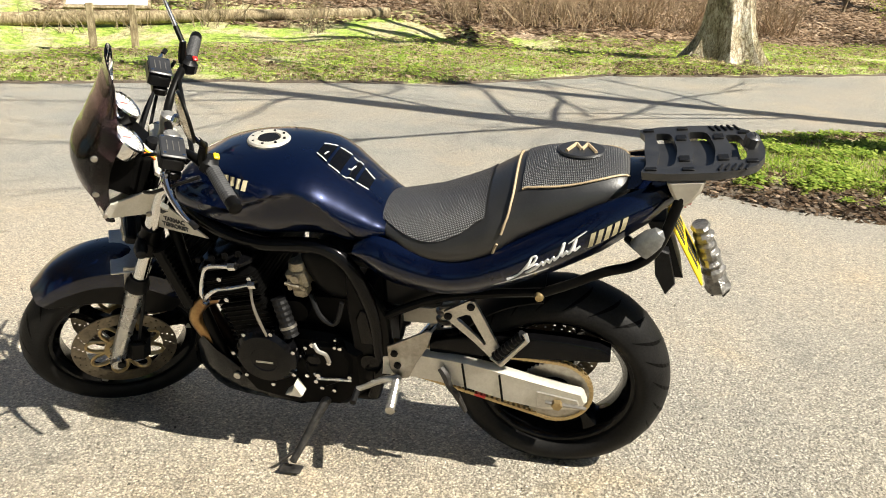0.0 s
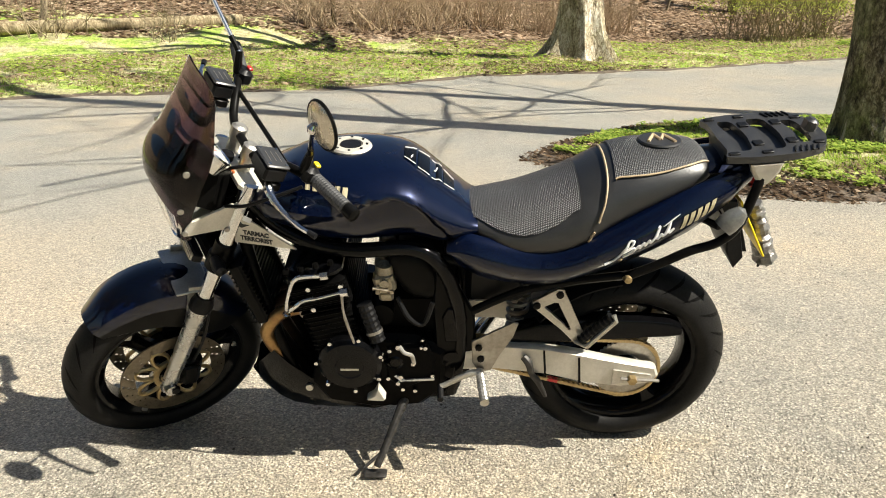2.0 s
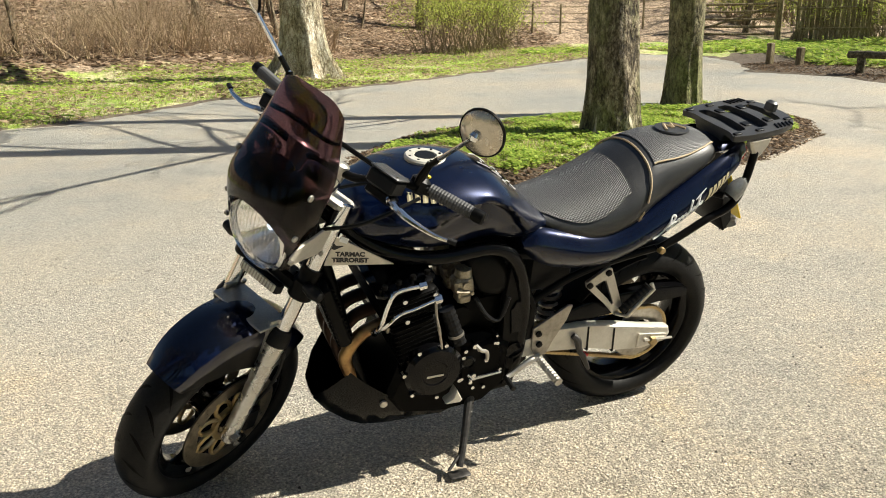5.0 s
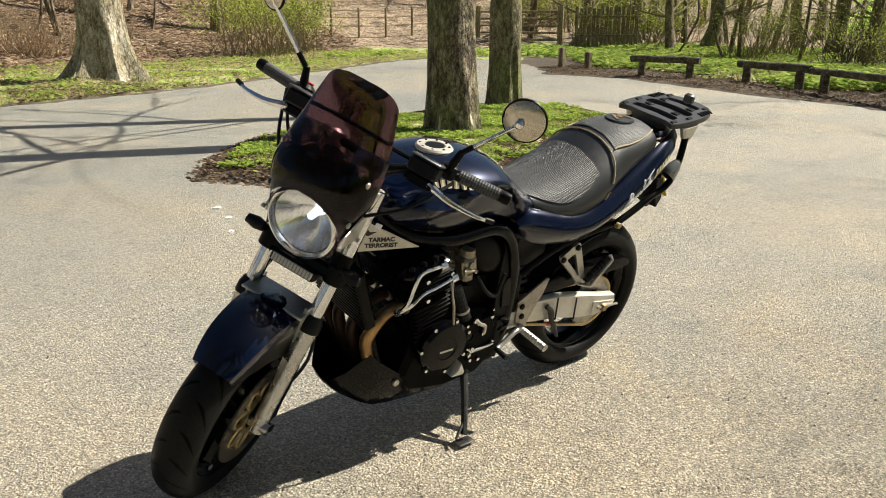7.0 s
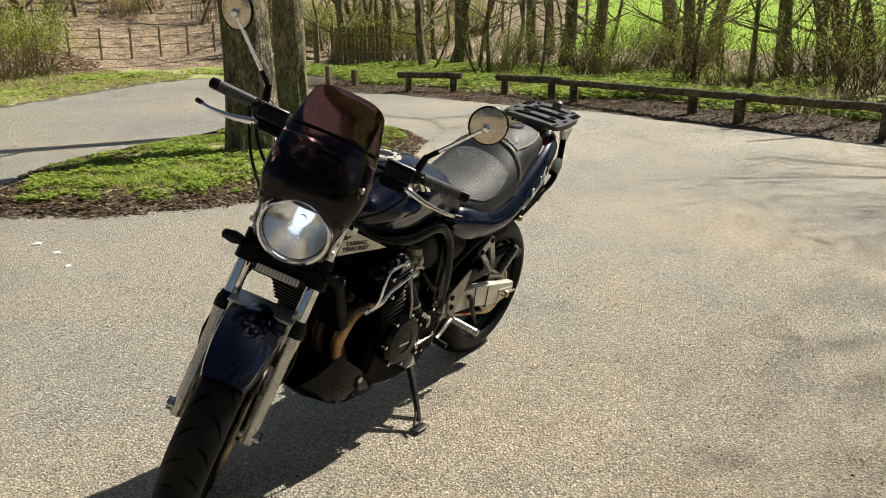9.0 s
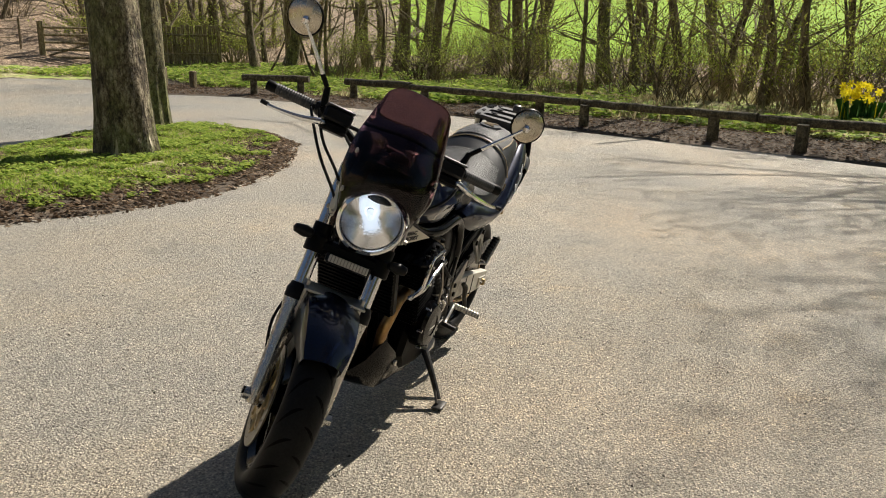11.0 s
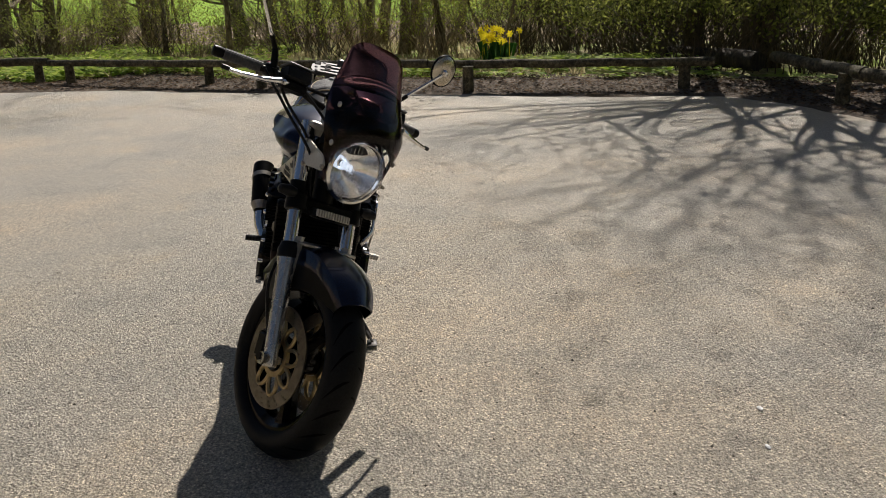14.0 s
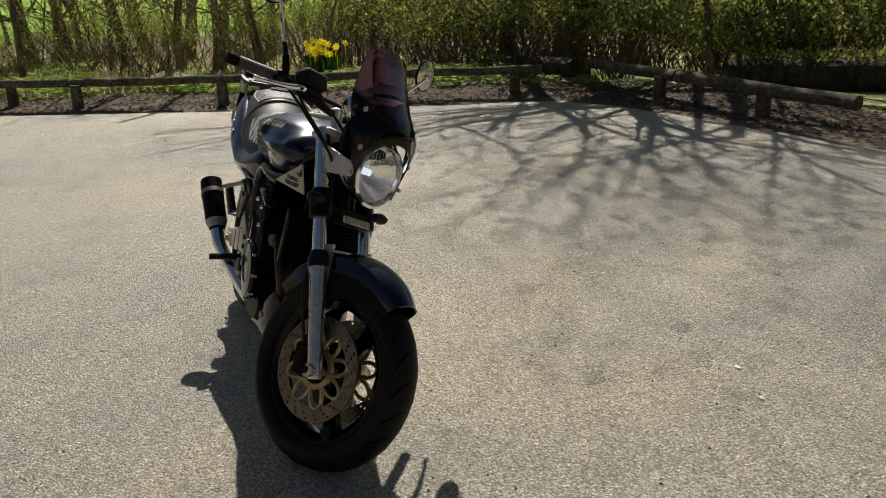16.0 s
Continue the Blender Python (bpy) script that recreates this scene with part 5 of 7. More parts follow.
# fork, yokes, brace and mudguard
for side in (-1, 1):
    y = side * 0.1025
    leg = Shape().lathe([(0.0, 0.272), (0.02, 0.272), (0.0225, 0.280), (0.0230, 0.33), (0.0240, 0.44), (0.0265, 0.56), (0.031, 0.60), (0.031, 0.612), (0.0, 0.612)], (-0.018, y, 0), "z", 22)
    leg.tube([(-0.018, y - side * 0.034, 0.296), (-0.018, y + side * 0.034, 0.296)], 0.019, 12)
    leg_ob = fpart("fork_leg", leg, FORK_GREY, "silver lacquered fork lower leg")
    fpart("axle_nut", Shape().tube([(-0.008, y + side * 0.026, 0.300), (-0.008, y + side * 0.038, 0.300)], 0.013, 6), BLACK_SATIN, "", leg_ob)
    fpart("stanchion", Shape().lathe([(0.0215, 0.60), (0.0215, 0.80)], (-0.018, y, 0), "z", 20), CHROME, "chromed fork stanchion")
    boot = [(0.030, 0.598), (0.033, 0.602), (0.033, 0.628), (0.029, 0.636), (0.026, 0.648), (0.0205, 0.650)]
    fpart("fork_gaiter", Shape().lathe(boot, (-0.018, y, 0), "z", 20), BLACK_PLASTIC, "black rubber dust seal")
    fpart("fork_tube", Shape().lathe([(0.0, 0.775), (0.0230, 0.78), (0.0230, 1.03), (0.0, 1.032)], (-0.018, y, 0), "z", 24), CHROME, "chromed upper fork tube")
    fpart("fork_clamp", Shape().lathe([(0.031, 0.748), (0.034, 0.752), (0.034, 0.796), (0.031, 0.80), (0.029, 0.805), (0.029, 0.838)], (-0.018, y, 0), "z", 18, True), BLACK_SATIN)
    cal = Shape().box((0.035, side * 0.070, 0.335), (0.075, 0.062, 0.11), Matrix.Rotation(radians(-12), 3, "Y"), 0.012)
    cal.box((0.035, side * 0.106, 0.335), (0.05, 0.02, 0.08), Matrix.Rotation(radians(-12), 3, "Y"), 0.008)
    fpart("brake_caliper", cal, BLACK_SATIN, "black brake caliper")
    fpart("brake_hose", Shape().tube([(0.03, side * 0.10, 0.38), (0.01, side * 0.135, 0.52), (0.0, side * 0.10, 0.66), (-0.01, side * 0.06, 0.80)], 0.005, 6, smooth=5), BLACK_PLASTIC)
    ear = Shape().plate([(-0.05, 0.885), (-0.135, 0.858), (-0.147, 0.874), (-0.14, 0.902), (-0.05, 0.968), (-0.02, 0.968), (-0.02, 0.885)], y - 0.004 + side * 0.008, y + 0.004 + side * 0.008, 0.002)
    ear_ob = fpart("headlight_bracket", ear, ALLOY_PALE, "pale alloy headlight bracket")
    for bx, bz in ((-0.04, 0.89), (-0.04, 0.965), (-0.145, 0.868)):
        fpart("bolt", Shape().tube([(bx, y + side * 0.010, bz), (bx, y + side * 0.018, bz)], 0.007, 6), STEEL, "", ear_ob)
fpart("lower_yoke", Shape().box((-0.01, 0, 0.775), (0.075, 0.21, 0.04), None, 0.01), BLACK_SATIN, "black lower fork yoke")
fpart("upper_yoke", Shape().box((-0.012, 0, 1.02), (0.075, 0.23, 0.026), None, 0.008), ALLOY_PALE, "pale alloy upper fork yoke")
fpart("steering_nut", Shape().lathe([(0.0, 1.062), (0.016, 1.06), (0.018, 1.03), (0.0, 1.03)], (0, 0, 0), "z", 6), CHROME)
fpart("ignition_switch", Shape().lathe([(0.0, 1.052), (0.018, 1.05), (0.02, 1.03)], (-0.05, 0, 0), "z", 16), BLACK_PLASTIC)


def guard_shape(inner):
    """The front mudguard: a long blade over the tyre with a creased edge and dark skirts."""
    rings = []
    n = 26
    for k in range(n + 1):
        t = k / n
        a = radians(149 - 89 * t)
        r = spline([0, 0.15, 0.4, 0.7, 1], [0.335, 0.350, 0.358, 0.350, 0.330], t)
        w = spline([0, 0.06, 0.2, 0.5, 0.8, 1], [0.058, 0.066, 0.076, 0.084, 0.085, 0.075], t)
        drop = spline([0, 0.08, 0.2, 0.4, 0.62, 0.85, 1], [0.020, 0.044, 0.072, 0.098, 0.115, 0.120, 0.085], t)
        ring = []
        for j in range(-9, 10):
            u = abs(j) / 9
            if u < 0.56:
                y, dr = w * (u / 0.56) * 0.97, 0.022 * (u / 0.56) ** 1.8
            elif u < 0.68:
                q = (u - 0.56) / 0.12
                y, dr = w * (0.97 + 0.05 * q), 0.022 + 0.016 * q
            else:
                q = (u - 0.68) / 0.32
                y, dr = w * (1.02 - 0.03 * q), 0.038 + drop * q
            rr = r - dr - inner * 0.004
            ring.append((0.004 + rr * math.cos(a), math.copysign(y * (1 - inner * 0.04), j), 0.304 + rr * math.sin(a)))
        rings.append(ring)
    return rings


outer_rings, inner_rings = guard_shape(0), guard_shape(1)


def guard_shell(first, last):
    """A closed strip of the mudguard between two of its long lines."""
    a, b = [r[first:last] for r in outer_rings], [r[first:last] for r in inner_rings]
    shell = Shape().loft(a, False, False).loft([r[::-1] for r in b], False, False)
    for k in (0, -1):
        shell.loft([[r[k] for r in a], [r[k] for r in b]], False, False)
        shell.loft([a[k], b[k]], False, False)
    return shell


mudguard = fpart("front_mudguard", guard_shell(2, 17), PAINT, "glossy dark blue front mudguard", smooth=28)
for first in (0, 16):
    fpart("skirt", guard_shell(first, first + 3), BLACK_SATIN, "black lower mudguard skirt", mudguard, smooth=28)
for side in (-1, 1):
    brace = Shape().plate([(-0.065, 0.665), (0.01, 0.675), (0.006, 0.62), (-0.02, 0.535), (-0.035, 0.535)], side * 0.083, side * 0.092)
    fpart("guard_bracket", brace, ALLOY, "polished alloy mudguard bracket", mudguard)
fpart("fork_brace", Shape().box((-0.045, 0, 0.650), (0.10, 0.19, 0.008), Matrix.Rotation(radians(-14), 3, "Y"), 0.002), ALLOY, "polished alloy fork brace", mudguard)

# headlight, flyscreen, indicators below it and clocks
hm = Matrix.Translation((-0.046, 0, 0.934)) @ Matrix.Rotation(radians(-RAKE), 4, "Y")
shell = Shape().lathe([(0.0, 0.02), (0.04, 0.015), (0.075, -0.02), (0.092, -0.07), (0.096, -0.112), (0.0905, -0.118)], (0, 0, 0), "x", 40)
head = fpart("headlight", shell.moved(hm), CHROME, "round chrome headlight with clear lens")
fpart("rim", Shape().lathe([(0.096, -0.105), (0.102, -0.112), (0.101, -0.126), (0.092, -0.132), (0.088, -0.124), (0.088, -0.105)], (0, 0, 0), "x", 44).moved(hm), CHROME, "", head)
fpart("reflector", Shape().lathe([(0.012, -0.035), (0.03, -0.045), (0.06, -0.07), (0.086, -0.112)], (0, 0, 0), "x", 36).moved(hm), SILVERED, "", head)
fpart("bulb", Shape().lathe([(0.0, -0.085), (0.010, -0.082), (0.012, -0.04)], (0, 0, 0), "x", 14).moved(hm), BULB_GLOW, "small bulb with a weak added glow", head)
lens_shape = Shape().lathe([(0.0, -0.146), (0.03, -0.1445), (0.06, -0.139), (0.089, -0.127), (0.089, -0.124), (0.06, -0.136), (0.03, -0.1415), (0.0, -0.143)], (0, 0, 0), "x", 40)
flutes = []
for k in range(-6, 7):
    half = math.sqrt(max(0.083 ** 2 - (k * 0.0125) ** 2, 0.0001))
    flutes.append(Shape().tube([(-0.124 - 0.012 * (1 - (k / 7) ** 2) * (1 - (v / half) ** 2 * 0.8), k * 0.0125, v) for v in np.linspace(-half, half, 7)], 0.0008, 4))
lens_ob = fpart("lens", lens_shape.moved(hm), CLEAR, "fluted clear glass lens", head)
lens_ob.visible_shadow = False
for flute in flutes:
    fpart("flute", flute.moved(hm), CLEAR, "", lens_ob).visible_shadow = False


def screen_point(u, z, thick):
    """A point of the flyscreen in the lamp's frame: u across from -1 to 1, z above the lamp's axis."""
    front = spline([-0.06, 0.04, 0.125, 0.16, 0.20, 0.276, 0.37], [0.150, 0.162, 0.160, 0.146, 0.112, 0.056, 0.0], z) - thick
    back = spline([-0.06, 0.04, 0.14, 0.24, 0.37], [0.085, 0.062, 0.022, 0.004, -0.018], z)
    half = spline([-0.06, 0.0, 0.05, 0.11, 0.19, 0.27, 0.33, 0.37], [0.104, 0.110, 0.124, 0.142, 0.138, 0.120, 0.104, 0.092], z) - thick
    a = u * radians(82)
    # the bowl round the lamp swells at its shoulders, the blade above is flatter
    swell = 0.62 + 0.5 * max(0.0, min(1.0, (z - 0.13) / 0.10))
    return Vector((-(back + (front - back) * math.cos(a) ** swell), half * math.sin(a) / math.sin(radians(82)), z))


def screen_grid(thick):
    """Columns from the cut-out round the lamp up to the rounded top edge."""
    grid = []
    for j in range(-16, 17):
        u = j / 16
        low = -0.055
        while low < 0.2:
            p = screen_point(u, low, 0.0)
            if math.hypot(p.y, p.z) >= 0.107:
                break
            low += 0.002
        top = 0.372 - 0.035 * abs(u) ** 3
        grid.append([tuple(screen_point(u, low + (top - low) * k / 22, thick)) for k in range(23)])
    return grid


def screen_shape():
    a, b = screen_grid(0.0), screen_grid(0.004)
    s = Shape().loft(a, False, False).loft([c[::-1] for c in b], False, False)
    for k in (0, -1):
        s.loft([[c[k] for c in a], [c[k] for c in b]], False, False)
        s.loft([a[k], b[k]], False, False)
    return s.moved(hm)


binnacle = Shape().loft([[(x, -w, z - h), (x, -w * 0.7, z + h), (x, w * 0.7, z + h), (x, w, z - h)] for x, w, z, h in ((-0.055, 0.085, 0.985, 0.045), (-0.10, 0.115, 1.0, 0.055), (-0.15, 0.105, 1.0, 0.05), (-0.175, 0.07, 1.0, 0.035))])
fpart("instrument_bracket", binnacle, ENGINE_BLACK, "black instrument bracket behind the flyscreen", smooth=30)
screen = fpart("flyscreen", screen_shape(), SMOKE, "smoked purple-brown acrylic flyscreen", smooth=60)
for side in (-1, 1):
    for u_, z_ in ((0.80, 0.06), (0.72, 0.17)):
        p = screen_point(side * u_, z_, -0.001)
        fpart("screen_bolt", Shape().lathe([(0.0, side * 0.006), (0.008, side * 0.004), (0.009, 0.0), (0.0, side * -0.006)], p, "y", 10).moved(hm), ALLOY, "", screen)
    clock = Shape().lathe([(0.0, 0.0), (0.02, 0.003), (0.042, 0.025), (0.046, 0.05), (0.046, 0.066), (0.042, 0.07), (0.040, 0.066)], (0, 0, 0), "z", 30)
    cm = Matrix.Translation((-0.155, side * 0.078, 1.038)) @ Matrix.Rotation(radians(30), 4, "Y")
    clock_ob = fpart("clock", clock.moved(cm), CHROME, "round chrome-cased instrument with white dial")
    fpart("dial", Shape().lathe([(0.0, 0.060), (0.041, 0.060)], (0, 0, 0), "z", 30).moved(cm), DIAL, "", clock_ob)
    marks = Shape()
    for k in range(13):
        a = radians(-40 + 260 * k / 12)
        marks.box((0.033 * math.cos(a), 0.033 * math.sin(a), 0.0612), (0.010, 0.0034, 0.0006), Matrix.Rotation(a, 3, "Z"))
    fpart("dial_marks", marks.moved(cm), INK, "", clock_ob, 0)
    fpart("pointer", Shape().box((-0.008, 0.0, 0.0625), (0.032, 0.003, 0.001), Matrix.Rotation(0.6, 3, "Z")).moved(cm), RED, "", clock_ob, 0)
    fpart("clock_glass", Shape().lathe([(0.0, 0.068), (0.040, 0.067)], (0, 0, 0), "z", 30).moved(cm), CLEAR, "", clock_ob).visible_shadow = False
    fpart("clock_stay", Shape().tube([(-0.155, side * 0.078, 1.035), (-0.10, side * 0.06, 1.0)], 0.010, 8), BLACK_SATIN, "", clock_ob)
    stalk = Shape().tube([(-0.03, side * 0.115, 0.80), (-0.04, side * 0.135, 0.795)], 0.008, 8)
    pod = Shape().lathe([(0.0, -0.03), (0.014, -0.024), (0.019, 0.0), (0.013, 0.03), (0.0, 0.036)], (-0.045, side * 0.153, 0.795), "y", 14)
    ind = fpart("front_indicator", stalk, BLACK_PLASTIC, "small black indicator pod")
    fpart("pod", pod, BLACK_PLASTIC, "", ind)
mini = Matrix.Translation((-0.165, 0, 1.045)) @ Matrix.Rotation(radians(30), 4, "Y")
mini_ob = fpart("warning_light_panel", Shape().lathe([(0.0, 0.0), (0.018, 0.004), (0.026, 0.025), (0.026, 0.036), (0.022, 0.038), (0.021, 0.034), (0.0, 0.034)], (0, 0, 0), "z", 24).moved(mini), CHROME, "small chrome-ringed gauge between the instruments")
fpart("dial", Shape().lathe([(0.0, 0.0355), (0.020, 0.0355)], (0, 0, 0), "z", 20).moved(mini), BLACK_GLOSS, "", mini_ob)
lamp_bar = Shape().box((-0.058, 0, 0.748), (0.028, 0.14, 0.03), None, 0.005)
bar_ob = fpart("horn_bar", lamp_bar, BLACK_PLASTIC, "oblong lamp bar under the headlight")
fpart("bar_face", Shape().box((-0.074, 0, 0.748), (0.006, 0.125, 0.022), None, 0.002), ALLOY_PALE, "ribbed pale face", bar_ob)
ribs = Shape()
for k in range(12):
    ribs.box((-0.0775, -0.055 + 0.01 * k, 0.748), (0.003, 0.003, 0.02))
fpart("bar_ribs", ribs, STEEL, "", bar_ob, 0)

# handlebar and controls
bar_pts = [(0.070, 0.384, 1.17), (0.055, 0.30, 1.163), (0.012, 0.19, 1.146), (-0.012, 0.11, 1.103), (-0.018, 0.05, 1.09), (-0.018, -0.05, 1.09), (-0.012, -0.11, 1.103), (0.012, -0.19, 1.146), (0.055, -0.30, 1.163), (0.070, -0.384, 1.17)]
handlebar = fpart("handlebar", Shape().tube(bar_pts, 0.0115, 12, smooth=5), BLACK_SATIN, "black tubular handlebar")
fpart("cross_brace", Shape().tube([(0.012, 0.175, 1.143), (0.012, -0.175, 1.143)], 0.0065, 8), BLACK_SATIN, "", handlebar)
for side in (-1, 1):
    riser = Shape().lathe([(0.017, 1.03), (0.016, 1.06), (0.021, 1.083), (0.022, 1.106), (0.014, 1.112), (0.0, 1.112)], (-0.018, side * 0.045, 0), "z", 16)
    fpart("riser", riser, ALLOY, "alloy handlebar riser", handlebar)
    a, b = Vector((0.073, side * 0.378, 1.168)), Vector((0.047, side * 0.262, 1.163))
    grip = Shape()
    pts = [a.lerp(b, k / 30) for k in range(31)]
    grip.tube(pts, [0.0165 if k % 2 else 0.0180 for k in range(31)], 14)
    grip_ob = fpart("grip", grip, GRIP_RUBBER, "ribbed dark grey rubber grip", smooth=20)
    way = (a - b).normalized()
    fpart("bar_end", Shape().tube([a, a + way * 0.012, a + way * 0.03, a + way * 0.033], [0.015, 0.0175, 0.0165, 0.012], 16), BLACK_SATIN, "", grip_ob)
    sw = Shape().box(b - way * 0.03, (0.042, 0.05, 0.046), Matrix.Rotation(side * 0.12, 3, "Z"), 0.01)
    sw_ob = fpart("switch_gear", sw, BLACK_PLASTIC, "black switch housing")
    fpart("switch_button", Shape().box(b - way * 0.03 + Vector((0.012, 0, 0.026)), (0.014, 0.02, 0.008), None, 0.002), RED if side > 0 else YELLOW, "", sw_ob)
    res_at = Vector((-0.034, side * 0.19, 1.130))
    perch = fpart("master_cylinder", Shape().box(res_at + Vector((0.0, 0, -0.022)), (0.04, 0.085, 0.028), None, 0.006), BLACK_SATIN, "black master cylinder")
    fpart("reservoir", Shape().box(res_at + Vector((-0.008, 0, 0.012)), (0.058, 0.085, 0.04), None, 0.006), BLACK_PLASTIC, "", perch)
    lid = fpart("reservoir_lid", Shape().box(res_at + Vector((-0.008, 0, 0.036)), (0.06, 0.088, 0.008), None, 0.003), RACK_PLASTIC, "", perch)
    for sx in (-0.022, 0.022):
        for sy in (-0.034, 0.034):
            fpart("lid_screw", Shape().lathe([(0.0, 0.0425), (0.004, 0.042), (0.004, 0.038)], res_at + Vector((sx - 0.008, sy, 0)), "z", 8), CHROME, "", lid)
    note = Shape()
    for k in range(3):
        note.box(res_at + Vector((-0.022 + 0.014 * k, 0, 0.0405)), (0.002, 0.04, 0.0008))
    fpart("lid_print", note, STEEL, "", perch, 0)
    lever = Shape().tube([(-0.03, side * 0.205, 1.115), (-0.05, side * 0.235, 1.108), (-0.042, side * 0.29, 1.096), (-0.018, side * 0.36, 1.094), (0.0, side * 0.395, 1.10)], [0.012, 0.011, 0.0085, 0.006, 0.005], 10, smooth=5)
    lever_ob = fpart("lever", lever, CHROME, "bright alloy lever with black tip")
    fpart("lever_tip", Shape().tube([(-0.005, side * 0.387, 1.099), (0.004, side * 0.407, 1.102)], [0.0068, 0.0075], 10), BLACK_PLASTIC, "", lever_ob)
    centre = Vector((-0.078, side * 0.378 + 0.012, 1.363))
    joint, heel = Vector((0.012, side * 0.246, 1.222)), centre + Vector((-0.010, -side * 0.006, -0.012))
    stem = Shape().tube([joint, joint.lerp(heel, 0.35), joint.lerp(heel, 0.9), heel], [0.0068, 0.006, 0.0052, 0.008], 10)
    mirror = fpart("mirror", stem, CHROME, "round chrome mirror on a slim stem")
    fpart("stem_joint", Shape().tube([(0.02, side * 0.235, 1.165), (0.018, side * 0.238, 1.188), (0.012, side * 0.246, 1.226)], [0.009, 0.012, 0.0095], 10), BLACK_SATIN, "", mirror)
    fpart("stem_sleeve", Shape().tube([joint.lerp(heel, 0.02), joint.lerp(heel, 0.22)], 0.0078, 10), BLACK_SATIN, "", mirror)
    fpart("ball_joint", Shape().lathe([(0.0, -0.013), (0.009, -0.010), (0.013, 0.0), (0.009, 0.010), (0.0, 0.013)], heel, "z", 12), CHROME, "", mirror)
    face = Vector((0.90, 0.13, 0.42) if side < 0 else (0.78, -0.40, 0.50)).normalized()
    mm = Matrix.Translation(centre) @ face.to_track_quat("Z", "Y").to_matrix().to_4x4()
    fpart("mirror_back", Shape().lathe([(0.0, -0.009), (0.02, -0.0085), (0.042, -0.005), (0.053, 0.002), (0.055, 0.008), (0.052, 0.009)], (0, 0, 0), "z", 30).moved(mm), REFLECTED_TAN, "", mirror)
    fpart("mirror_rim", Shape().lathe([(0.0525, 0.009), (0.0565, 0.0095), (0.058, 0.006), (0.0565, 0.002), (0.0535, 0.002)], (0, 0, 0), "z", 36).moved(mm), BLACK_SATIN, "thin dark rim", mirror)
    fpart("mirror_glass", Shape().lathe([(0.0, 0.0075), (0.0525, 0.0075)], (0, 0, 0), "z", 30).moved(mm), MIRROR, "", mirror)
for k, pts in enumerate([[(-0.02, 0.23, 1.158), (-0.05, 0.15, 1.10), (-0.07, 0.05, 0.99), (-0.02, 0.03, 0.86)], [(-0.02, -0.23, 1.158), (-0.06, -0.12, 1.09), (-0.09, -0.02, 0.97), (0.02, -0.04, 0.82)],
                         [(0.01, 0.27, 1.148), (-0.05, 0.20, 1.02), (-0.06, 0.10, 0.90), (0.05, 0.06, 0.80)], [(0.02, -0.26, 1.138), (-0.06, -0.2, 1.03), (-0.05, -0.08, 0.93), (0.06, -0.05, 0.84)],
                         [(-0.02, 0.25, 1.148), (-0.03, 0.2, 1.06), (-0.04, 0.11, 0.96), (-0.02, 0.06, 0.80)]]):
    fpart("control_cable", Shape().tube(pts, 0.0048, 7, smooth=6), BLACK_PLASTIC, "black sheathed cable")
for k, mat in enumerate((ORANGE_WIRE, YELLOW, WHITE_MARK)):
    fpart("wiring", Shape().tube([(-0.06, -0.03 + 0.02 * k, 1.00), (-0.085, -0.04 + 0.03 * k, 1.03), (-0.06, 0.01 * k - 0.06, 1.04), (-0.03, -0.05 + 0.02 * k, 1.01)], 0.0035, 6, smooth=5), mat)


# body: a ring of points round the machine at x, from top, bottom and half width
def body(xs, tops, bottoms, widths, steps=26, power=2.6, lower=2.2, shift=0.45, count=28):
    rings = []
    for k in range(steps + 1):
        x = xs[0] + (xs[-1] - xs[0]) * k / steps
        t, b, w = spline(xs, tops, x), spline(xs, bottoms, x), spline(xs, widths, x)
        mid = b + (t - b) * shift
        ring = []
        for j in range(count):
            a = 2 * math.pi * j / count
            c, s = math.cos(a), math.sin(a)
            p = power if s > 0 else lower
            yy = w * math.copysign(abs(c) ** (2 / p), c)
            zz = mid + ((t - mid) if s > 0 else (mid - b)) * math.copysign(abs(s) ** (2 / p), s)
            ring.append((x, yy, zz))
        rings.append(ring)
    return rings


tank_rings = body([-0.315, -0.275, -0.20, -0.12, -0.03, 0.06, 0.11, 0.17, 0.225, 0.265], [0.892, 0.930, 0.962, 0.979, 0.983, 0.970, 0.948, 0.902, 0.856, 0.826],
                  [0.845, 0.815, 0.785, 0.765, 0.762, 0.768, 0.765, 0.752, 0.752, 0.765], [0.095, 0.143, 0.174, 0.192, 0.200, 0.196, 0.184, 0.160, 0.138, 0.120], 60, 2.3, 3.2, 0.52, 64)
for ring in tank_rings:
    for j, (x, y, z) in enumerate(ring):
        line = spline([-0.30, -0.20, -0.12, -0.04, 0.03, 0.09, 0.14, 0.20], [0.850, 0.862, 0.876, 0.908, 0.925, 0.912, 0.870, 0.800], x)
        dip = max(0.0, min(1.0, (line - z) / 0.028))
        dip = dip * dip * (3 - 2 * dip) * max(0.0, min(1.0, (z - 0.757) / 0.05)) ** 0.5
        deep = spline([-0.30, -0.2, -0.05, 0.1, 0.18, 0.24], [0.04, 0.10, 0.19, 0.26, 0.20, 0.05], x)
        badge = math.exp(-((x + 0.17) / 0.085) ** 8) * math.exp(-((z - 0.915) / 0.030) ** 8) * 0.09
        ring[j] = (x, y * (1 - deep * dip - badge) * (1.07 if y > 0 else 1.0), z)
tank = bpart("fuel_tank", Shape().loft(tank_rings), PAINT, "glossy dark blue metallic fuel tank", smooth=60)
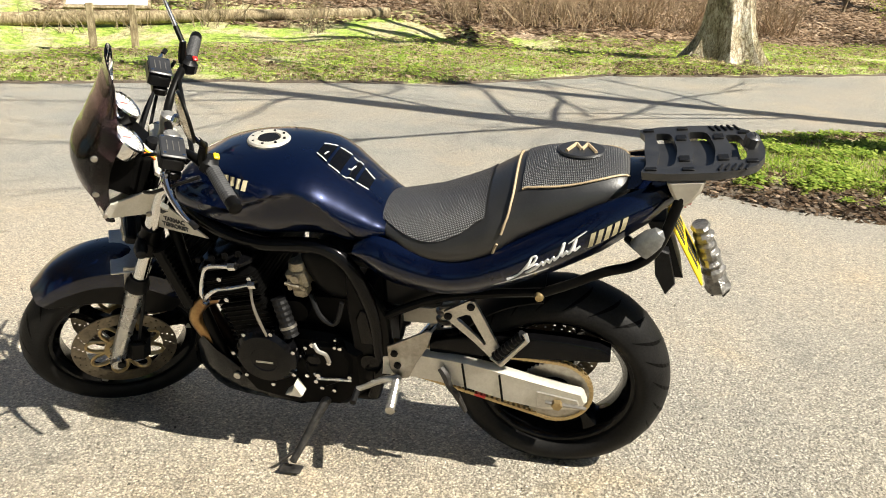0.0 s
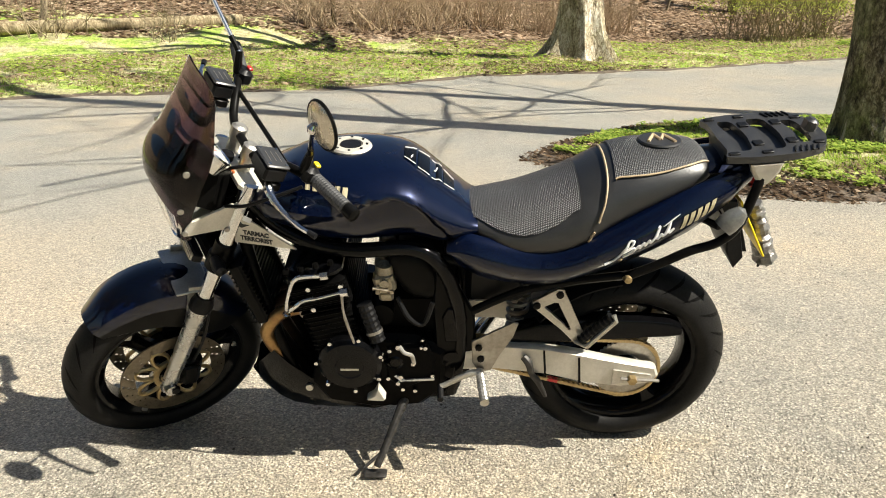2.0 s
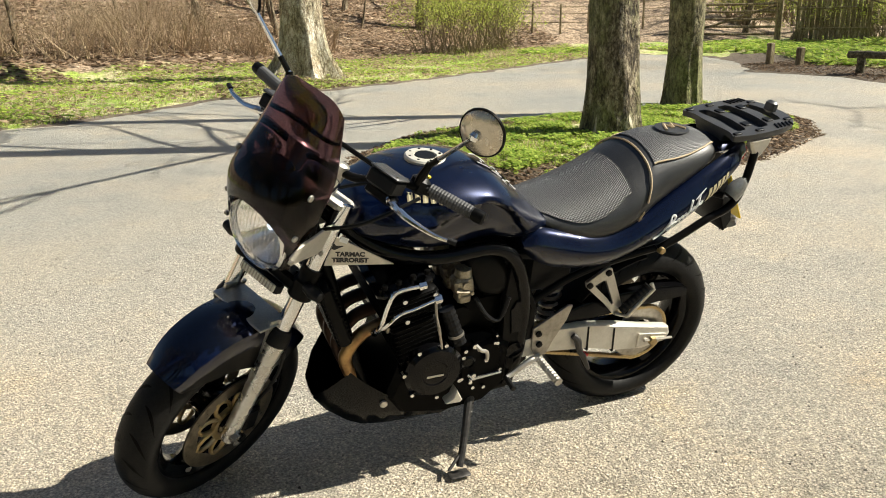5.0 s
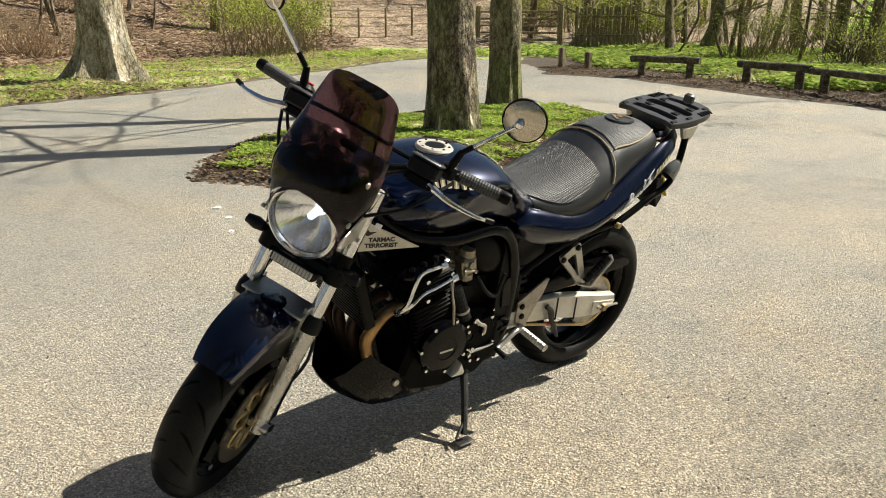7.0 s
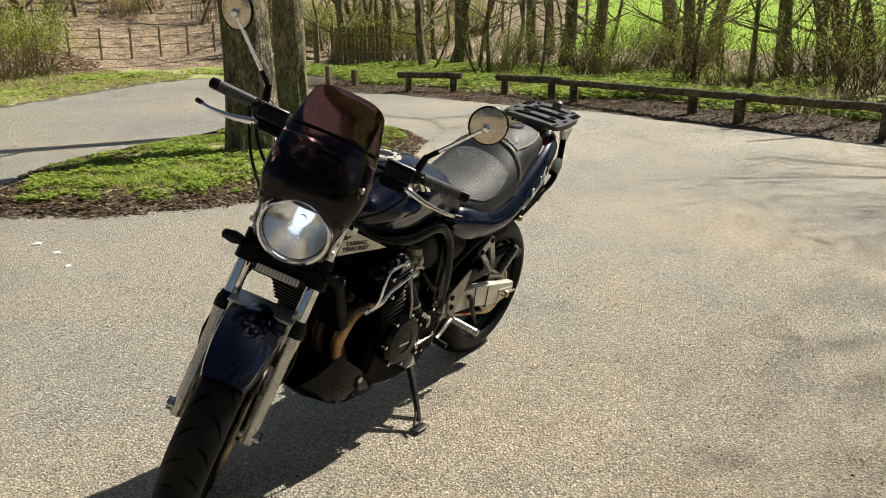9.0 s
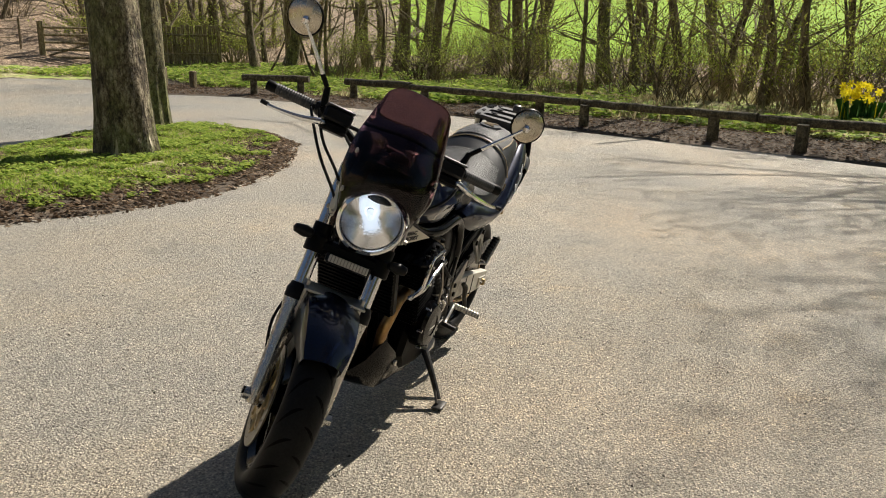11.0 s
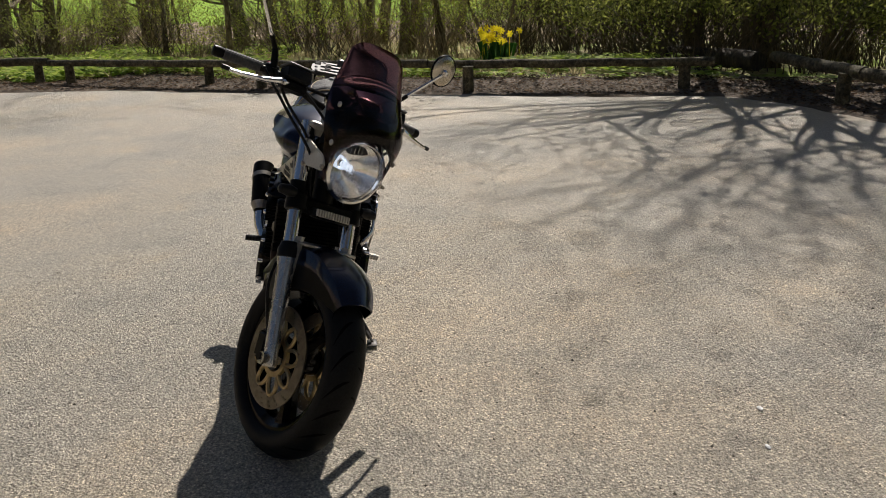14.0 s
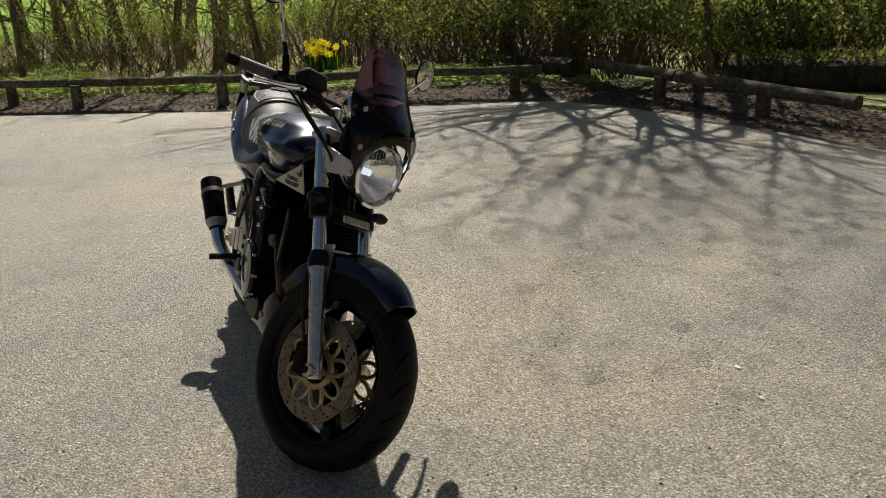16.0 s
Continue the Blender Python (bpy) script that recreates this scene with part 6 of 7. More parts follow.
cap = bpart("filler_cap", Shape().lathe([(0.0, 0.006), (0.028, 0.006), (0.030, 0.002), (0.032, 0.009), (0.052, 0.008), (0.056, 0.003), (0.056, -0.012)], (0, 0, 0), "z", 40).moved(Matrix.Translation((-0.066, 0.004, 0.981)) @ Matrix.Rotation(radians(2), 4, "Y")), ALLOY_PALE, "silver-ringed round filler cap", tank)
bpart("cap_flap", Shape().lathe([(0.0, 0.009), (0.027, 0.0085), (0.029, 0.004)], (0, 0, 0), "z", 30).moved(Matrix.Translation((-0.066, 0.004, 0.981)) @ Matrix.Rotation(radians(2), 4, "Y")), BLACK_PLASTIC, "", cap)
for k in range(8):
    a = k * math.pi / 4
    bpart("cap_screw", Shape().lathe([(0.0, 0.011), (0.0035, 0.0105), (0.0035, 0.006)], (-0.066 + 0.043 * math.cos(a), 0.004 + 0.043 * math.sin(a), 0.981), "z", 8), BLACK_SATIN, "", cap)


def on_rings(rings, x, z, side, lift):
    """The point of a lofted body's side at x and z, a little proud."""
    best = min(rings, key=lambda r: abs(r[0][0] - x))
    upper = [p for p in best if p[1] * side >= -1e-6]
    upper.sort(key=lambda p: p[2])
    for p, q in zip(upper, upper[1:]):
        if p[2] <= z <= q[2]:
            t = (z - p[2]) / max(q[2] - p[2], 1e-6)
            return (x, p[1] + (q[1] - p[1]) * t + side * lift, z)
    return (x, upper[-1][1] + side * lift, z)


def decal(rings, corners, side, lift=0.0015, n=6):
    """A thin patch laid on a body's side; corners are (x, z) in order."""
    s, grid = Shape(), []
    (a, b, c, d) = corners
    for i in range(n + 1):
        row = []
        for j in range(3):
            u, v = i / n, j / 2
            x = (a[0] * (1 - u) + b[0] * u) * (1 - v) + (d[0] * (1 - u) + c[0] * u) * v
            z = (a[1] * (1 - u) + b[1] * u) * (1 - v) + (d[1] * (1 - u) + c[1] * u) * v
            row.append(on_rings(rings, x, z, side, lift))
        grid.append(row)
    return s.loft(grid, False, False)


for side in (-1, 1):
    for k in range(6):
        x0 = -0.168 + 0.019 * k
        bpart("badge_bar", decal(tank_rings, [(x0, 0.930 - 0.001 * k), (x0 + 0.013, 0.930 - 0.001 * k), (x0 + 0.015, 0.950 - 0.001 * k), (x0 + 0.002, 0.950 - 0.001 * k)], side, 0.0018, 3), CREAM_MARK, "cream badge mark", tank, 0)
def on_top(x, y, lift):
    r = min(tank_rings, key=lambda q: abs(q[0][0] - x))
    top = sorted((p for p in r if p[2] > 0.5 * (max(q[2] for q in r) + min(q[2] for q in r))), key=lambda p: p[1])
    for p, q in zip(top, top[1:]):
        if p[1] <= y <= q[1]:
            return (x, y, p[2] + (q[2] - p[2]) * (y - p[1]) / max(q[1] - p[1], 1e-6) + lift)
    return (x, y, top[0][2] + lift)


for x0, x1, w0, w1 in ((0.075, 0.105, 0.030, 0.048), (0.110, 0.140, 0.052, 0.056), (0.145, 0.172, 0.054, 0.046), (0.177, 0.204, 0.042, 0.030)):
    rows = [[on_top(x0 + (x1 - x0) * i / 3, (w0 + (w1 - w0) * i / 3) * (j / 5 - 1), 0.003) for j in range(11)] for i in range(4)]
    piece = bpart("tank_pad", Shape().loft(rows, False, False), BLACK_GLOSS, "black rubber tank protector piece with pale edge", tank, 0)
    for edge in (0, -1):
        bpart("pad_edge", Shape().tube([(x, y, z + 0.001) for x, y, z in [r[edge] for r in rows]], 0.0014, 5), WHITE_MARK, "", piece)
for a, b in (((0.092, -0.022), (0.099, 0.018)), ((0.152, -0.018), (0.160, 0.016))):
    bpart("pad_mark", Shape().tube([on_top(a[0] + (b[0] - a[0]) * k / 3, a[1] + (b[1] - a[1]) * k / 3, 0.004) for k in range(4)], 0.0018, 5), WHITE_MARK, "pale mark", tank)

seat_x = [0.235, 0.27, 0.32, 0.38, 0.45, 0.50, 0.545, 0.60, 0.66, 0.74, 0.80, 0.84, 0.872]
seat_rings = body(seat_x, [0.832, 0.838, 0.848, 0.862, 0.890, 0.914, 0.944, 0.978, 0.998, 1.004, 1.001, 0.990, 0.958],
                  [0.80, 0.770, 0.742, 0.728, 0.728, 0.740, 0.762, 0.800, 0.832, 0.875, 0.908, 0.928, 0.945], [0.095, 0.118, 0.145, 0.163, 0.172, 0.174, 0.172, 0.160, 0.148, 0.134, 0.118, 0.098, 0.058], 60, 2.0, 2.6, 0.30, 44)
seat = bpart("seat", Shape().loft(seat_rings), VINYL, "stepped black vinyl seat with woven top panels", smooth=60)


def seat_panel(x0, x1, reach, lift):
    """The woven top of the seat between two stations, laid just proud of it."""
    rows = []
    for ring in seat_rings:
        x = ring[0][0]
        if x0 <= x <= x1:
            u = (x - x0) / (x1 - x0)
            lim = reach * (0.70 + 0.30 * math.sin(math.pi * min(max(u, 0.08), 0.92)) ** 0.4)
            top = [p for p in ring if p[2] >= sorted(q[2] for q in ring)[len(ring) // 2] - 1e-6]
            top.sort(key=lambda p: p[1])
            w, row = max(p[1] for p in top), []
            for j in range(25):
                y = w * lim * (j / 12 - 1)
                for p, q in zip(top, top[1:]):
                    if p[1] <= y <= q[1]:
                        slope = (q[2] - p[2]) / max(q[1] - p[1], 1e-6)
                        z = p[2] + slope * (y - p[1])
                        break
                n = math.hypot(1, slope)
                row.append((x, y - slope / n * lift, z + lift / n))
            rows.append(row)
    return rows


front_panel, rear_panel = seat_panel(0.245, 0.525, 0.93, 0.0035), seat_panel(0.598, 0.858, 0.80, 0.0035)
for rows in (front_panel, rear_panel):
    bpart("seat_panel", Shape().loft(rows, False, False), WEAVE, "grey-black woven panel", seat, 60)
for side in (0, -1):
    bpart("piping", Shape().tube([r[side] for r in rear_panel], 0.0028, 6), PIPING, "beige piping", seat)
ridge = min(seat_rings, key=lambda r: abs(r[0][0] - 0.57))
arc = [j for j, p in enumerate(ridge) if p[2] > 0.795]
arc.sort(key=lambda j: math.atan2(ridge[j][2] - 0.85, ridge[j][1]))
line = []
for j in arc:
    rise = max(0.0, min(1.0, (ridge[j][2] - 0.80) / 0.15))
    p = min(seat_rings, key=lambda r: abs(r[0][0] - (0.538 + 0.05 * math.sin(rise * math.pi / 2))))[j]
    line.append((0.538 + 0.05 * math.sin(rise * math.pi / 2), p[1] * 1.02, p[2] + 0.004))
bpart("piping", Shape().tube(line, 0.0032, 6, smooth=3), PIPING, "beige piping", seat)
mark = Shape()
top_z = max(p[2] for p in min(seat_rings, key=lambda r: abs(r[0][0] - 0.74)))
bpart("seat_badge", Shape().lathe([(0.0, top_z + 0.0075), (0.047, top_z + 0.0065), (0.05, top_z + 0.002)], (0, 0, 0), "z", 32).moved(Matrix.Translation((0.735, 0, 0)) @ Matrix.Diagonal((1.15, 0.95, 1, 1))), VINYL, "oval stitched patch", seat)
for k, (x0, y0, x1, y1) in enumerate(((0.700, -0.022, 0.722, 0.024), (0.722, 0.024, 0.735, -0.010), (0.735, -0.010, 0.748, 0.024), (0.748, 0.024, 0.770, -0.022))):
    mark.tube([(x0, y0, top_z + 0.0085), (x1, y1, top_z + 0.0085)], [0.0045, 0.0045], 6)
bpart("badge_stitching", mark, PIPING, "beige zigzag stitching", seat)

fill = []
for x, zt, zb, w in ((0.20, 0.80, 0.69, 0.10), (0.30, 0.80, 0.68, 0.118), (0.42, 0.80, 0.68, 0.122), (0.56, 0.84, 0.71, 0.115), (0.70, 0.90, 0.77, 0.105), (0.82, 0.95, 0.84, 0.085), (0.90, 0.955, 0.88, 0.06)):
    fill.append([(x, -w, zb), (x, -w, zt), (x, w, zt), (x, w, zb)])
bpart("seat_base", Shape().loft(fill), ENGINE_BLACK, "black under-seat tray")

# tail: painted side panels, pale lettering marks
tail_x = [0.185, 0.22, 0.28, 0.38, 0.47, 0.56, 0.68, 0.80, 0.90, 0.955]
tail_top = [0.762, 0.790, 0.782, 0.762, 0.766, 0.805, 0.868, 0.930, 0.968, 0.975]
tail_bot = [0.735, 0.700, 0.672, 0.660, 0.666, 0.698, 0.748, 0.812, 0.880, 0.925]
tail_wid = [0.150, 0.163, 0.177, 0.190, 0.198, 0.200, 0.190, 0.170, 0.138, 0.100]
def tuck(f):
    """The side panel's section: fullest above its middle, drawn in to both edges."""
    return 1.02 - 0.17 * (max(0.0, f - 0.55) / 0.45) ** 1.4 - 0.17 * (max(0.0, 0.55 - f) / 0.55) ** 1.7


for side in (-1, 1):
    rows = []
    for k in range(31):
        x = tail_x[0] + (tail_x[-1] - tail_x[0]) * k / 30
        t, b, w = spline(tail_x, tail_top, x), spline(tail_x, tail_bot, x), spline(tail_x, tail_wid, x)
        row = []
        for j in range(11):
            u = j / 10
            row.append((x, side * w * tuck(u), b + (t - b) * u))
        row += [(x, side * w * 0.74, t + 0.004), (x, side * w * 0.70, t - 0.01), (x, side * w * 0.78, b + 0.008)]
        rows.append(row)
    panel = bpart("side_panel", Shape().loft(rows), PAINT, "dark blue tail side panel with pale script", smooth=50)
    on = lambda x, f, lift=0.003: (x, side * spline(tail_x, tail_wid, x) * tuck(f) + side * lift, spline(tail_x, tail_bot, x) + (spline(tail_x, tail_top, x) - spline(tail_x, tail_bot, x)) * f)
    # sweeping script drawn as strokes, then block marks
    flow = [(0.556, 0.20), (0.585, 0.27), (0.612, 0.56), (0.622, 0.74), (0.634, 0.70), (0.626, 0.54), (0.606, 0.44), (0.632, 0.46), (0.638, 0.34), (0.606, 0.24), (0.632, 0.28), (0.650, 0.46), (0.652, 0.32), (0.664, 0.48), (0.668, 0.32),
            (0.680, 0.48), (0.682, 0.34), (0.694, 0.46), (0.706, 0.78), (0.700, 0.36), (0.714, 0.48), (0.716, 0.36), (0.726, 0.46), (0.738, 0.78), (0.732, 0.40), (0.748, 0.46)]
    bpart("script_mark", Shape().tube([on(0.586 + (x - 0.556) * 0.86, 0.22 + 0.62 * f) for x, f in flow], [0.0025 if k % 2 else 0.0038 for k in range(len(flow))], 5, smooth=4), WHITE_MARK, "white flowing script-like mark", panel, 0)
    bpart("script_bar", Shape().tube([on(0.724 + 0.010 * i, 0.66 + 0.02 * i) for i in range(5)], [0.001, 0.002, 0.002, 0.0018, 0.001], 5), WHITE_MARK, "", panel, 0)
    for k in range(5):
        x0 = 0.768 + 0.0172 * k
        blk = Shape().loft([[on(x0 + 0.006 * v + u, 0.36 + 0.30 * v) for u in (0.0, 0.011)] for v in (0, 0.33, 0.66, 1)], False, False)
        bpart("block_mark", blk, CREAM_MARK, "cream block mark", panel, 0)
bpart("tail_fairing", Shape().loft([[(x, w * math.cos(a), z + h * math.sin(a)) for a in np.arange(0, 6.28, 0.524)] for x, w, z, h in ((0.84, 0.09, 0.955, 0.02), (0.90, 0.085, 0.955, 0.03), (0.96, 0.07, 0.955, 0.028), (0.99, 0.05, 0.95, 0.02))]), PAINT, "dark blue tail fairing")

# frame
chassis = new("frame")
chassis.parent = bike
chassis["label"] = "black tubular steel frame"
for side in (-1, 1):
    bpart("main_tube", Shape().tube([(-0.375, side * 0.035, 0.90), (-0.335, side * 0.075, 0.872), (-0.255, side * 0.100, 0.800), (-0.17, side * 0.118, 0.760), (-0.06, side * 0.14, 0.748), (0.085, side * 0.14, 0.755), (0.16, side * 0.14, 0.715), (0.205, side * 0.138, 0.62), (0.226, side * 0.13, 0.51), (0.226, side * 0.125, 0.36), (0.20, side * 0.12, 0.25)], 0.021, 14, smooth=5), BLACK_GLOSS, "", chassis)
    bpart("down_tube", Shape().tube([(-0.385, side * 0.03, 0.85), (-0.33, side * 0.085, 0.62), (-0.27, side * 0.105, 0.38), (-0.22, side * 0.11, 0.255), (-0.12, side * 0.11, 0.225), (0.20, side * 0.115, 0.245)], 0.017, 12, smooth=5), BLACK_SATIN, "", chassis)
    bpart("seat_rail", Shape().tube([(0.17, side * 0.125, 0.715), (0.35, side * 0.12, 0.69), (0.60, side * 0.11, 0.735), (0.86, side * 0.09, 0.87)], 0.013, 10, smooth=4), BLACK_SATIN, "", chassis)
    bpart("stay_tube", Shape().tube([(0.235, side * 0.125, 0.53), (0.38, side * 0.13, 0.612), (0.53, side * 0.135, 0.652), (0.665, side * 0.14, 0.675)], 0.012, 10, smooth=4), BLACK_SATIN, "", chassis)
    bpart("pivot_plate", Shape().plate([(0.16, 0.69), (0.215, 0.64), (0.265, 0.54), (0.27, 0.45), (0.255, 0.33), (0.215, 0.30), (0.165, 0.32), (0.155, 0.45), (0.15, 0.58)], side * 0.112, side * 0.140, 0.008), BLACK_SATIN, "", chassis)
    bpart("pivot_inset", Shape().plate([(0.175, 0.535), (0.19, 0.565), (0.232, 0.56), (0.245, 0.53), (0.225, 0.45), (0.185, 0.45)], side * 0.139, side * 0.146, 0.004), BLACK_GLOSS, "", chassis)
    bpart("pivot_cap", Shape().lathe([(0.0, 0.0), (0.028, 0.0), (0.028, side * 0.006), (0.0, side * 0.009)], (0.205, side * 0.140, 0.385), "y", 20), BLACK_GLOSS, "", chassis)
bpart("head_tube", Shape().tube([(-0.81 + 0.432 * 0.80, 0, 0.902 * 0.80), (-0.81 + 0.432 * 1.02, 0, 0.902 * 1.02)], 0.034, 16), BLACK_SATIN, "", chassis)
for side in (-1, 1):
    tri = [(-0.352, 0.842), (-0.385, 0.752), (-0.20, 0.760)]
    toe = Matrix(((1, 0, 0, 0), (side * 0.30, 1, 0, side * 0.075), (0, 0, 1, 0), (0, 0, 0, 1)))
    emblem = bpart("frame_panel", Shape().plate(tri, side * 0.138, side * 0.143).moved(toe), BRUSHED, "brushed silver triangular panel with black lettering")
    for row, (word, size) in enumerate((("TARMAC", 0.0175), ("TERRORIST", 0.0175))):
        font = bpy.data.curves.new("lettering", "FONT")
        font.body, font.size, font.align_x = word, size, "CENTER"
        font.extrude = 0.0004
        font.offset = 0.0009
        tmp = bpy.data.objects.new("lettering", font)
        scene.collection.objects.link(tmp)
        bpy.context.view_layer.update()
        mesh = bpy.data.meshes.new_from_object(tmp.evaluated_get(bpy.context.evaluated_depsgraph_get()))
        bpy.data.objects.remove(tmp)
        mesh.materials.clear()
        mesh.materials.append(INK)
        m = Matrix(((1, 0, 0, 0), (0, 0, -1, 0), (0, 1, 0, 0), (0, 0, 0, 1)))
        if side > 0:
            m = Matrix.Rotation(math.pi, 4, "Z") @ m
        mesh.transform(Matrix.Diagonal((1.006, 1, 0.990, 1)) @ toe @ Matrix.Translation((-0.308, side * 0.1438, 0.782 - 0.0175 * row)) @ m)
        ob = new("lettering", mesh)
        ob.parent = emblem
    bpart("emblem", Shape().plate([(-0.366, 0.806), (-0.354, 0.828), (-0.342, 0.812), (-0.322, 0.812), (-0.345, 0.800), (-0.357, 0.803)], side * 0.143, side * 0.1436).moved(toe), INK, "small black winged emblem", emblem, 0)

bpart("frame_sticker", Shape().box((-0.325, -0.128, 0.832), (0.022, 0.002, 0.014), Matrix.Rotation(0.5, 3, "Y")), WHITE_PANEL, "small white sticker on the frame", chassis, 0)

# engine
engine = new("engine")
engine.parent = bike
engine["label"] = "black air-cooled four-cylinder engine with bright bolts"
bpart("crankcase", Shape().plate([(-0.20, 0.30), (-0.16, 0.235), (-0.02, 0.20), (0.12, 0.215), (0.19, 0.28), (0.19, 0.42), (0.10, 0.47), (-0.03, 0.475), (-0.155, 0.43)], -0.155, 0.155, 0.02), ENGINE_BLACK, "", engine)
tilt = Matrix.Rotation(radians(-14), 3, "Y")
base_c = Vector((-0.105, 0, 0.445))
for k in range(9):
    c = base_c + tilt @ Vector((0, 0, 0.012 + 0.0155 * k))
    bpart("cooling_fin", Shape().box(c, (0.136, 0.345, 0.006), tilt, 0.002), ENGINE_BLACK, "", engine)
bpart("cylinder_block", Shape().box(base_c + tilt @ Vector((0, 0, 0.06)), (0.13, 0.34, 0.15), tilt, 0.01), ENGINE_BLACK, "", engine)
for k in range(6):
    c = base_c + tilt @ Vector((0, 0, 0.155 + 0.012 * k))
    bpart("head_fin", Shape().box(c, (0.164, 0.364, 0.0045), tilt, 0.002), ENGINE_BLACK, "", engine)
bpart("cylinder_head", Shape().box(base_c + tilt @ Vector((0, 0, 0.19)), (0.16, 0.36, 0.085), tilt, 0.012), ENGINE_BLACK, "", engine)
bpart("cam_cover", Shape().box(base_c + tilt @ Vector((0.0, 0, 0.252)), (0.165, 0.37, 0.045), tilt, 0.018), BLACK_GLOSS, "", engine)
for side in (-1, 1):
    for k in range(4):
        c = base_c + tilt @ Vector((-0.06 + 0.04 * k, side * 0.178, 0.277))
        bpart("cover_bolt", Shape().lathe([(0.0, 0.012), (0.008, 0.011), (0.009, 0.0)], c, "z", 8), ENGINE_BLACK, "", engine)
    for k, (x, z) in enumerate(((-0.175, 0.655), (-0.09, 0.665), (-0.165, 0.59))):
        bpart("head_cap", Shape().lathe([(0.0, side * 0.010), (0.0065, side * 0.008), (0.008, 0.0)], (x, side * 0.183, z), "y", 12), CHROME, "", engine)
# side covers
def round_cover(x, z, r, y0, y1, name, label="", mat=BLACK_GLOSS, bolts=0, side=-1):
    c = bpart(name, Shape().lathe([(r, side * y0), (r, side * (y1 - 0.012)), (r - 0.012, side * y1), (r * 0.45, side * (y1 + 0.004)), (r * 0.42, side * (y1 + 0.001)), (0.0, side * (y1 + 0.001))], (x, 0, z), "y", 36), mat, label, engine)
    for k in range(bolts):
        a = 2 * math.pi * (k + 0.4) / bolts
        bpart("cover_bolt", Shape().lathe([(0.0, side * (y1 - 0.001)), (0.006, side * (y1 - 0.002)), (0.007, side * (y1 - 0.02))], (x + (r + 0.004) * math.cos(a), 0, z + (r + 0.004) * math.sin(a)), "y", 8), CHROME, "", engine)


round_cover(-0.078, 0.408, 0.088, 0.14, 0.205, "alternator_cover", "glossy black round engine cover", bolts=7)
bpart("cover_mark", Shape().box((-0.078, -0.2075, 0.40), (0.05, 0.001, 0.006)), ALLOY, "", engine, 0)
round_cover(-0.06, 0.40, 0.105, 0.13, 0.19, "clutch_cover", "black round clutch cover", bolts=9, side=1)
round_cover(0.045, 0.39, 0.035, 0.13, 0.165, "starter_idler_cover", bolts=3)
bpart("sprocket_cover", Shape().plate([(0.02, 0.44), (0.13, 0.455), (0.16, 0.40), (0.15, 0.33), (0.06, 0.285), (0.02, 0.33)], -0.13, -0.165, 0.01), ENGINE_BLACK, "", engine)
for x, z in ((0.03, 0.435), (0.13, 0.445), (0.15, 0.345), (0.065, 0.295), (0.025, 0.335), (0.10, 0.29)):
    bpart("cover_bolt", Shape().lathe([(0.0, -0.172), (0.006, -0.171), (0.007, -0.16)], (x, 0, z), "y", 8), CHROME, "", engine)
bpart("oil_pan", Shape().plate([(-0.12, 0.235), (-0.09, 0.17), (0.06, 0.165), (0.10, 0.22)], -0.10, 0.10, 0.015), ENGINE_BLACK, "", engine)
bpart("starter_motor", Shape().tube([(0.01, -0.15, 0.545), (0.01, 0.06, 0.545)], 0.034, 18), ENGINE_BLACK, "", engine)
hose_pts = [Vector((-0.035, -0.150, 0.585)).lerp(Vector((0.0, -0.178, 0.480)), k / 14) for k in range(15)]
bpart("breather_band", Shape().tube(hose_pts, [0.0205 if k % 2 else 0.0225 for k in range(15)], 14), BLACK_PLASTIC, "black ribbed hose", engine, 15)
for k in (10,):
    bpart("hose_clip", Shape().tube([hose_pts[k], hose_pts[k + 1]], 0.0238, 14), STEEL, "", engine)
for x, z, r in ((0.055, 0.452, 0.010), (0.068, 0.438, 0.007), (0.096, 0.394, 0.008), (0.118, 0.452, 0.006), (0.122, 0.478, 0.005), (0.06, 0.345, 0.009), (0.052, 0.322, 0.008)):
    bpart("cover_bolt", Shape().lathe([(0.0, -0.178), (r * 0.8, -0.177), (r, -0.172), (r * 0.9, -0.15)], (x, 0, z), "y", 8), CHROME, "", engine)
bpart("clutch_release", Shape().tube([(0.058, -0.172, 0.455), (0.072, -0.182, 0.440), (0.092, -0.180, 0.428), (0.098, -0.176, 0.398)], 0.006, 8, smooth=4), ALLOY, "small bright release arm", engine)
bpart("breather_tube", Shape().tube([(0.055, -0.14, 0.60), (0.085, -0.165, 0.548), (0.125, -0.168, 0.53), (0.150, -0.165, 0.60)], 0.007, 8, smooth=6), BLACK_PLASTIC, "", engine)
bpart("guard_wedge", Shape().plate([(-0.002, 0.328), (0.018, 0.288), (0.012, 0.280), (-0.035, 0.284), (-0.015, 0.300)], -0.205, -0.17, 0.004), ALLOY_PALE, "pale scuffed casing edge", engine)
for pts in ([(-0.242, -0.165, 0.560), (-0.236, -0.188, 0.600), (-0.222, -0.19, 0.655), (-0.200, -0.19, 0.692), (-0.140, -0.19, 0.700)], [(-0.242, -0.165, 0.560), (-0.225, -0.19, 0.590), (-0.190, -0.193, 0.622), (-0.150, -0.193, 0.632), (-0.092, -0.19, 0.648)]):
    bpart("oil_pipe", Shape().tube(pts, 0.0062, 10, smooth=6), CHROME, "bright braided oil pipe", engine)
    bpart("pipe_union", Shape().tube([pts[-1], tuple(Vector(pts[-1]) + Vector((0.020, 0, 0.003)))], 0.0115, 6), CHROME, "", engine)
    bpart("pipe_collar", Shape().tube([tuple(Vector(pts[0]) + Vector((-0.006, 0.01, -0.012))), pts[0]], 0.0105, 6), CHROME, "", engine)
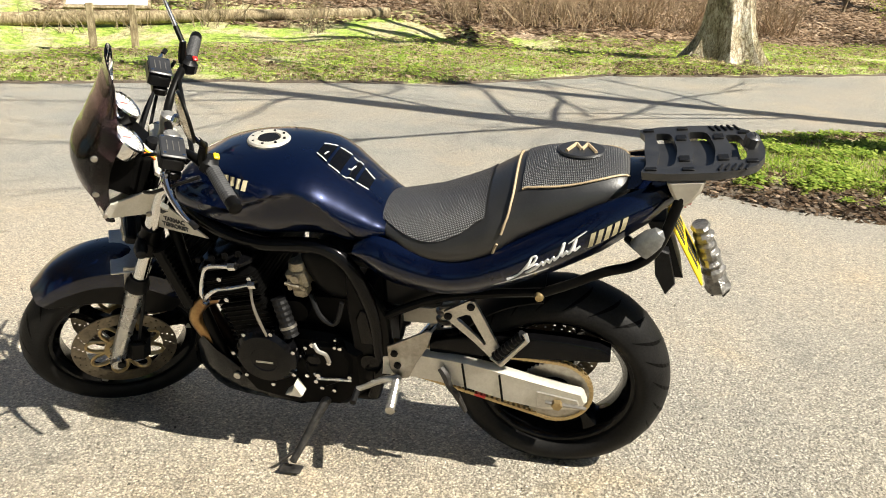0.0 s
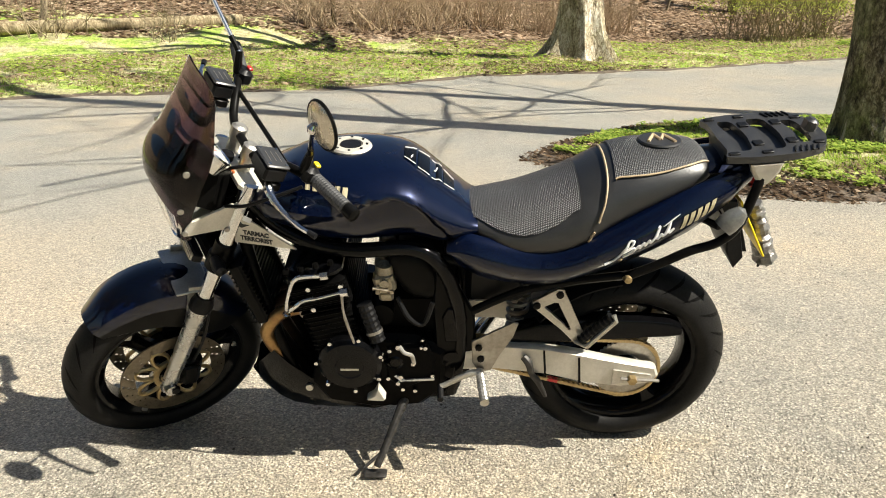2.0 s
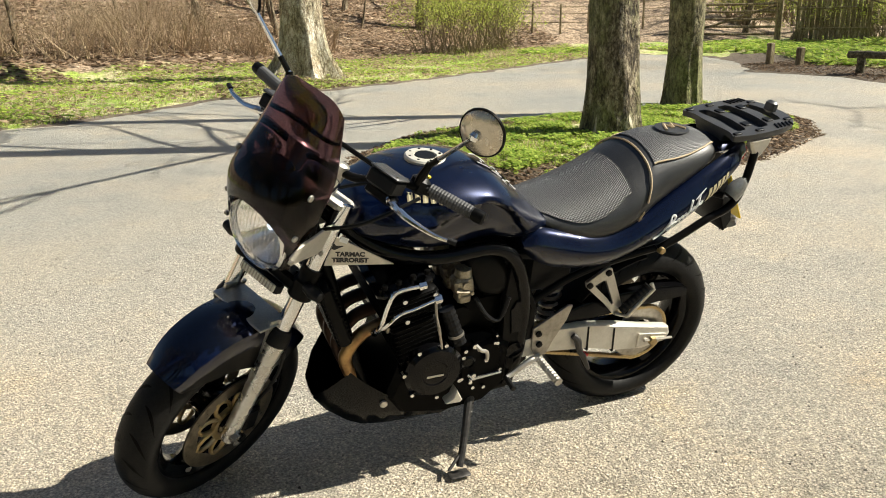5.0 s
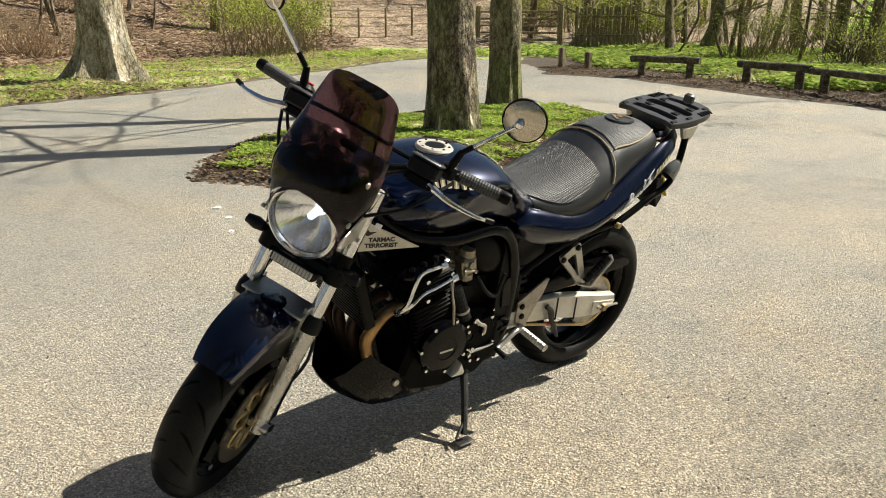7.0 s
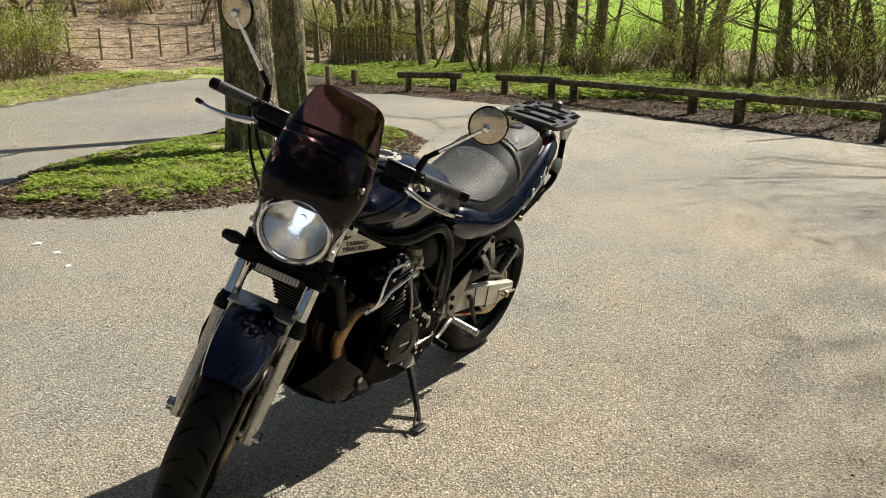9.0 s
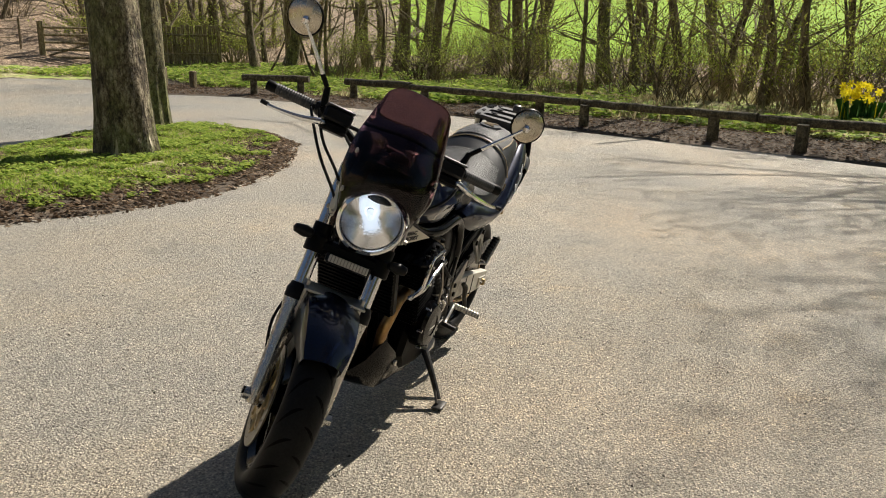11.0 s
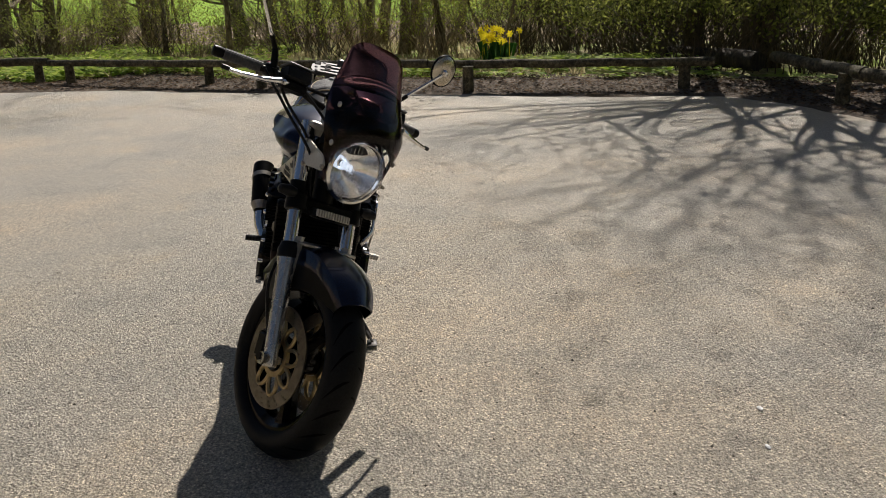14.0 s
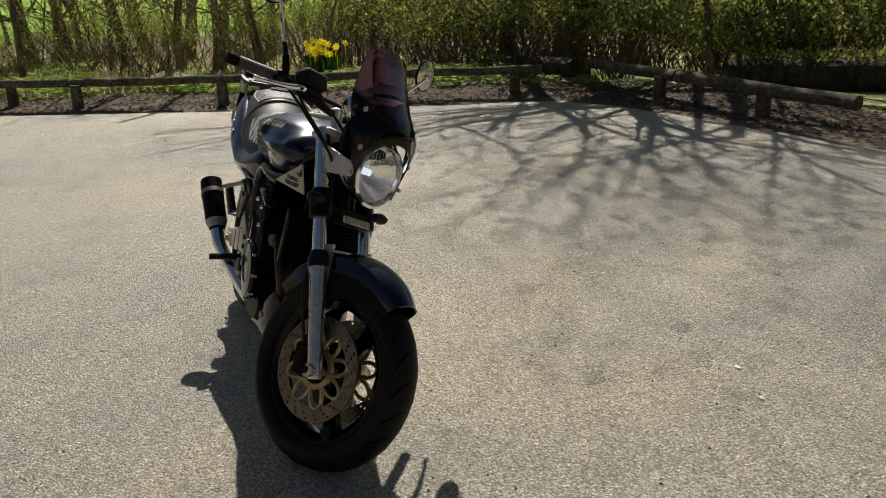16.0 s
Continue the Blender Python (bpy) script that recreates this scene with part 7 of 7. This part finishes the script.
bpart("braided_line", Shape().tube([(-0.088, -0.19, 0.645), (-0.086, -0.20, 0.60), (-0.077, -0.205, 0.555), (-0.062, -0.20, 0.488)], [0.0034 if k % 2 else 0.0046 for k in range(4)], 8, smooth=8), STEEL, "braided steel line", engine)

bpart("upper_crankcase", Shape().box((0.09, 0, 0.51), (0.21, 0.20, 0.15), None, 0.02), ENGINE_BLACK, "", engine)
bpart("gearbox_housing", Shape().box((0.16, 0, 0.36), (0.14, 0.20, 0.20), None, 0.02), ENGINE_BLACK, "", engine)

# carburettors, air box cover
carbs = new("carburettors")
carbs.parent = bike
carbs["label"] = "row of pale alloy carburettors"
for k in range(4):
    y = -0.12 + 0.08 * k
    c = Shape().box((0.020, y, 0.640), (0.056, 0.05, 0.060), Matrix.Rotation(radians(-12), 3, "Y"), 0.008)
    c.tube([(0.020, y - 0.034, 0.650), (0.020, y - 0.012, 0.650)], 0.012, 10)
    c.tube([(0.040, y - 0.032, 0.622), (0.040, y - 0.012, 0.622)], 0.006, 8)
    c.box((0.002, y - 0.027, 0.628), (0.012, 0.008, 0.030), None, 0.002)
    c.tube([(-0.01, y - 0.03, 0.635), (0.03, y - 0.03, 0.628)], 0.005, 6)
    c.lathe([(0.0, 0.045), (0.022, 0.042), (0.025, 0.02)], (0.020, y, 0.650), "z", 18)
    c.box((0.024, y, 0.598), (0.040, 0.042, 0.03), None, 0.006)
    bpart("carburettor", c, CARB_ALLOY, "", carbs)
for side in (-1, 1):
    shield = [(0.030, 0.712), (0.045, 0.727), (0.094, 0.733), (0.130, 0.716), (0.160, 0.678), (0.180, 0.635), (0.184, 0.606), (0.172, 0.588), (0.139, 0.580), (0.100, 0.585), (0.070, 0.606), (0.045, 0.655), (0.032, 0.688)]
    cover = Shape()
    cx, cz = 0.105, 0.66
    levels = [(1.0, 0.07), (1.0, 0.108), (0.96, 0.120), (0.84, 0.128), (0.55, 0.134), (0.25, 0.135)]
    cover.loft([[(cx + (x - cx) * k, side * y, cz + (z - cz) * k) for x, z in shield] for k, y in levels])
    cov = bpart("side_cover", cover, BLACK_SATIN, "domed black side cover", smooth=40)
    bpart("cover_bolt", Shape().lathe([(0.0, side * 0.134), (0.008, side * 0.132), (0.009, side * 0.110)], (0.160, 0, 0.608), "y", 12), CHROME, "", cov)
bpart("air_box", Shape().box((0.115, 0, 0.665), (0.12, 0.22, 0.15), None, 0.02), BLACK_PLASTIC, "black air box")
bpart("battery_box", Shape().box((0.32, 0, 0.62), (0.16, 0.20, 0.14), None, 0.015), BLACK_PLASTIC, "black battery box")

# oil cooler, exhaust, belly pan
cooler = bpart("oil_cooler", Shape().box((-0.345, 0, 0.60), (0.035, 0.28, 0.20), Matrix.Rotation(radians(-18), 3, "Y"), 0.006), BLACK_SATIN, "black finned oil cooler")
for k in range(14):
    c = Vector((-0.345, 0, 0.60)) + Matrix.Rotation(radians(-18), 3, "Y") @ Vector((-0.0, 0, -0.091 + 0.014 * k))
    bpart("cooler_fin", Shape().box(c, (0.046, 0.27, 0.004), Matrix.Rotation(radians(-18), 3, "Y")), BLACK_SATIN, "", cooler, 0)
exhaust = new("exhaust")
exhaust.parent = bike
exhaust["label"] = "heat-browned headers to a short black silencer"
for k in range(4):
    y = -0.125 + 0.083 * k
    bpart("header_pipe", Shape().tube([(-0.20, y, 0.555), (-0.265, y, 0.535), (-0.308, y * 0.98, 0.48), (-0.310, y * 0.9, 0.43), (-0.268, y * 0.75, 0.33), (-0.21, y * 0.55, 0.215), (-0.08, y * 0.4, 0.165), (0.05, y * 0.3, 0.16)], 0.0195, 12, smooth=5), HEADER if k == 0 else HEADER_SHADED, "golden-brown header pipe" if k == 0 else "brown header pipe with shade in its colour", exhaust)
    bpart("header_collar", Shape().tube([(-0.192, y, 0.557), (-0.21, y, 0.553)], 0.031, 12), STEEL, "", exhaust)
bpart("collector", Shape().tube([(0.03, 0.0, 0.16), (0.12, 0.02, 0.16), (0.22, 0.10, 0.19), (0.33, 0.185, 0.30), (0.39, 0.23, 0.375), (0.435, 0.24, 0.43)], [0.04, 0.035, 0.028, 0.026, 0.026, 0.028], 14, smooth=5), CHROME, "bright link pipe", exhaust)
bpart("silencer", Shape().tube([(0.425, 0.238, 0.418), (0.45, 0.243, 0.448), (0.58, 0.262, 0.565), (0.60, 0.264, 0.585), (0.605, 0.265, 0.59)], [0.029, 0.043, 0.045, 0.044, 0.035], 22), BLACK_SATIN, "short black silencer with silver end cap", exhaust)
bpart("silencer_cap", Shape().tube([(0.430, 0.239, 0.425), (0.452, 0.243, 0.450)], [0.033, 0.0445], 22), STEEL, "", exhaust)
bpart("silencer_strap", Shape().tube([(0.545, 0.257, 0.534), (0.560, 0.259, 0.547)], 0.0470, 22), STEEL, "", exhaust)
bpart("silencer_hanger", Shape().tube([(0.55, 0.22, 0.58), (0.47, 0.15, 0.62)], 0.009, 8), ALLOY, "", exhaust)
belly = []
for x, zt, zb, w in ((-0.385, 0.285, 0.262, 0.05), (-0.355, 0.335, 0.232, 0.095), (-0.30, 0.405, 0.200, 0.128), (-0.26, 0.365, 0.182, 0.138), (-0.20, 0.315, 0.172, 0.142), (-0.12, 0.268, 0.165, 0.142), (-0.02, 0.235, 0.158, 0.138), (0.06, 0.205, 0.165, 0.10)):
    belly.append([(x, -w, zt), (x, -w * 1.02, (zt + zb) / 2), (x, -w * 0.8, zb + 0.012), (x, -w * 0.4, zb), (x, w * 0.4, zb), (x, w * 0.8, zb + 0.012), (x, w * 1.02, (zt + zb) / 2), (x, w, zt), (x, w * 0.94, zt - 0.004), (x, w * 0.35, zb + 0.008), (x, -w * 0.35, zb + 0.008), (x, -w * 0.94, zt - 0.004)])
pan = bpart("belly_pan", Shape().loft(belly), BLACK_GLOSS, "glossy black belly pan", smooth=40)
for side in (-1, 1):
    bpart("pan_bolt", Shape().lathe([(0.0, side * 0.150), (0.011, side * 0.149), (0.012, side * 0.14)], (-0.205, 0, 0.282), "y", 14), ALLOY, "", pan)

# swinging arm, guard, hangers, pegs
arm = new("swinging_arm")
arm.parent = bike
arm["label"] = "pale alloy box-section swinging arm"
for side in (-1, 1):
    y0, y1 = side * 0.108, side * 0.142
    bpart("arm_beam", Shape().plate([(0.22, 0.41), (0.34, 0.432), (0.47, 0.424), (0.57, 0.406), (0.70, 0.372), (0.79, 0.352), (0.80, 0.325), (0.785, 0.300), (0.70, 0.285), (0.60, 0.296), (0.47, 0.330), (0.33, 0.352), (0.22, 0.35)], y0, y1, 0.008), ALLOY_PALE, "", arm)
    for x in (0.465, 0.566):
        bpart("weld_line", Shape().box((x + 0.003, side * 0.126, 0.372 - (x - 0.465) * 0.25), (0.006, 0.036, 0.094), Matrix.Rotation(radians(-6), 3, "Y")), BLACK_SATIN, "", arm, 0)
    bpart("adjuster_plate", Shape().plate([(0.665, 0.352), (0.775, 0.335), (0.785, 0.312), (0.665, 0.298)], side * 0.140, side * 0.147, 0.003), ALLOY, "", arm)
    bpart("axle_nut", Shape().lathe([(0.0, side * 0.162), (0.014, side * 0.160), (0.017, side * 0.146)], (0.722, 0, 0.318), "y", 6), GOLD, "", arm)
    bpart("adjuster_bolt", Shape().tube([(0.69, side * 0.150, 0.322), (0.80, side * 0.150, 0.315)], 0.005, 6), STEEL, "", arm)
bpart("chain_guard", Shape().loft([[(x, -0.118, zb), (x, -0.118, zt - 0.01), (x, -0.112, zt), (x, -0.068, zt), (x, -0.064, zt - 0.006), (x, -0.106, zt - 0.008), (x, -0.110, zb)] for x, zt, zb in ((0.37, 0.462, 0.428), (0.45, 0.485, 0.430), (0.60, 0.503, 0.438), (0.74, 0.502, 0.448), (0.82, 0.494, 0.452), (0.85, 0.480, 0.458))]), BLACK_GLOSS, "black chain guard", smooth=40)
hug = []
for k in range(13):
    a = radians(172 - 74 * k / 12)
    r = 0.332
    hug.append([(0.715 + r * math.cos(a), w, 0.312 + r * math.sin(a) - abs(w) * 0.25) for w in (-0.10, -0.07, -0.03, 0.03, 0.07, 0.10)])
hug2 = [[(0.715 + (x - 0.715) * 0.985, y, 0.312 + (z - 0.312) * 0.985) for x, y, z in r][::-1] for r in hug]
bpart("rear_mudguard", Shape().loft([a + b for a, b in zip(hug, hug2)]), BLACK_PLASTIC, "black inner rear mudguard", smooth=40)
bpart("shock_spring", Shape().tube([(0.40 + 0.03 * math.cos(a), 0.03 * math.sin(a), 0.36 + a * 0.0045) for a in np.arange(0, 44, 0.5)], 0.007, 6), STEEL, "coil spring of the rear damper")
for side in (-1, 1):
    y0, y1 = side * 0.140, side * 0.152
    tri = [(0.418, 0.592), (0.485, 0.635), (0.50, 0.632), (0.515, 0.60), (0.565, 0.488), (0.562, 0.462), (0.542, 0.455), (0.50, 0.502), (0.425, 0.572)]
    hole = [(0.452, 0.578), (0.478, 0.592), (0.488, 0.59), (0.495, 0.575), (0.530, 0.502), (0.524, 0.498), (0.505, 0.522), (0.465, 0.562), (0.455, 0.570)]
    ring_o, ring_i = tri, hole
    hanger = Shape().loft([[(x, y0, z) for x, z in ring_o], [(x, y1, z) for x, z in ring_o], [(x, y1, z) for x, z in ring_i], [(x, y0, z) for x, z in ring_i], [(x, y0, z) for x, z in ring_o]], True, False)
    hg = bpart("passenger_hanger", hanger, ALLOY, "polished alloy footrest hanger", smooth=20)
    for x, z in ((0.43, 0.582), (0.49, 0.618)):
        bpart("bolt", Shape().lathe([(0.0, y1 + side * 0.008), (0.010, y1 + side * 0.006), (0.011, y1)], (x, 0, z), "y", 10), BLACK_SATIN, "", hg)
    peg = Shape()
    a, b = Vector((0.558, side * 0.165, 0.475)), Vector((0.628, side * 0.18, 0.565))
    peg.tube([a.lerp(b, k / 16) for k in range(17)], [0.0125 if k % 2 else 0.0155 for k in range(17)], 10)
    pg = bpart("passenger_footrest", peg, BLACK_PLASTIC, "folded black rubber footrest", smooth=20)
    bpart("footrest_bar", Shape().tube([(0.545, side * 0.155, 0.462), (0.572, side * 0.178, 0.46), (0.640, side * 0.192, 0.560), (0.632, side * 0.185, 0.575)], 0.007, 8), ALLOY, "", pg)
    heel = [(0.258, 0.455), (0.372, 0.522), (0.385, 0.518), (0.372, 0.470), (0.335, 0.400), (0.315, 0.352), (0.282, 0.342), (0.262, 0.38)]
    hp = bpart("heel_plate", Shape().plate(heel, side * 0.142, side * 0.150, 0.002), STEEL, "scuffed alloy heel plate")
    for x, z in ((0.278, 0.435), (0.285, 0.395)):
        bpart("bolt", Shape().lathe([(0.0, side * 0.158), (0.010, side * 0.156), (0.011, side * 0.150)], (x, 0, z), "y", 8), BLACK_SATIN, "", hp)
    rest = Shape()
    a, b = Vector((0.283, side * 0.155, 0.352)), Vector((0.292, side * 0.275, 0.340))
    rest.tube([a.lerp(b, k / 20) for k in range(21)], [0.0115 if k % 2 else 0.0135 for k in range(21)], 10)
    bpart("rider_footrest", rest, ALLOY if side < 0 else BLACK_PLASTIC, "knurled folding footrest", smooth=20)
bpart("gear_lever", Shape().tube([(0.285, -0.16, 0.352), (0.25, -0.17, 0.355), (0.19, -0.175, 0.322), (0.172, -0.178, 0.315)], [0.011, 0.010, 0.008, 0.008], 8, smooth=4), ALLOY, "bright gear lever")
bpart("gear_pedal", Shape().tube([(0.172, -0.17, 0.312), (0.172, -0.225, 0.306)], 0.009, 10), BLACK_PLASTIC)
bpart("gear_linkage", Shape().tube([(0.155, -0.168, 0.335), (0.06, -0.17, 0.33), (0.045, -0.165, 0.345)], 0.005, 8), CHROME, "thin bright gear linkage")
bpart("brake_pedal", Shape().tube([(0.29, 0.16, 0.345), (0.22, 0.175, 0.33), (0.14, 0.185, 0.325)], [0.011, 0.009, 0.009], 8, smooth=4), ALLOY, "brake pedal")

# side stand: foot flat on the ground
stand = bpart("side_stand", Shape().tube([(0.075, -0.135, 0.245), (0.06, -0.165, 0.225), (0.02, -0.235, 0.150), (-0.008, -0.278, 0.098)], [0.016, 0.014, 0.011, 0.011], 10, smooth=4), DARK_STEEL, "scuffed steel side stand, swung out")
foot_m = Matrix.Translation((-0.012, -0.288, 0.080)) @ Matrix.Rotation(radians(-LEAN_ANGLE), 4, "X")
bpart("stand_foot", Shape().box((0, 0, 0), (0.065, 0.04, 0.008), None, 0.003).moved(foot_m), DARK_STEEL, "", stand)
bpart("stand_tang", Shape().tube([(0.01, -0.25, 0.132), (-0.045, -0.285, 0.10)], 0.005, 6), DARK_STEEL, "", stand)
bpart("stand_spring", Shape().tube([(0.08 - 0.03 * k / 40 + 0.006 * math.cos(k * 0.9), -0.15 - 0.05 * k / 40 + 0.006 * math.sin(k * 0.9), 0.25 - 0.05 * k / 40) for k in range(41)], 0.0018, 4), DARK_STEEL, "", stand)
bpart("main_stand", Shape().tube([(0.405, -0.150, 0.402), (0.420, -0.158, 0.385), (0.432, -0.16, 0.345), (0.450, -0.16, 0.320), (0.475, -0.165, 0.268)], [0.010, 0.012, 0.009, 0.010, 0.006], 8, smooth=4), DARK_STEEL, "folded main stand leg")

# tail: rack, rails, rear light, number plate, rear indicators
rack = new("luggage_rack")
rack.parent = bike
rack["label"] = "black slotted plastic luggage rack"
RM = Matrix.Translation((0.992, 0.0, 1.022)) @ Matrix.Rotation(radians(-6), 4, "Y") @ Matrix.Diagonal((1, 0.86, 1, 1))
def rounded(points, n=4, pull=0.3):
    """A closed outline with its corners rounded off."""
    out = []
    for k in range(len(points)):
        a, b, c = (Vector(points[(k + d) % len(points)]) for d in (-1, 0, 1))
        p, q = b.lerp(a, pull), b.lerp(c, pull)
        out += [tuple(p.lerp(b, t / n).lerp(b.lerp(q, t / n), t / n)) for t in range(n + 1)]
    return out


def slotted_deck(outline, slots, z0, z1):
    bm = bmesh.new()
    for z in (z0, z1):
        loops = []
        for poly in [outline] + slots:
            vs = [bm.verts.new((x, y, z)) for x, y in poly]
            loops += [bm.edges.new((a, b)) for a, b in zip(vs, vs[1:] + vs[:1])]
        bmesh.ops.triangle_fill(bm, use_beauty=True, edges=loops)
    bm.verts.index_update()
    shape = Shape().add([v.co[:] for v in bm.verts], [tuple(v.index for v in f.verts) for f in bm.faces])
    bm.free()
    total = len(outline) + sum(len(q) for q in slots)
    base = 0
    for poly in [outline] + slots:
        n = len(poly)
        shape.f += [(base + k, base + (k + 1) % n, total + base + (k + 1) % n, total + base + k) for k in range(n)]
        base += n
    return shape


deck_outline = rounded([(-0.125, -0.145), (-0.06, -0.160), (0.05, -0.158), (0.125, -0.125), (0.152, -0.05), (0.152, 0.05), (0.125, 0.125), (0.05, 0.158), (-0.06, 0.160), (-0.125, 0.145), (-0.108, 0.10), (-0.112, 0.0), (-0.108, -0.10)])
slot_list = [rounded([(a, -w), (b, -w * 0.97), (b + 0.012, 0.0), (b, w * 0.97), (a, w), (a + 0.012, 0.0)]) for a, b, w in ((-0.088, -0.048, 0.112), (-0.012, 0.036, 0.115), (0.072, 0.106, 0.085))]
deck = bpart("deck", slotted_deck(deck_outline, slot_list, -0.012, 0.006).moved(RM), RACK_PLASTIC, "moulded deck with three slots", rack, 20)
for x, w in ((-0.030, 0.135), (0.054, 0.13)):
    for side in (-1, 1):
        bpart("deck_pad", Shape().box((x + 0.005, side * 0.07, 0.007), (0.024, 0.032, 0.007), None, 0.0015).moved(RM), BLACK_PLASTIC, "", rack)
for side in (-1, 1):
    for k in range(5):
        bpart("rack_rib", Shape().box((0.048 + 0.014 * k, side * 0.130, 0.008), (0.005, 0.035, 0.005), Matrix.Rotation(side * 0.3, 3, "Z"), 0.001).moved(RM), BLACK_PLASTIC, "", rack)
    for x, y in ((-0.10, 0.13), (-0.02, 0.135), (0.118, 0.095)):
        bpart("rack_pad", Shape().box((x, side * y, 0.007), (0.026, 0.016, 0.007), None, 0.0015).moved(RM), BLACK_PLASTIC, "", rack)
bpart("latch", Shape().box((0.125, 0.0, 0.018), (0.03, 0.045, 0.04), Matrix.Rotation(0.3, 3, "Y"), 0.008).moved(RM), RACK_PLASTIC, "black latch hook", rack)
bpart("rack_base", Shape().loft([[(x, y, z) for y, z in ((-w, 0.0), (w, 0.0), (w * 0.8, -0.03), (-w * 0.8, -0.03))] for x, w in ((-0.11, 0.08), (0.02, 0.10), (0.10, 0.07))]).moved(RM @ Matrix.Translation((0, 0, -0.012))), RACK_PLASTIC, "", rack)
for side in (-1, 1):
    rail = bpart("grab_rail", Shape().tube([(0.655, side * 0.150, 0.675), (0.73, side * 0.155, 0.715), (0.81, side * 0.158, 0.762), (0.88, side * 0.155, 0.788), (0.925, side * 0.15, 0.835), (0.955, side * 0.135, 0.93), (0.975, side * 0.115, 1.005)], 0.0125, 12, smooth=5), BLACK_SATIN, "black steel rack rail")
    bpart("rail_bolt", Shape().lathe([(0.0, side * 0.172), (0.010, side * 0.170), (0.013, side * 0.155)], (0.662, 0, 0.676), "y", 12), GOLD, "", rail)
    cup = Shape().loft([[(0.968 + (x) * s * 0.72, side * (0.128 + 0.008 * d), 0.998 + z * s * 0.72) for x, z in ((-0.055, 0.0), (0.06, 0.012), (0.05, -0.025), (0.025, -0.065), (0.0, -0.085), (-0.02, -0.065), (-0.042, -0.03))] for s, d in ((1.0, -1.2), (1.0, 0.6), (0.8, 1.4))])
    bpart("rack_shield", cup, BRUSHED, "pale grey ribbed rack mount shield", rail, 30)
    stem = Shape().tube([(0.86, side * 0.08, 0.815), (0.885, side * 0.13, 0.82)], 0.010, 8)
    indr = bpart("rear_indicator", stem, BLACK_PLASTIC, "clear-lens rear indicator on a short stalk")
    bpart("pod", Shape().lathe([(0.0, 0.0), (0.020, -0.004), (0.028, -0.016), (0.030, -0.024)], (0, 0, 0), "x", 18).moved(Matrix.Translation((0.905, side * 0.150, 0.850)) @ Matrix.Rotation(radians(-50), 4, "Y") @ Matrix.Diagonal((1.2, 0.8, 1.0, 1))), BLACK_PLASTIC, "", indr)
    bpart("lens", Shape().lathe([(0.030, -0.024), (0.031, -0.010), (0.028, 0.012), (0.018, 0.030), (0.0, 0.038)], (0, 0, 0), "x", 18).moved(Matrix.Translation((0.905, side * 0.150, 0.850)) @ Matrix.Rotation(radians(-50), 4, "Y") @ Matrix.Diagonal((1.2, 0.8, 1.0, 1))), SMOKY_LENS, "pale smoky lens", indr)
bpart("tail_light", Shape().box((0.985, 0, 0.925), (0.03, 0.14, 0.05), Matrix.Rotation(0.25, 3, "Y"), 0.012), RED, "red tail light lens")
plate_m = Matrix.Translation((1.003, 0.015, 0.775)) @ Matrix.Rotation(radians(-29), 4, "Y")
num = bpart("number_plate", Shape().box((0, 0, 0), (0.006, 0.16, 0.20), None, 0.002).moved(plate_m), YELLOW, "yellow rear number plate")
for row in range(2):
    bars = Shape()
    for k in range(4 if row == 0 else 3):
        bars.box((0.0036, (-0.053 + 0.035 * k) + 0.018 * row, 0.045 - 0.085 * row), (0.001, 0.024, 0.064))
    bpart("plate_bars", bars.moved(plate_m), INK, "plain dark bars", num, 0)
bpart("plate_bracket", Shape().plate([(0.90, 0.86), (0.948, 0.86), (1.005, 0.70), (0.985, 0.70), (0.93, 0.80)], -0.06, 0.06, 0.004), BLACK_PLASTIC, "black plate bracket")
bpart("mud_flap", Shape().plate([(0.925, 0.80), (0.96, 0.79), (0.985, 0.70), (0.965, 0.665), (0.935, 0.72)], -0.09, 0.09, 0.004), BLACK_PLASTIC, "black rear under-tray flap")
wrap_a, wrap_b, rng_wrap = Vector((1.040, 0.05, 0.800)), Vector((1.112, 0.05, 0.612)), random.Random(8)
wrap = []
for k in range(26):
    c, r = wrap_a.lerp(wrap_b, k / 25), 0.023 + 0.009 * (k / 25) + 0.003 * math.sin(k * 1.9)
    wrap.append([(c.x + r * 0.9 * math.cos(a) * rng_wrap.uniform(0.88, 1.12), c.y + r * 1.2 * math.sin(a) * rng_wrap.uniform(0.88, 1.12), c.z + r * 0.3 * math.cos(a)) for a in np.arange(0, 6.28, 0.4488)])
roll = bpart("wrapped_roll", Shape().loft(wrap), TAPE, "crumpled silver-taped roll strapped beside the plate", None, 25)
for k in range(3):
    a = wrap_b + Vector((rng_wrap.uniform(-0.02, 0.02), rng_wrap.uniform(-0.03, 0.03), 0))
    bpart("loose_end", Shape().tube([a, a + Vector((0.012, 0.005, -0.018)), a + Vector((0.010, rng_wrap.uniform(-0.02, 0.02), -0.036))], [0.009, 0.006, 0.003], 6, smooth=3), BLACK_PLASTIC, "", roll)
